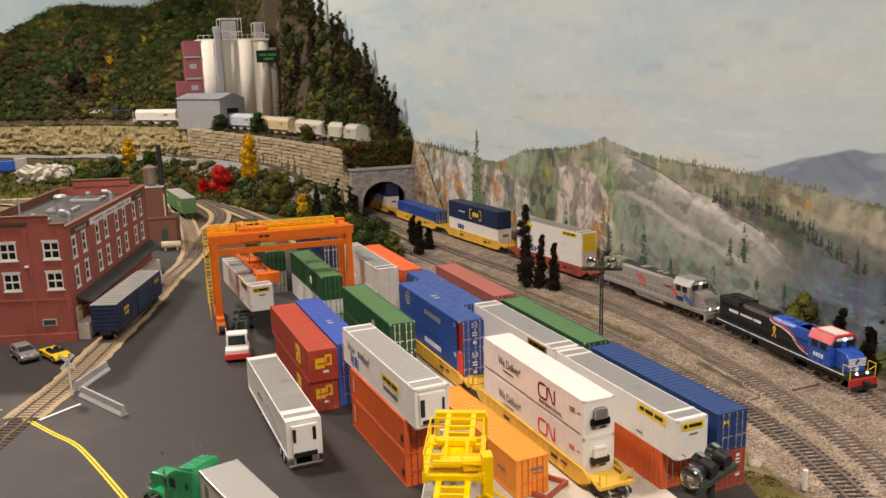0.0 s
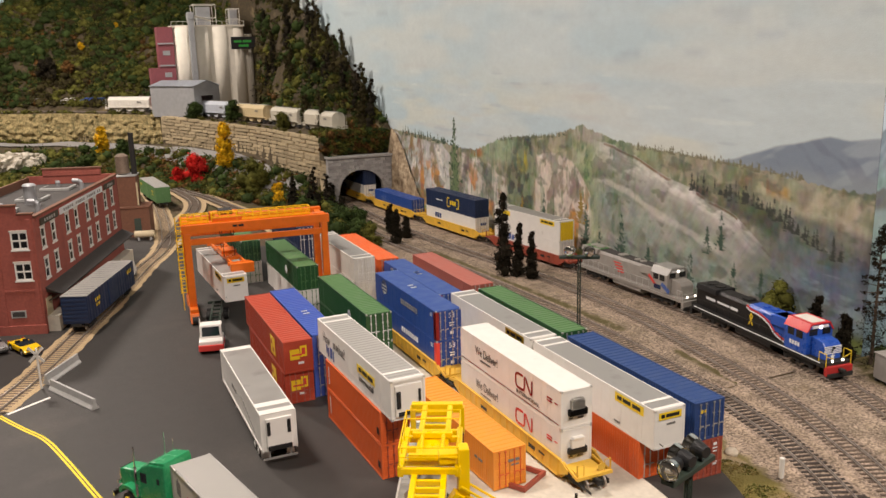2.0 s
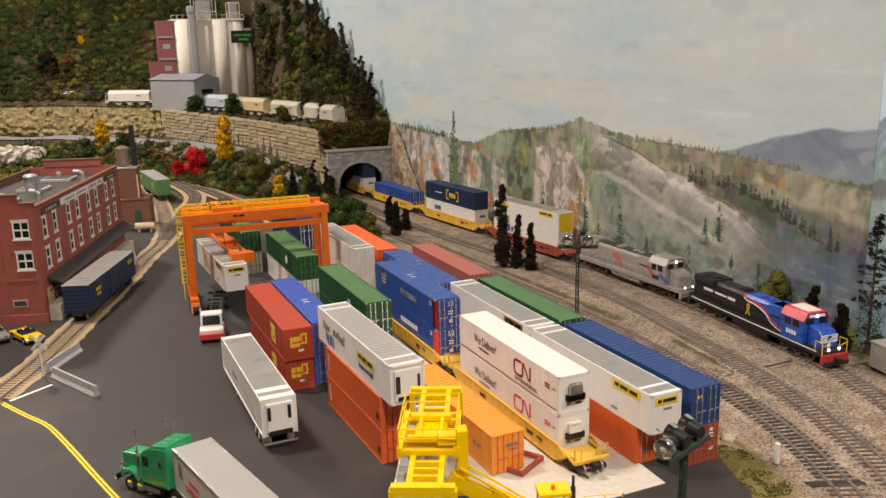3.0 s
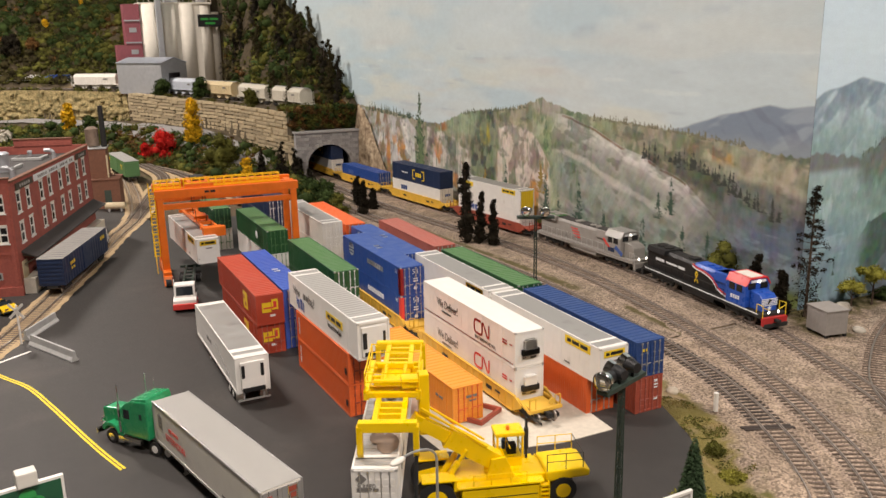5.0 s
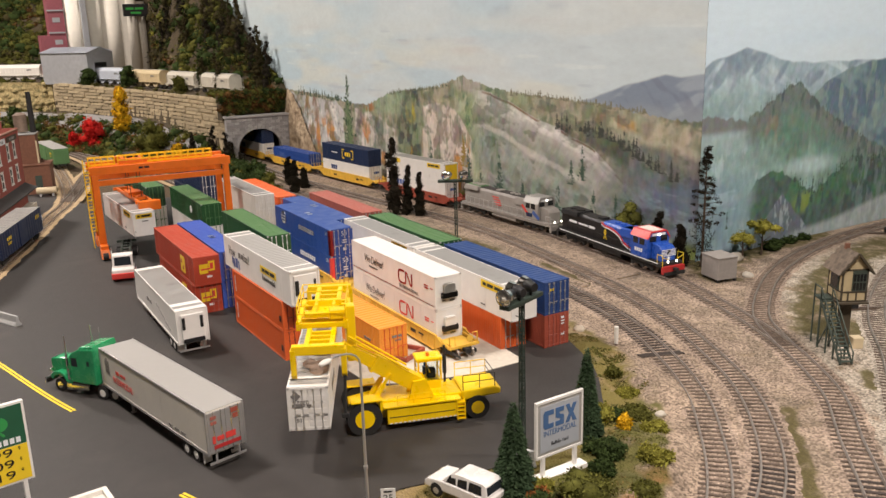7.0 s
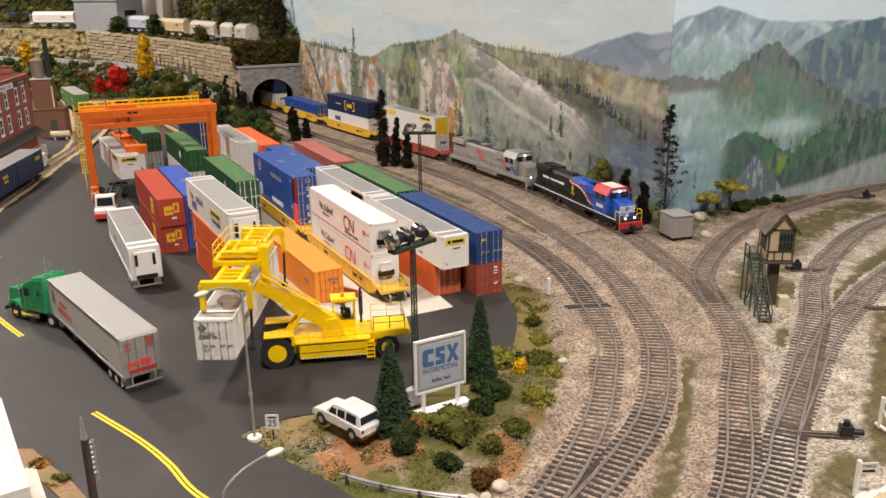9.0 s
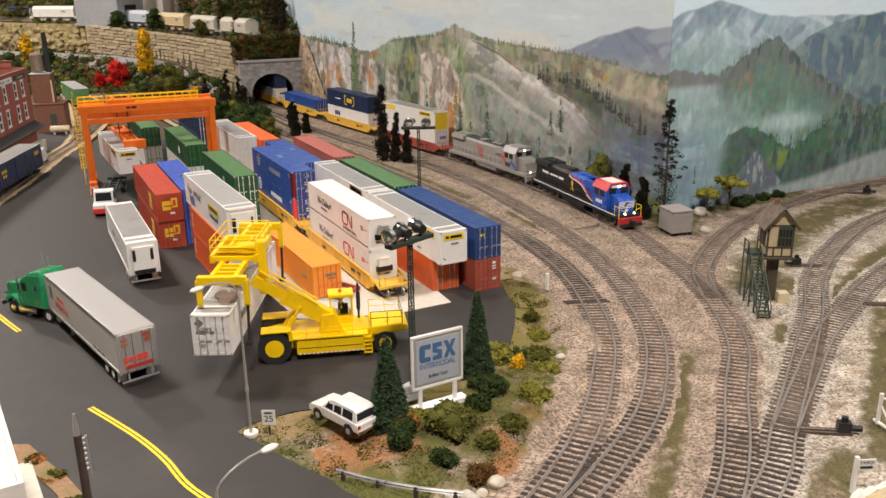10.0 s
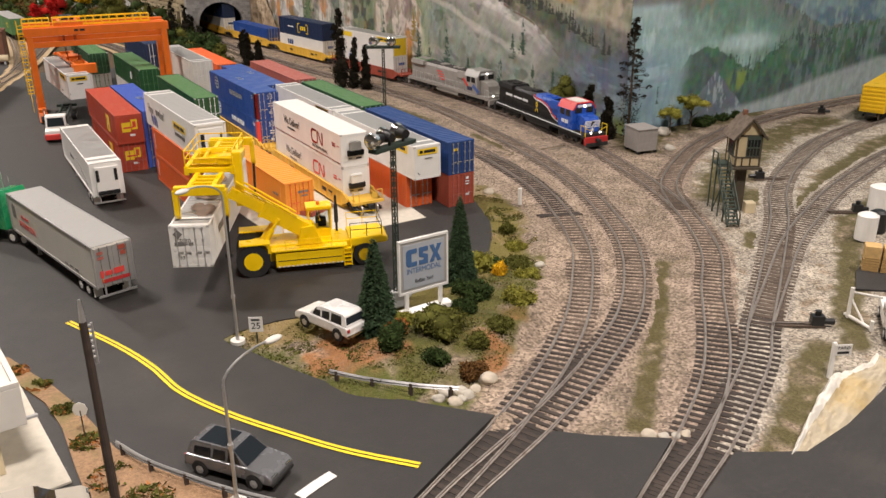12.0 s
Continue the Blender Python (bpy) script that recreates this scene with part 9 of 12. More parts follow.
        part("ribbon", bm, "yellow_plate", hood, "looped yellow ribbon mark")
    else:
        bars("mark", "red_logo", hood2, pose(-0.97 * S, 12.8 * S, 2.7 * S, 90, 0, -90), [(-0.3, 0.45, 1.5, 0.16), (0, 0.1, 1.6, 0.16), (0.2, -0.25, 1.5, 0.16), (0.4, -0.6, 1.2, 0.16)])
        bars("mark", "red_logo", cab, pose(-1.53 * S, 5.6 * S, 2.6 * S, 90, 40, -90), [(0, 0, 2.0, 0.35)])
        bars("mark", "blue_logo", cab, pose(-1.53 * S, 3.4 * S, 2.2 * S, 90, 30, -90), [(0, 0, 1.6, 0.5)])
        part("hood_roof", box(B(), -0.74, 6.3, 3.93, 0.74, 16.9, 4.0, 0.02), "roof_tar", hood, "dark sooty hood top")
        bars("mark", "navy", cab, pose(-1.53 * S, 4.4 * S, 3.0 * S, 90, 0, -90), [(-0.4, -0.9, 1.2, 0.5)])
        part("green_hood", box(B(), -0.75, 17.0, 3.9, 0.75, L - 1.2, 4.12, 0.05), "green_pale", hood2, "green painted hood top")
    part("radiator", prism(B(), [(-1.35, 3.5), (1.35, 3.5), (1.2, 4.1), (-1.2, 4.1)], 17.0, L - 1.2, "y", 0.05), body, hood2)
    for y in (17.9, 19.2):
        part("fan", rod(B(), (0, y, 4.08), (0, y, 4.24), 0.58, 20), "black_matt" if lead else "loco_grey", hood2)
    for y in (9.2, 10.3):
        part("fan", rod(B(), (0, y, 3.9), (0, y, 4.1), 0.42, 18), front if lead else "loco_grey", hood)
    part("exhaust", box(B(), -0.5, 12.6, 3.9, 0.5, 13.6, 4.15, 0.04), body, hood2)
    part("equipment_hood", prism(B(), [(-1.2, 3.0), (1.2, 3.0), (1.1, 3.95), (-1.1, 3.95)], 6.2, 8.4, "y", 0.05), front, hood)
    for sx in (-1, 1):
        bm = B()
        n = 12
        for i in range(n + 1):
            y = 6.4 + (L - 8.2) * i / n
            rod(bm, (sx * 1.45, y, 1.5), (sx * 1.45, y, 2.5), 0.03, 5)
        rod(bm, (sx * 1.45, 6.4, 2.5), (sx * 1.45, L - 1.8, 2.5), 0.03, 5)
        part("hand_rail", bm, "black_matt" if lead else "silver", t)
        bm = B()
        for y0 in (0.6, 1.5):
            rod(bm, (sx * 1.4, y0, 1.1), (sx * 1.4, y0, 2.4), 0.04, 6)
        rod(bm, (sx * 1.4, 0.6, 2.4), (sx * 1.4, 1.5, 2.4), 0.04, 6)
        rod(bm, (sx * 1.4, 0.6, 2.2), (sx * 0.6, 0.6, 1.9), 0.04, 6)
        part("grab_rail", bm, "yellow_plate" if lead else "silver", t)
    six_axle(t, 4.3)
    six_axle(t, L - 4.3)
    return t


LEN = sum((b - a).length for a, b in zip(TRAIN_LINE, TRAIN_LINE[1:]))
s0 = 0.0
for a, b in zip(TRAIN_LINE, TRAIN_LINE[1:]):
    if b.y > 0.050:
        break
    s0 += (b - a).length
LL = 21.6 * S + 0.008
locomotive("black and blue diesel locomotive with red cab roof and lit headlights", ride(TRAIN_LINE, s0, 21.6 * S))
locomotive("weathered grey diesel locomotive with red and blue markings", ride(TRAIN_LINE, s0 + LL, 21.6 * S), lead=False)
s1 = s0 + 2 * LL + 0.004
CARL = 21.4 * S
SPEC = [("brown_box", "white_hunt", "white_mark"), ("well_yellow", "navy", "white_mark"), ("well_yellow", None, "blue_half"), ("well_yellow", "navy", "white_mark"), ("well_yellow", "blue_half", "white_mark")]
for i, (car, top, bottom) in enumerate(SPEC):
    m_ = ride(TRAIN_LINE, s1, CARL)
    well_car("brown well car with white containers in the moving train" if i == 0 else "yellow well car loaded with containers in the moving train", m_, paint=car, group="well cars of the train")
    lm = m_ @ P(0, (21.4 - 53 * FT) / 2, 0.62)
    b = container("white" if bottom == "white_mark" else "blue_box", "white container with a dark mark riding in a well car" if bottom == "white_mark" else "blue container riding in a well car", ribbed=bottom != "white_mark", roof=None, m=lm, group="containers on the train")
    bars("mark", "blue_logo", b, on_side(12.0, 1.7), [(-0.75, 0, 0.55, 0.8), (0.0, 0, 0.55, 0.8), (0.75, 0, 0.55, 0.8)])
    bars("mark", "blue_logo", b, on_end(0.2, 1.8, -0.03), [(-0.35, 0, 0.28, 0.4), (0.0, 0, 0.28, 0.4), (0.35, 0, 0.28, 0.4)])
    if top == "white_hunt":
        k = container("white", "white container with yellow doors riding on the train", ribbed=False, roof="roof_grey", doors="yellow_plate", rods="yellow_plate", m=lm @ P(0, 0, 9.52 * FT), group="containers on the train", top_bands=True)
        hunt_plates(k, end=False)
        plate(k, "yellow_plate", 12.0, 1.9, 15.0, 2.6, side=SIDE)
    elif top == "navy":
        k = container("navy", "dark navy container with a yellow framed mark on the train", m=lm @ P(0, 0, 9.52 * FT), rods="navy", group="containers on the train")
        bars("mark", "yellow_plate", k, on_side(7.0, 1.5), [(-1.5, 0.75, 0.8, 0.16), (-1.5, -0.75, 0.8, 0.16), (-1.85, 0, 0.16, 1.6), (1.5, 0.75, 0.8, 0.16), (1.5, -0.75, 0.8, 0.16), (1.85, 0, 0.16, 1.6), (-0.7, 0, 0.5, 0.7), (0, 0, 0.5, 0.7), (0.7, 0, 0.5, 0.7)])
        bars("lettering", "pale_logo", k, on_side(11.6, 1.5), [(0, 0, 2.2, 0.14)])
    elif top == "blue_half":
        container("blue_box", "blue container riding on the train", m=lm @ P(0, 0, 9.52 * FT), group="containers on the train", ribbed=False)
    s1 += CARL + 0.004
# ---- brick warehouse ----
BW = thing("brick_warehouse", "two-storey red brick warehouse with white windows and flat roof", "building", m=pose(-0.3836, 0.6255, -0.001, 0, 0, -18.2))
BL, BD, BH = 34.3, 12.6, 13.2       # along y, towards -x, up


def brick_wall_with_holes(name, u0, u1, z1, holes, place, parent, material="brick"):
    """A wall of thickness 0.3 with rectangular openings; place(u, z, d) gives the point."""
    us = sorted({u0, u1, *[h for a in holes for h in (a[0], a[2])]})
    zs = sorted({0.0, z1, *[h for a in holes for h in (a[1], a[3])]})
    bm = B()
    for d in (0.0, 0.3):
        for i in range(len(us) - 1):
            for k in range(len(zs) - 1):
                cu, cz = (us[i] + us[i + 1]) / 2, (zs[k] + zs[k + 1]) / 2
                if any(a[0] < cu < a[2] and a[1] < cz < a[3] for a in holes):
                    continue
                bm.faces.new([bm.verts.new(place(u, z, d)) for u, z in ((us[i], zs[k]), (us[i + 1], zs[k]), (us[i + 1], zs[k + 1]), (us[i], zs[k + 1]))])
    for a in holes:
        for (ua, za), (ub, zb) in (((a[0], a[1]), (a[2], a[1])), ((a[2], a[1]), (a[2], a[3])), ((a[2], a[3]), (a[0], a[3])), ((a[0], a[3]), (a[0], a[1]))):
            bm.faces.new([bm.verts.new(place(ua, za, 0)), bm.verts.new(place(ub, zb, 0)), bm.verts.new(place(ub, zb, 0.3)), bm.verts.new(place(ua, za, 0.3))])
    bmesh.ops.remove_doubles(bm, verts=bm.verts[:], dist=0.0005)
    return part(name, bm, material, parent)


def sash(parent, place, u0, z0, u1, z1, panes=2):
    """A white window: frame, bars, sill and dark panes."""
    bm = B()
    def bx(a, b, c, d, e, f):
        p, q = place(a, b, e), place(c, d, f)
        box(bm, min(p[0], q[0]), min(p[1], q[1]), min(p[2], q[2]), max(p[0], q[0]), max(p[1], q[1]), max(p[2], q[2]))
    w, zm = 0.17, (z1 - z0) / 2
    cols = [u0 + (u1 - u0) * k / panes for k in range(panes + 1)]
    lights = []
    for k in range(panes):
        ua = cols[k] + (w if k == 0 else 0.07)
        ub = cols[k + 1] - (w if k == panes - 1 else 0.07)
        lights += [(ua, w, ub, zm - 0.09), (ua, zm + 0.09, ub, z1 - z0 - w)]
    win = brick_wall_with_holes("window", u0, u1, z1 - z0, lights, lambda u, z, d: place(u, z0 + z, -0.05 + d * 0.43), parent, "white")
    bm = B()
    bx(u0 - 0.1, z0 - 0.18, u1 + 0.1, z0 - 0.004, -0.12, 0.15)
    part("sill", bm, "white", win)
    bm = B()
    bx(u0 - 0.1, z1 + 0.004, u1 + 0.1, z1 + 0.18, -0.07, 0.15)
    part("lintel", bm, "white_dull", win)
    bm = B()
    bx(u0, z0, u1, z1, 0.03, 0.05)
    part("pane", bm, "window_dark", win)


side_at = lambda u, z, d: (-d, u, z)
front_at = lambda u, z, d: (-u, d, z)
holes_side = []
for y in (1.9, 5.3, 10.3, 13.75, 18.4, 21.9, 26.7, 30.15):
    for z in (5.95, 9.45):
        holes_side.append((y, z, y + 1.4, z + 2.35))
sw = brick_wall_with_holes("wall_side", 0, BL, BH, holes_side, side_at, BW)
for h in holes_side:
    sash(BW, side_at, *h, panes=1)
holes_front = []
for u in (0.7, 5.4, 10.1):
    for z in (6.35, 9.85):
        holes_front.append((u - 0.05, z, u + 1.8, z + 1.98))
fw = brick_wall_with_holes("wall_front", 0.0, BD, BH + 0.5, holes_front, front_at, BW)
for h in holes_front:
    sash(BW, front_at, *h, panes=2)
pq = part("plaque", box(B(), -3.55, -0.08, 2.05, -1.95, 0.02, 2.9), "concrete_grey", fw)
part("plaque_face", box(B(), -3.4, -0.1, 2.2, -2.1, -0.07, 2.75), "roof_tar", pq)
part("plinth", box(B(), -BD, -0.16, 0.0, 0.12, 0.0, 1.15, 0.03), "brick", BW)
for u in (0.25, 4.0, 8.7, 12.5):
    part("pilaster", box(B(), -u - 0.45, -0.1, 1.15, -u + 0.05, 0.0, BH, 0.03), "brick", BW)
part("sill_course", box(B(), -BD, -0.07, 5.0, 0.02, 0.0, 5.25, 0.02), "brick", BW)
part("front_parapet", box(B(), -BD, 0.0, BH + 0.5, -1.65, 0.35, BH + 1.45), "brick", BW)
part("front_coping", box(B(), -BD, -0.12, BH + 1.45, -1.55, 0.45, BH + 1.65, 0.04), "brick_dark", BW)
part("corner_coping", box(B(), -1.55, -0.12, BH + 0.5, 0.12, 0.45, BH + 0.68, 0.04), "brick_dark", BW)
part("front_corbel", box(B(), -8.0, -0.14, BH + 0.55, -3.9, 0.0, BH + 0.95, 0.03), "timber_dark", BW)
part("wall_back", box(B(), -BD, BL - 0.3, 0, 0, BL, BH + 0.3), "brick", BW)
part("wall_far_side", box(B(), -BD, 0.35, 0, -BD + 0.3, BL - 0.3, BH + 0.2), "brick_dark", BW)
part("roof", box(B(), -BD + 0.3, 0.35, BH - 1.1, -0.3, BL - 0.3, BH - 0.9), "roof_tar", BW)
part("cornice", box(B(), -0.45, 0.45, BH, 0.14, BL + 0.1, BH + 0.22, 0.04), "brick_dark", BW)
bm = B()
for k in range(46):
    y = 0.8 + k * 0.73
    box(bm, 0.0, y, BH - 0.42, 0.1, y + 0.36, BH - 0.004)
part("dentil", bm, "brick", BW)
part("raised_parapet", box(B(), -10.3, BL - 0.4, BH + 0.3, -2.1, BL + 0.1, BH + 1.25), "brick", BW)
part("raised_coping", box(B(), -10.5, BL - 0.5, BH + 1.25, -1.9, BL + 0.2, BH + 1.42, 0.03), "brick_dark", BW)
for y0, y1, m_, t_ in ((8.6, 26.2, "pale_logo", "grey_text"), (2.0, 7.9, "timber_dark", "concrete_grey"), (27.3, 32.6, "timber_dark", "concrete_grey")):
    sg = part("name_board", box(B(), 0.02, y0, 12.05, 0.16, y1, 12.85), m_, BW, "white painted name board" if m_ == "pale_logo" else "dark faded name board")
    n_ = int((y1 - y0 - 1.6) / 0.78)
    bars("lettering", t_, sg, pose(0.17 * S, (y0 + y1) / 2 * S, 12.45 * S, 90, 0, 90), [((i - (n_ - 1) / 2) * 0.78, 0, 0.34 + 0.2 * (i * 7 % 3) / 2, 0.34) for i in range(n_) if i % 6 != 5])
bm = B()
prism(bm, [(0.0, 5.1), (1.75, 4.35), (1.75, 4.2), (0.0, 4.9)], 1.2, 34.0, "y")
canopy = part("dock_canopy", bm, "roof_tar", BW)
bm = B()
for y in (1.5, 9.5, 17.6, 25.7, 33.7):
    bar(bm, (0, y, 4.6), (1.7, y, 4.25), 0.15)
    bar(bm, (0, y, 3.4), (1.5, y, 4.2), 0.12)
part("canopy_brace", bm, "timber_dark", canopy)
part("dock", box(B(), 0.02, 0.6, 0, 1.3, 34.0, 1.9), "concrete", BW)
part("dock_door", box(B(), 0.01, 0.8, 1.9, 0.06, 2.6, 3.9), "cream", BW)
for (x, y, wx, wy) in ((-6.6, 19, 3.4, 3.4), (-7.0, 9.5, 3.2, 3.4), (-6.3, 28, 4.0, 3.6)):
    sk = part("skylight", box(B(), x - wx / 2, y - wy / 2, BH - 0.9, x + wx / 2, y + wy / 2, BH - 0.45, 0.1), "concrete_grey", BW)
    part("skylight_top", box(B(), x - wx / 2 + 0.35, y - wy / 2 + 0.35, BH - 0.5, x + wx / 2 - 0.35, y + wy / 2 - 0.35, BH - 0.4), "roof_tar", sk)
for (x, y, r, hh) in ((-5.9, 16.3, 0.72, 2.3), (-6.3, 28.0, 0.3, 1.0), (-6.9, 9.5, 0.3, 1.0)):
    v = part("roof_vent", rod(B(), (x, y, BH - 0.9), (x, y, BH - 0.9 + hh), r, 16), "shed_metal", BW)
    part("vent_cap", rod(B(), (x, y, BH - 0.9 + hh), (x, y, BH - 0.65 + hh), r * 1.25, 16, r * 0.9), "shed_metal", v)
part("roof_pole", rod(B(), (-8.8, 10.5, BH - 0.9), (-8.8, 10.5, BH + 2.2), 0.14, 8), "shed_metal", BW)
for x, y, dx, r in ((-2.6, 9.5, -1.1, 0.28), (-2.6, 26.5, -1.2, 0.3), (-6.6, 4.2, -3.4, 0.42)):
    bm = B()
    rod(bm, (x, y, BH - 0.9), (x, y, BH + 0.1), r, 10)
    rod(bm, (x, y, BH + 0.1), (x + dx * 0.3, y, BH + 0.45), r, 10)
    rod(bm, (x + dx * 0.3, y, BH + 0.45), (x + dx, y, BH + 0.5), r, 10)
    part("roof_duct", bm, "black_matt" if r > 0.4 else "shed_metal", BW)
part("wall_lamp", box(B(), -4.6, -0.35, 8.95, -4.2, 0.0, 9.2, 0.05), "white", fw)

AN = thing("boiler_house", "small brown brick boiler house with a dark chimney and roof tank", "building", m=pose(-0.2455, 1.205, -0.001, 0, 0, -12) @ Matrix.Diagonal((0.92, 0.92, 0.98, 1)))
part("wall", box(B(), -1.0, 0.1, 0, 4.6, 6.0, 5.2), "brick_dark", AN)
part("upper_wall", box(B(), -1.0, 1.6, 5.2, 2.6, 6.0, 10.6), "brick_dark", AN)
part("cornice", box(B(), -1.15, -0.05, 5.2, 4.75, 6.1, 5.4, 0.05), "brick_dark", AN)
part("upper_cornice", box(B(), -1.15, 1.45, 10.6, 2.75, 6.1, 10.8, 0.05), "concrete_grey", AN)
part("door", box(B(), 1.8, 0.02, 0.8, 3.0, 0.12, 3.4), "timber_green", AN)
part("downpipe", rod(B(), (2.7, 1.5, 5.5), (2.7, 1.5, 9.5), 0.16, 8), "cream", AN)
part("chimney", rod(B(), (2.2, 4.0, 10.6), (2.2, 4.0, 18.0), 0.55, 14, 0.45), "black_matt", AN)
tk = part("tank", rod(B(), (0.2, 4.0, 11.0), (0.2, 4.0, 14.0), 1.2, 18), "rust", AN)
part("tank_top", rod(B(), (0.2, 4.0, 14.0), (0.2, 4.0, 14.4), 1.25, 18, 0.6), "rust", tk)
pt = thing("propane_tank", "small cream propane tank on two saddles", "tank", m=pose(-0.2125, 1.165, 0.0, 0, 0, 75))
part("shell", rod(B(), (0, -1.6, 1.0), (0, 1.6, 1.0), 0.6, 14), "cream", pt)
for y in (-1, 1):
    part("saddle", box(B(), -0.4, y - 0.15, 0, 0.4, y + 0.15, 0.7), "concrete_grey", pt)

# ---- boxcars ----


def boxcar(label, m, paint, roof, L=15.6):
    c = thing("boxcar", label, "rail car", "boxcars", m)
    bm = B()
    box(bm, -1.45, 0.4, 1.05, 1.45, L - 0.4, 4.2, 0.05)
    body = part("body", bm, paint, c)
    for sx in (-1, 1):
        bm = B()
        corrugated(bm, sx * 1.49, 0.5, L / 2 - 1.6, 1.15, 4.1, sx, 0.9, 0.05)
        part("side_panel", bm, paint, c)
        bm = B()
        corrugated(bm, sx * 1.49, L / 2 + 1.6, L - 0.5, 1.15, 4.1, sx, 0.9, 0.05)
        part("side_panel", bm, paint, c)
        d = part("sliding_door", box(B(), sx * 1.5 - 0.05, L / 2 - 1.55, 1.15, sx * 1.5 + 0.05, L / 2 + 1.55, 4.05, 0.03), paint, c)
        bars("lettering", "yellow_plate", body, pose(sx * 1.55 * S, 3.3 * S, 2.7 * S, 90, 0, 90 if sx > 0 else -90), [(-0.6, 0.4, 0.35, 0.4), (0, 0.4, 0.35, 0.4), (0.6, 0.4, 0.35, 0.4), (-0.4, -0.2, 0.35, 0.3), (0.3, -0.2, 0.5, 0.3)])
        bars("lettering", "yellow_plate", body, pose(sx * 1.55 * S, (L - 2.6) * S, 3.3 * S, 90, 0, 90 if sx > 0 else -90), [(-0.6, 0, 0.35, 0.5), (0, 0, 0.35, 0.5), (0.6, 0, 0.35, 0.5)])
    for y in (0.38, L - 0.38):
        bm = B()
        for k in range(6):
            z = 1.3 + 0.46 * k
            box(bm, -1.35, y - 0.06, z, 1.35, y + 0.06, z + 0.26, 0.04)
        part("end_rib", bm, paint, c)
    bm = B()
    ribbed_top(bm, -1.5, 1.5, 0.35, L - 0.35, 4.2, 1.0, 0.05)
    part("roof", bm, roof, c)
    part("underframe", box(B(), -0.6, 0.3, 0.75, 0.6, L - 0.3, 1.06), "black_matt", c)
    bogie(c, 2.3)
    bogie(c, L - 2.3)
    return c


mill = track("sandy spur track beside the brick warehouse", MILL, tie="tie", joined=True, z=0.0045)
sb = thing("spur_ballast", "sandy ballast strip under the spur", "ballast", kind="structure")
bm = B()
prev = None
for i, p in enumerate(mill):
    a, b = mill[max(0, i - 1)], mill[min(len(mill) - 1, i + 1)]
    n = Vector((b.y - a.y, a.x - b.x, 0)).normalized()
    if p.y < 0.37:
        continue
    j = 0.003 * noise.noise(Vector((p.x * 60, p.y * 60, 1)))
    ring = [bm.verts.new((p.x + n.x * u, p.y + n.y * u, z)) for u, z in ((-0.022 - j, 0.0005), (-0.014, 0.0011), (0.014, 0.0011), (0.021 + j, 0.0005))]
    if prev:
        for k in range(3):
            bm.faces.new((prev[k], ring[k], ring[k + 1], prev[k + 1]))
    prev = ring
part("ballast", bm, "sand_ballast", sb, scale=1)
boxcar("dark blue boxcar with silver roof at the warehouse dock", pose(-0.3495, 0.590, 0.0038, 0, 0, heading((-0.3495, 0.590), (-0.277, 0.775))), "navy", "roof_silver", L=17.4)
boxcar("green boxcar with pale roof on the spur", pose(-0.1375, 1.50, 0.0028, 0, 0, 5), "green_pale", "roof_silver", L=18.5)
# ---- cars ----


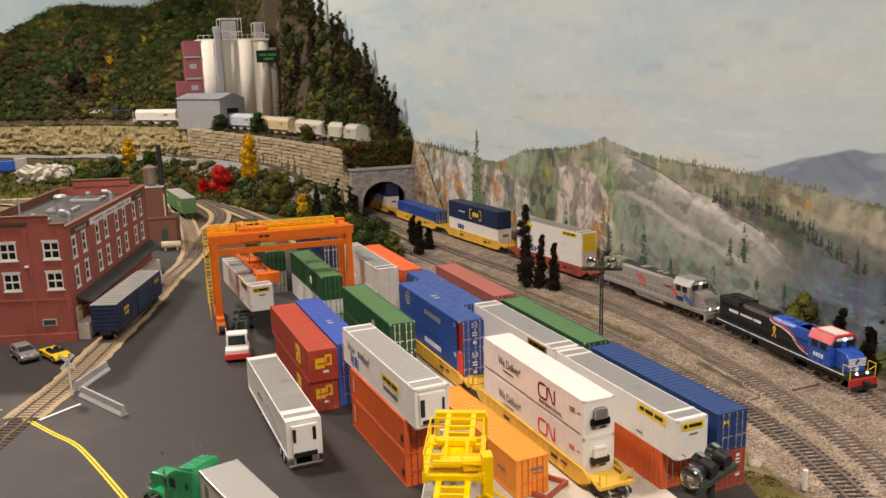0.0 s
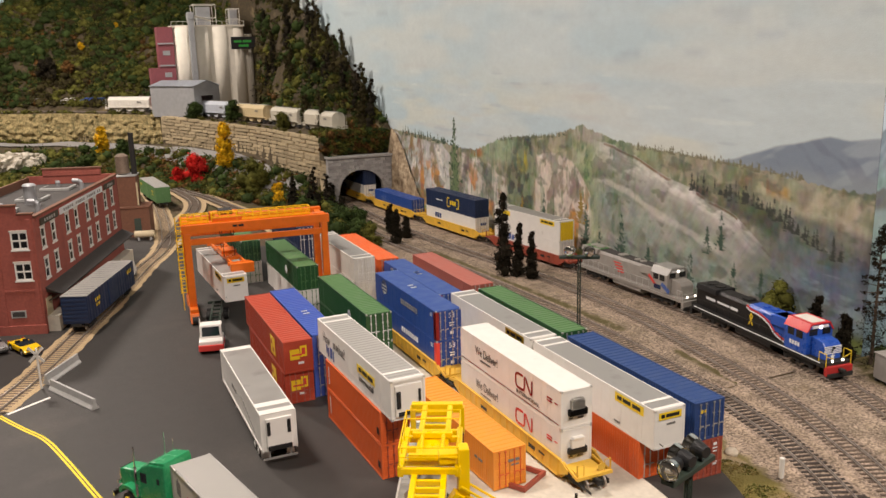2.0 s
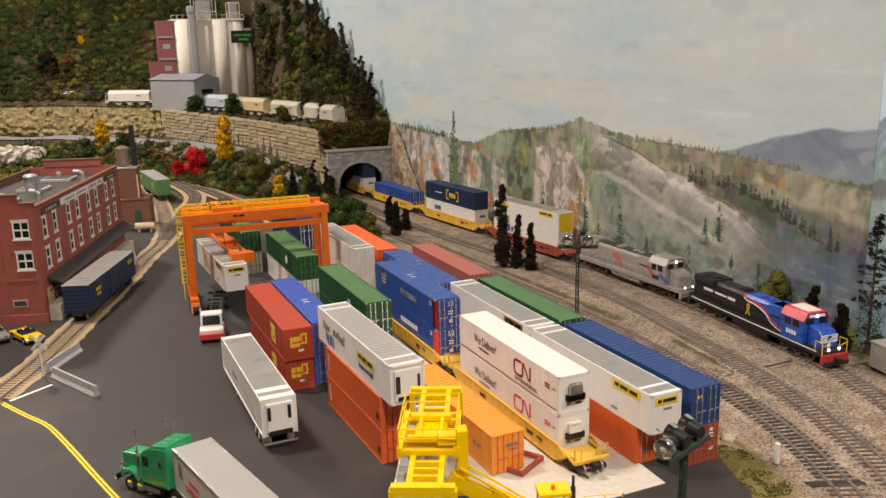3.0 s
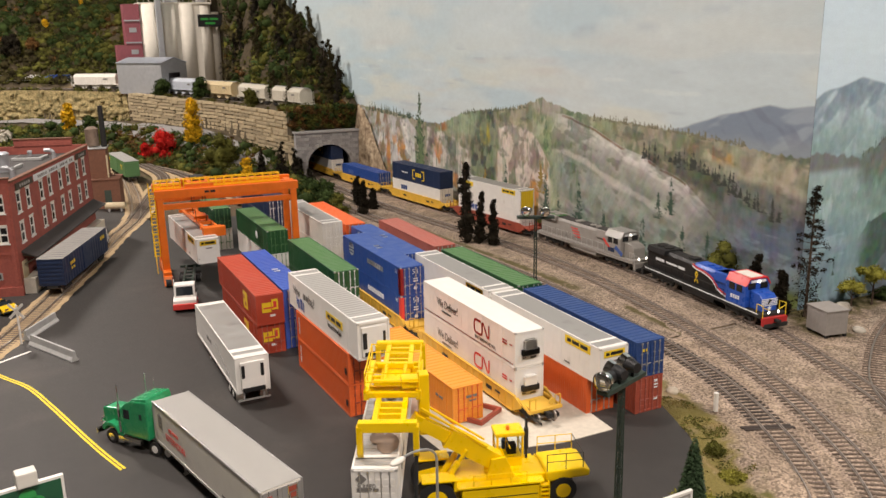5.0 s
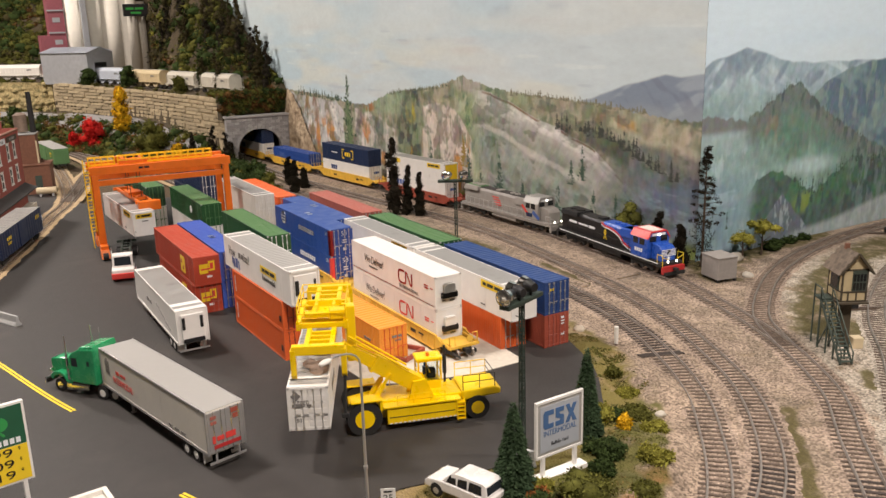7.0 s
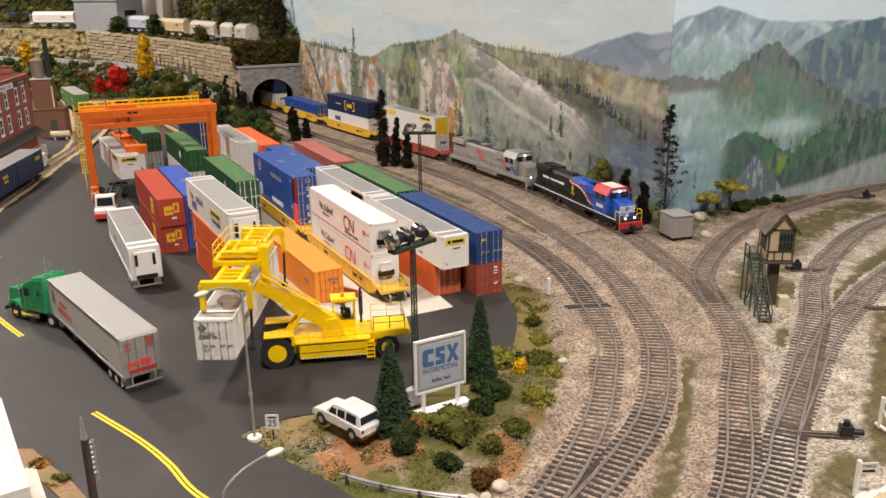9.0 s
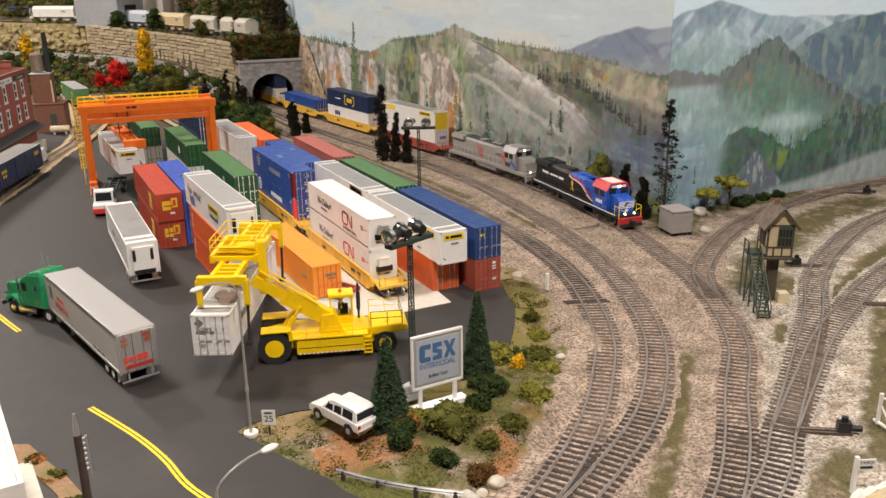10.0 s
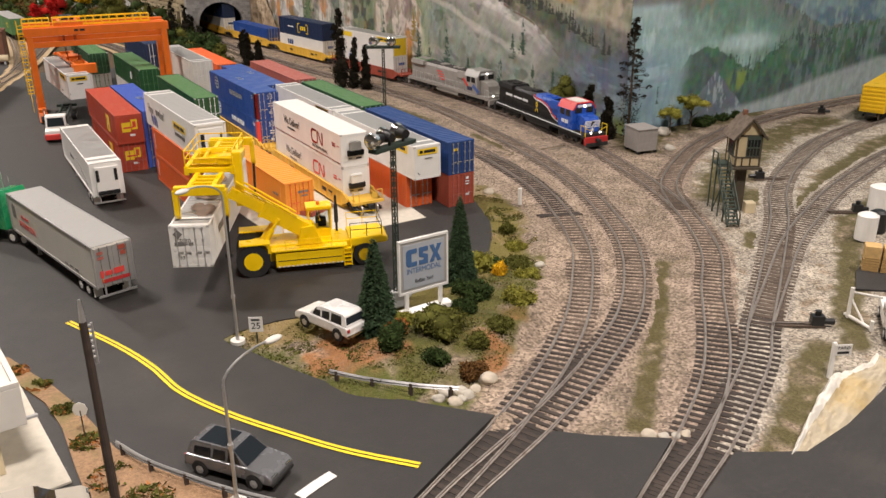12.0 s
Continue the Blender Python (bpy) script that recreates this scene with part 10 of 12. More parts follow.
def car(label, m, paint, kind="suv", L=4.7, W=1.85, H=1.75, group="parked cars"):
    """A road car, nose towards +y, on z = 0."""
    c = thing("car", label, "car", group, m)
    w = W / 2
    bm = B()
    if kind == "suv":
        low = [(0.02, 0.45), (0.0, 0.95), (0.12, 1.05), (L - 1.25, 1.08), (L - 0.25, 0.95), (L, 0.75), (L - 0.02, 0.42)]
        top = [(0.12, 1.05), (0.32, H - 0.1), (0.55, H), (L - 2.4, H), (L - 2.1, H - 0.04), (L - 1.3, 1.07)]
    else:
        low = [(0.02, 0.35), (0.0, 0.72), (0.15, 0.86), (L - 1.3, 0.86), (L - 0.3, 0.72), (L, 0.55), (L - 0.02, 0.32)]
        top = [(0.5, 0.86), (1.0, H - 0.04), (1.25, H), (L - 2.5, H), (L - 2.2, H - 0.04), (L - 1.4, 0.86)]
    prism(bm, low, -w, w, "x", 0.09)
    body = part("body", bm, paint, c, smooth=False)
    if kind != "open":
        bm = B()
        a = [bm.verts.new((sx * (w - (0.08 if z < 1.2 else 0.2)), y, z)) for sx in (-1, 1) for y, z in top]
        n = len(top)
        fs = [bm.faces.new(a[:n]), bm.faces.new(a[n:][::-1])]
        for i in range(n):
            fs.append(bm.faces.new((a[i], a[(i + 1) % n], a[n + (i + 1) % n], a[n + i])))
        bmesh.ops.recalc_face_normals(bm, faces=fs)
        cabin = part("cabin", bm, paint, c)
        y0, y1, z0, z1 = top[0][0] + 0.3, top[-1][0] - 0.1, top[0][1] + 0.07, H - 0.13
        for sx in (-1, 1):
            ys = [y0 + 0.05, (y0 + y1) / 2 - 0.35, (y0 + y1) / 2 + 0.45, y1 - 0.45]
            for ya, yb in zip(ys, ys[1:]):
                bm = B()
                x0_, x1_ = sx * (w - 0.07), sx * (w - 0.185)
                f = [bm.verts.new(q) for q in ((x0_, ya + 0.05, z0), (x0_, yb + (0.25 if yb == ys[-1] else -0.05), z0), (x1_, yb - 0.05, z1), (x1_, ya + 0.12, z1))]
                bm.faces.new(f)
                part("side_window", bm, "window_dark", cabin)
        (ya, za), (yb, zb) = top[-1], top[-2]
        bm = B()
        bm.faces.new([bm.verts.new(q) for q in ((-w + 0.14, ya + 0.01, za + 0.05), (w - 0.14, ya + 0.01, za + 0.05), (w - 0.24, yb + 0.05, zb - 0.02), (-w + 0.24, yb + 0.05, zb - 0.02))])
        part("windscreen", bm, "glass_dark", cabin)
        (ya, za), (yb, zb) = top[0], top[1]
        bm = B()
        bm.faces.new([bm.verts.new(q) for q in ((-w + 0.16, ya + 0.04, za + 0.12), (w - 0.16, ya + 0.04, za + 0.12), (w - 0.26, yb - 0.03, zb - 0.06), (-w + 0.26, yb - 0.03, zb - 0.06))])
        part("rear_window", bm, "glass_dark", cabin)
    else:
        part("seat_well", box(B(), -w + 0.2, 1.2, 0.8, w - 0.2, 2.6, 0.9, 0.03), "black", body)
        bm = B()
        bm.faces.new([bm.verts.new(q) for q in ((-w + 0.12, 2.9, 0.86), (w - 0.12, 2.9, 0.86), (w - 0.22, 2.5, 1.2), (-w + 0.22, 2.5, 1.2))])
        part("windscreen", bm, "glass_dark", body)
        for x in (-0.4, 0.4):
            part("seat", box(B(), x - 0.25, 1.35, 0.8, x + 0.25, 1.6, 1.15, 0.06), "black", body)
    for y in (0.85, L - 0.92):
        for sx in (-1, 1):
            wheel(c, sx * (w - 0.1), y, 0.36, 0.26, "silver")
            bm = B()
            rod(bm, (sx * (w - 0.02), y, 0.40), (sx * (w + 0.012), y, 0.40), 0.44, 20)
            part("wheel_arch", bm, "black_matt", body)
    for x in (-1, 1):
        part("headlight", box(B(), x * (w - 0.38) - 0.2, L - 0.12, 0.66, x * (w - 0.38) + 0.2, L - 0.01, 0.82, 0.03), "chrome", body)
        part("tail_light", box(B(), x * (w - 0.16) - 0.1, -0.02, 0.72, x * (w - 0.16) + 0.1, 0.04, 0.95, 0.02), "dark_red", body)
    part("bumper", box(B(), -w + 0.05, L - 0.05, 0.35, w - 0.05, L + 0.06, 0.55, 0.05), "chrome" if paint == "car_white" else "black_matt", body)
    part("bumper", box(B(), -w + 0.05, -0.07, 0.38, w - 0.05, 0.05, 0.56, 0.05), "chrome" if paint == "car_white" else "black_matt", body)
    return c


def centred(x, y, z, head, L=4.7):
    return pose(x, y, z, 0, 0, head) @ P(0, -L / 2, 0)


g_car = car("grey metallic sport utility car with dark glass roof on the road", centred(-0.2265, -0.3595, 0.0, heading((-0.245, -0.351), (-0.224, -0.379))), "car_grey")
part("glass_roof", box(B(), -0.62, 0.75, 1.752, 0.62, 2.25, 1.762), "glass_dark", g_car)
car("white sport utility car parked on orange dirt", centred(-0.1185, -0.2370, 0.0030, heading((-0.118, -0.257), (-0.129, -0.225))), "car_white")
car("silver hatchback parked by the brick warehouse", centred(-0.4435, 0.580, 0.0, -160, 4.3), "car_silver", L=4.3, H=1.5)
car("yellow open sports car parked by the brick warehouse", centred(-0.4075, 0.562, 0.0, -155, 4.4), "car_yellow", "open", L=4.4)
for x, p_, kind_, lab_ in ((-0.302, "car_white", "suv", "white"), (-0.242, "loco_blue", "suv", "blue"), (-0.203, "blue_deep", "sedan", "navy"), (-0.156, "loco_red", "sedan", "red"), (-0.40, "car_silver", "sedan", "silver")):
    car("small %s model car parked on the upper road" % lab_, centred(x, float(np.interp(x, [-0.9, -0.50, -0.33, -0.14, 0.0], [2.98, 2.80, 2.70, 2.52, 2.38])) + 0.085, 0.1975, 40, 4.9), p_, kind_, L=4.9, H=1.6, group="cars on the upper road")
van = thing("delivery_van", "small white delivery van by the loading dock", "van", m=pose(-0.268, 0.865, 0.0, 0, 0, -14))
part("body", prism(B(), [(-2.2, 0.4), (2.2, 0.4), (2.3, 1.2), (1.6, 1.5), (1.2, 2.3), (-2.2, 2.3)], -0.95, 0.95, "x", 0.08), "white", van)
part("windscreen", box(B(), -0.8, -2.25, 1.3, 0.8, -2.19, 2.0), "glass_dark", van)
for y in (-1.4, 1.4):
    for sx in (-1, 1):
        wheel(van, sx * 0.85, y, 0.36, 0.25)

# ---- road markings, barriers, signs ----


def stripe(name, label, pts, width, material, z=0.0006, gap=0.0):
    bm = B()
    line = spline(pts, 0.006)
    prev = None
    for i, p in enumerate(line):
        a, b = line[max(0, i - 1)], line[min(len(line) - 1, i + 1)]
        n = Vector((b.y - a.y, a.x - b.x, 0)).normalized()
        ring = [bm.verts.new((p.x + n.x * (gap + s * width / 2), p.y + n.y * (gap + s * width / 2), p.z + z)) for s in (-1, 1)]
        if prev:
            bm.faces.new((prev[0], prev[1], ring[1], ring[0]))
        prev = ring
    return tagged(part(name, bm, material, scale=1), label, "road marking", kind="structure")


Y1 = [(-0.277, -0.122), (-0.253, -0.180), (-0.240, -0.222), (-0.232, -0.262), (-0.214, -0.303), (-0.190, -0.343), (-0.169, -0.374), (-0.140, -0.408)]
Y2 = [(-0.433, 0.372), (-0.405, 0.318), (-0.384, 0.279), (-0.367, 0.225), (-0.345, 0.145), (-0.332, 0.100), (-0.319, 0.060)]
for pts in (Y1, Y2):
    for g in (-0.0015, 0.0015):
        stripe("yellow_line", "thin yellow line painted down the road", pts, 0.0020, "yellow_line", gap=g)
stripe("yellow_line", "thin yellow line painted down the road", [(-0.52, 0.50), (-0.455, 0.405)], 0.0014, "yellow_line")
stripe("stop_line", "white stop line across the lane", [(-0.419, 0.36), (-0.398, 0.375), (-0.378, 0.389)], 0.004, "white")
stripe("stop_line", "white stop line across the lane", [(-0.185, -0.388), (-0.197, -0.392), (-0.209, -0.397)], 0.0065, "white")


def jersey(m, L=8.0):
    j = part("jersey_barrier", prism(B(), [(-0.4, 0), (0.4, 0), (0.4, 0.12), (0.18, 0.42), (0.1, 1.0), (-0.1, 1.0), (-0.18, 0.42), (-0.4, 0.12)], 0, L, "y", 0.02), "concrete_grey", m=m)
    return tagged(j, "grey concrete barrier standing on the asphalt", "barrier", "concrete barriers")


jersey(pose(-0.378, 0.413, 0, 0, 0, heading((-0.378, 0.413), (-0.338, 0.332))), 7.8)
jersey(pose(-0.384, 0.430, 0, 0, 0, heading((-0.384, 0.430), (-0.351, 0.487))), 5.8)
jersey(pose(-0.082, -0.222, 0, 0, 0, heading((-0.082, -0.222), (-0.050, -0.224))), 2.6)
xb = thing("crossbuck_sign", "white crossed warning sign on a post", "sign", m=pose(-0.3885, 0.420, 0, 0, 0, -25))
part("post", rod(B(), (0, 0, 0), (0, 0, 4.0), 0.1, 8), "white", xb)
for a in (45, -45):
    part("blade", box(B(), -1.0, -0.06, -0.13, 1.0, -0.02, 0.13), "white", xb, m=P(0, -0.08, 3.4, 0, a, 0))
sp = thing("speed_sign", "small white speed sign on a thin post", "sign", m=pose(-0.1685, -0.2225, -0.001, 0, 0, -28))
part("post", rod(B(), (0, 0, 0), (0, 0, 1.7), 0.05, 6), "steel_green", sp)
part("plate", box(B(), -0.42, -0.08, 0.75, 0.42, -0.04, 1.75, 0.02), "white", sp)
words("number", "25", 0.42, "black", sp, P(0, -0.085, 1.15, 90))
bars("lettering", "black", sp, P(0, -0.085, 1.56, 90), [(0, 0, 0.5, 0.1)])
ss_ = thing("stop_sign", "pale back of a round traffic sign on a post", "sign", m=pose(-0.292, -0.2829, -0.001, 0, 0, -25) @ Matrix.Diagonal((0.6, 0.6, 0.64, 1)))
part("post", rod(B(), (0, 0, 0), (0, 0, 2.6), 0.06, 6), "wood_pole", ss_)
part("plate", rod(B(), (0, -0.03, 2.7), (0, 0.03, 2.7), 0.62, 8), "white_dull", ss_)


def guard_rail(label, pts, z=0.0):
    g = thing("guard_rail", label, "guard rail", "guard rails", None)
    line = spline(pts, 0.005)
    bm = B()
    prev = None
    for i, p in enumerate(line):
        a, b = line[max(0, i - 1)], line[min(len(line) - 1, i + 1)]
        n = Vector((b.y - a.y, a.x - b.x, 0)).normalized()
        prof = ((0.0, 0.0092), (0.0009, 0.0084), (0.0, 0.0076), (0.0009, 0.0068), (0.0, 0.0060), (-0.0004, 0.0060), (-0.0004, 0.0092))
        ring = [bm.verts.new((p.x + n.x * u, p.y + n.y * u, p.z + z + w)) for u, w in prof]
        if prev:
            for k in range(len(ring)):
                bm.faces.new((prev[k], ring[k], ring[(k + 1) % len(ring)], prev[(k + 1) % len(ring)]))
        prev = ring
    part("beam", bm, "silver", g, scale=1)
    for i in range(1, len(line), 5):
        p = line[i]
        part("post", box(B(), -0.0011, -0.0011, -0.003, 0.0011, 0.0011, 0.0088), "wood_pole", g, scale=1, m=pose(p.x, p.y, p.z + z))
    return g


guard_rail("dull silver guard rail along the planted mound", [(-0.147, -0.298), (-0.130, -0.320), (-0.108, -0.342), (-0.086, -0.360)], -0.001)
guard_rail("dull silver guard rail along the grassy verge", [(-0.279, -0.308), (-0.268, -0.334), (-0.252, -0.360), (-0.236, -0.383), (-0.20, -0.425), (-0.16, -0.46)], -0.001)
verge = poly_sheet("verge", [(-0.335, -0.150), (-0.320, -0.158), (-0.3082, -0.192), (-0.3005, -0.2107), (-0.2918, -0.2416), (-0.2848, -0.2758), (-0.2795, -0.304), (-0.270, -0.325), (-0.250, -0.358), (-0.232, -0.384), (-0.20, -0.42), (-0.16, -0.455), (-0.185, -0.475), (-0.25, -0.45), (-0.285, -0.42), (-0.300, -0.36), (-0.3016, -0.3107), (-0.3019, -0.2667), (-0.3066, -0.2326), (-0.3155, -0.2071), (-0.328, -0.178)], 0.0012, 0.002, "dirt", "orange brown verge beside the road", "verge")
VERGE = [(-0.316, -0.182, 0.007), (-0.307, -0.210, 0.007), (-0.298, -0.247, 0.007), (-0.292, -0.29, 0.009), (-0.287, -0.33, 0.012), (-0.275, -0.36, 0.014), (-0.262, -0.39, 0.016), (-0.24, -0.41, 0.02)]


def verge_tufts(label, material, n, seed):
    rg = np.random.RandomState(seed)
    k = rg.randint(len(VERGE), size=n)
    v = np.array(VERGE)[k]
    a, q = rg.rand(n) * 6.283, np.sqrt(rg.rand(n)) * v[:, 2]
    keep = vnoise((v[:, 0] + np.cos(a) * q)[:, None] * 60, (v[:, 1] + np.sin(a) * q)[:, None] * 60, seed)[:, 0] > 0.42
    c = np.column_stack([v[:, 0] + np.cos(a) * q, v[:, 1] + np.sin(a) * q, np.full(n, 0.0012)])[keep]
    n = len(c)
    s = 0.0013 * (0.5 + rg.rand(n, 1))
    up = np.column_stack([rg.randn(n, 2) * 0.7, 0.4 + rg.rand(n)]) * s
    sd = np.column_stack([rg.randn(n, 2), np.zeros(n)]) * s * 0.6
    t = np.stack([c - sd, c + sd, c + up], 1).reshape(-1, 3)
    tagged(new("turf", mesh_from("turf", t, np.arange(n * 3).reshape(-1, 3), material)), label, "grass", kind="stuff")


verge_tufts("green turf on the verge", "leaf_grass", 4000, 41)
verge_tufts("dry orange turf on the verge", "leaf_orange", 900, 42)

# ---- filling station corner ----
gs = thing("station_building", "white flat-roofed station building at the road's edge", "building", m=pose(-0.3335, -0.190, 0.0, 0, 0, heading((-0.3335, -0.190), (-0.3160, -0.362)) + 180))
part("wall", box(B(), -9.0, -9.5, 0.2, -1.0, -0.2, 2.8), "cream", gs)
part("fascia", box(B(), -9.2, -10.25, 2.8, 0.22, 0.1, 4.75, 0.04), "white_dull", gs)
part("roof", box(B(), -8.9, -9.95, 4.75, -0.08, -0.2, 4.78), "white_dull", gs)
for a in ((-9.2, -10.25, 0.22, -10.0), (-0.03, -10.0, 0.22, 0.1), (-9.2, -0.15, -0.03, 0.1)):
    part("parapet", box(B(), a[0], a[1], 4.75, a[2], a[3], 5.0, 0.03), "white_dull", gs)
part("rain_spout", box(B(), 0.2, -9.9, 2.8, 0.75, -9.75, 2.95, 0.03), "concrete_grey", gs)
part("pavement_slab", box(B(), -9, -11.8, 0.02, 1.28, 0.5, 0.15, 0.02), "concrete", gs)
car("pale tan sport utility car beside the station building", centred(-0.327, -0.352, 0.0, -93), "car_tan")
ps = thing("price_sign", "green and yellow fuel price sign in a white frame", "sign", m=pose(-0.3815, -0.075, 0.0, 0, 0, heading((-0.405, -0.078), (-0.365, -0.0715)) + 90))
for x in (-1.2, 1.2):
    part("post", box(B(), x - 0.12, -0.12, 0, x + 0.12, 0.12, 1.6), "white", ps)
part("frame", box(B(), -1.75, -0.14, 1.5, 1.75, 0.14, 6.5, 0.04), "white", ps)
define("sign_green", (0.015, 0.10, 0.05), 0.4, var=0.08)
define("clover", (0.03, 0.32, 0.08), 0.4, var=0.08)
gp = part("green_face", box(B(), -1.6, -0.17, 3.9, 1.6, -0.13, 6.35), "sign_green", ps)
bm = B()
for x, z in ((-0.45, 5.35), (0.35, 5.35), (-0.05, 5.85)):
    rod(bm, (x, -0.19, z), (x, -0.17, z), 0.42, 16)
bar(bm, (0.0, -0.18, 5.2), (0.5, -0.18, 4.6), 0.03, 0.14)
part("clover", bm, "clover", gp, "light green three-leaf mark")
bars("lettering", "pale_logo", gp, P(0, -0.185, 4.2, 90), [(-1.2 + 0.34 * i, 0, 0.24, 0.34) for i in range(8)])
yp = part("yellow_face", box(B(), -1.6, -0.17, 1.65, 1.6, -0.13, 3.85), "yellow_plate", ps)
for k, txt in enumerate(("399", "309", "219")):
    words("price", txt, 0.5, "black", yp, P(-0.1, -0.185, 3.5 - 0.7 * k, 90), width=1.7)
    words("price", "9", 0.22, "black", yp, P(1.15, -0.185, 3.65 - 0.7 * k, 90))
part("sign_lamp", box(B(), -0.5, -0.5, 6.5, 0.5, 0.3, 7.3, 0.08), "white_dull", ps)

# ---- far end of the yard and beyond the curve ----
sh = thing("equipment_shed", "plain grey equipment box on short feet beside the track", "shed", m=pose(0.3985, 0.0055, -0.0035, 0, 0, heading((0.387, 0.002), (0.396, 0.047))))
part("body", box(B(), 0.0, 0.0, 0.3, 2.4, 2.8, 2.6, 0.03), "grey_shed", sh)
part("lid", box(B(), -0.08, -0.08, 2.6, 2.48, 2.88, 2.72, 0.03), "grey_shed", sh)
for x in (0.1, 2.2):
    for y in (0.1, 2.4):
        part("foot", box(B(), x, y, 0, x + 0.3, y + 0.3, 0.32), "black_matt", sh)


def signal_tower(m):
    """A small signal cabin on a post with an outside stair."""
    t = thing("signal_tower", "tan timbered signal cabin on a dark post with green stair", "signal tower", m=m)
    F0 = 4.3
    part("post", box(B(), -0.45, -0.45, 0, 0.45, 0.45, F0, 0.04), "timber_dark", t)
    part("floor_beam", box(B(), -1.45, -1.6, F0, 1.45, 1.6, F0 + 0.2, 0.03), "timber_dark", t)
    z0, z1 = F0 + 0.2, F0 + 3.2
    part("cabin_wall", box(B(), -1.2, -1.35, z0, 1.2, 1.35, z1), "tan_wall", t)
    bm = B()
    prism(bm, [(-1.2, z1), (1.2, z1), (0, z1 + 1.35)], -1.35, 1.35, "y")
    part("gable", bm, "tan_wall", t)
    for a in ((-1.26, -1.41), (1.08, -1.41), (-1.26, 1.29), (1.08, 1.29)):
        part("corner_timber", box(B(), a[0], a[1], z0, a[0] + 0.18, a[1] + 0.12, z1), "timber_dark", t)
    for yb in (-1.42, 1.34):
        for z in (z0 + 0.85, z0, z1 - 0.14):
            part("cross_timber", box(B(), -1.22, yb, z, 1.22, yb + 0.08, z + 0.14), "timber_dark", t)
        for x in (-0.55, 0.25):
            part("upright_timber", box(B(), x - 0.07, yb, z0, x + 0.07, yb + 0.08, z0 + 0.85), "timber_dark", t)
    for xb_ in (-1.27, 1.19):
        for z in (z0 + 0.85, z0, z1 - 0.14):
            part("cross_timber", box(B(), xb_, -1.35, z, xb_ + 0.08, 1.35, z + 0.14), "timber_dark", t)
    win = part("window", box(B(), -0.25, -1.43, z0 + 1.0, 1.1, -1.36, z1 - 0.1), "timber_green", t)
    for i in range(4):
        for k in range(2):
            x, z = -0.17 + 0.32 * i, z0 + 1.1 + 0.8 * k
            part("pane", box(B(), x, -1.45, z, x + 0.24, -1.42, z + 0.66), "window_dark", win)
    win = part("window", box(B(), -1.3, -0.8, z0 + 1.0, -1.2, 0.8, z1 - 0.1), "timber_green", t)
    part("pane", box(B(), -1.32, -0.7, z0 + 1.1, -1.29, 0.7, z1 - 0.2), "window_dark", win)
    for sx in (-1, 1):
        bm = B()
        rows, n = 7, 9
        bm.faces.new([bm.verts.new(q) for q in ((sx * 1.65, -1.75, z1 - 0.42), (sx * 1.65, 1.75, z1 - 0.42), (0, 1.75, z1 + 1.48), (0, -1.75, z1 + 1.48))])
        bmesh.ops.solidify(bm, geom=bm.faces[:], thickness=0.12)
        roof = part("roof", bm, "shingle", t)
        first = None
        for r in range(rows):
            u = r / rows
            x, z = sx * (1.65 * (1 - u) - 0.05), z1 - 0.42 + 1.9 * u + 0.13
            for i in range(n):
                mm = P(x, -1.72 + 0.385 * (i + (0.5 if r % 2 else 0)), z, 0, sx * 49, 0)
                if first is None:
                    first = part("shingle", box(B(), -0.19, 0.01, -0.02, 0.19, 0.37, 0.03), "shingle", roof, m=mm)
                else:
                    again(first, mm)
    part("chimney", box(B(), -0.2, 0.5, z1 + 1.1, 0.2, 0.9, z1 + 1.9, 0.03), "brick_dark", t)
    part("gable_board", bar(B(), (-1.6, -1.78, z1 - 0.36), (0, -1.78, z1 + 1.5), 0.1, 0.2), "timber_dark", t)
    part("gable_board", bar(B(), (1.6, -1.78, z1 - 0.36), (0, -1.78, z1 + 1.5), 0.1, 0.2), "timber_dark", t)
    # stair on the rail side
    st = part("landing", box(B(), -2.6, -0.3, F0 + 0.1, -1.2, 1.2, F0 + 0.25), "timber_green", t)
    RUN = 4.9
    for x in (-2.6, -1.5):
        part("stringer", bar(B(), (x, -0.3, F0 + 0.15), (x, -0.3 - RUN, 0.1), 0.1, 0.28), "timber_green", t)
        part("stair_rail", bar(B(), (x, -0.3, F0 + 1.2), (x, -0.3 - RUN, 1.15), 0.09), "timber_green", t)
        for k in range(6):
            f = k / 5
            part("baluster", bar(B(), (x, -0.3 - RUN * f, F0 + 0.15 - (F0 - 0.05) * f), (x, -0.3 - RUN * f, F0 + 1.2 - (F0 - 0.05) * f), 0.09), "timber_green", t)
        for f in (0.02, 0.36, 0.68):
            part("stair_post", bar(B(), (x, -0.3 - RUN * f, 0), (x, -0.3 - RUN * f, F0 * (1 - f)), 0.13), "timber_green", t)
        part("stair_brace", bar(B(), (x, -0.4, 0.2), (x, -0.3 - RUN * 0.36, F0 * 0.6), 0.1), "timber_green", t)
    n = 17
    for i in range(n):
        f = (i + 0.5) / n
        part("tread", box(B(), -2.6, -0.3 - RUN * f - 0.16, F0 + 0.15 - F0 * f, -1.5, -0.3 - RUN * f + 0.16, F0 + 0.22 - F0 * f), "timber_green", t)
    for y in (-0.25, 1.15):
        part("rail_post", bar(B(), (-2.55, y, 0), (-2.55, y, F0 + 1.3), 0.12), "timber_green", t)
    part("landing_rail", bar(B(), (-2.55, -0.25, F0 + 1.25), (-2.55, 1.15, F0 + 1.25), 0.08), "timber_green", t)
    part("crate", box(B(), 0.5, -1.3, 0, 1.5, -0.3, 1.0, 0.04), "cream", t)
    return t


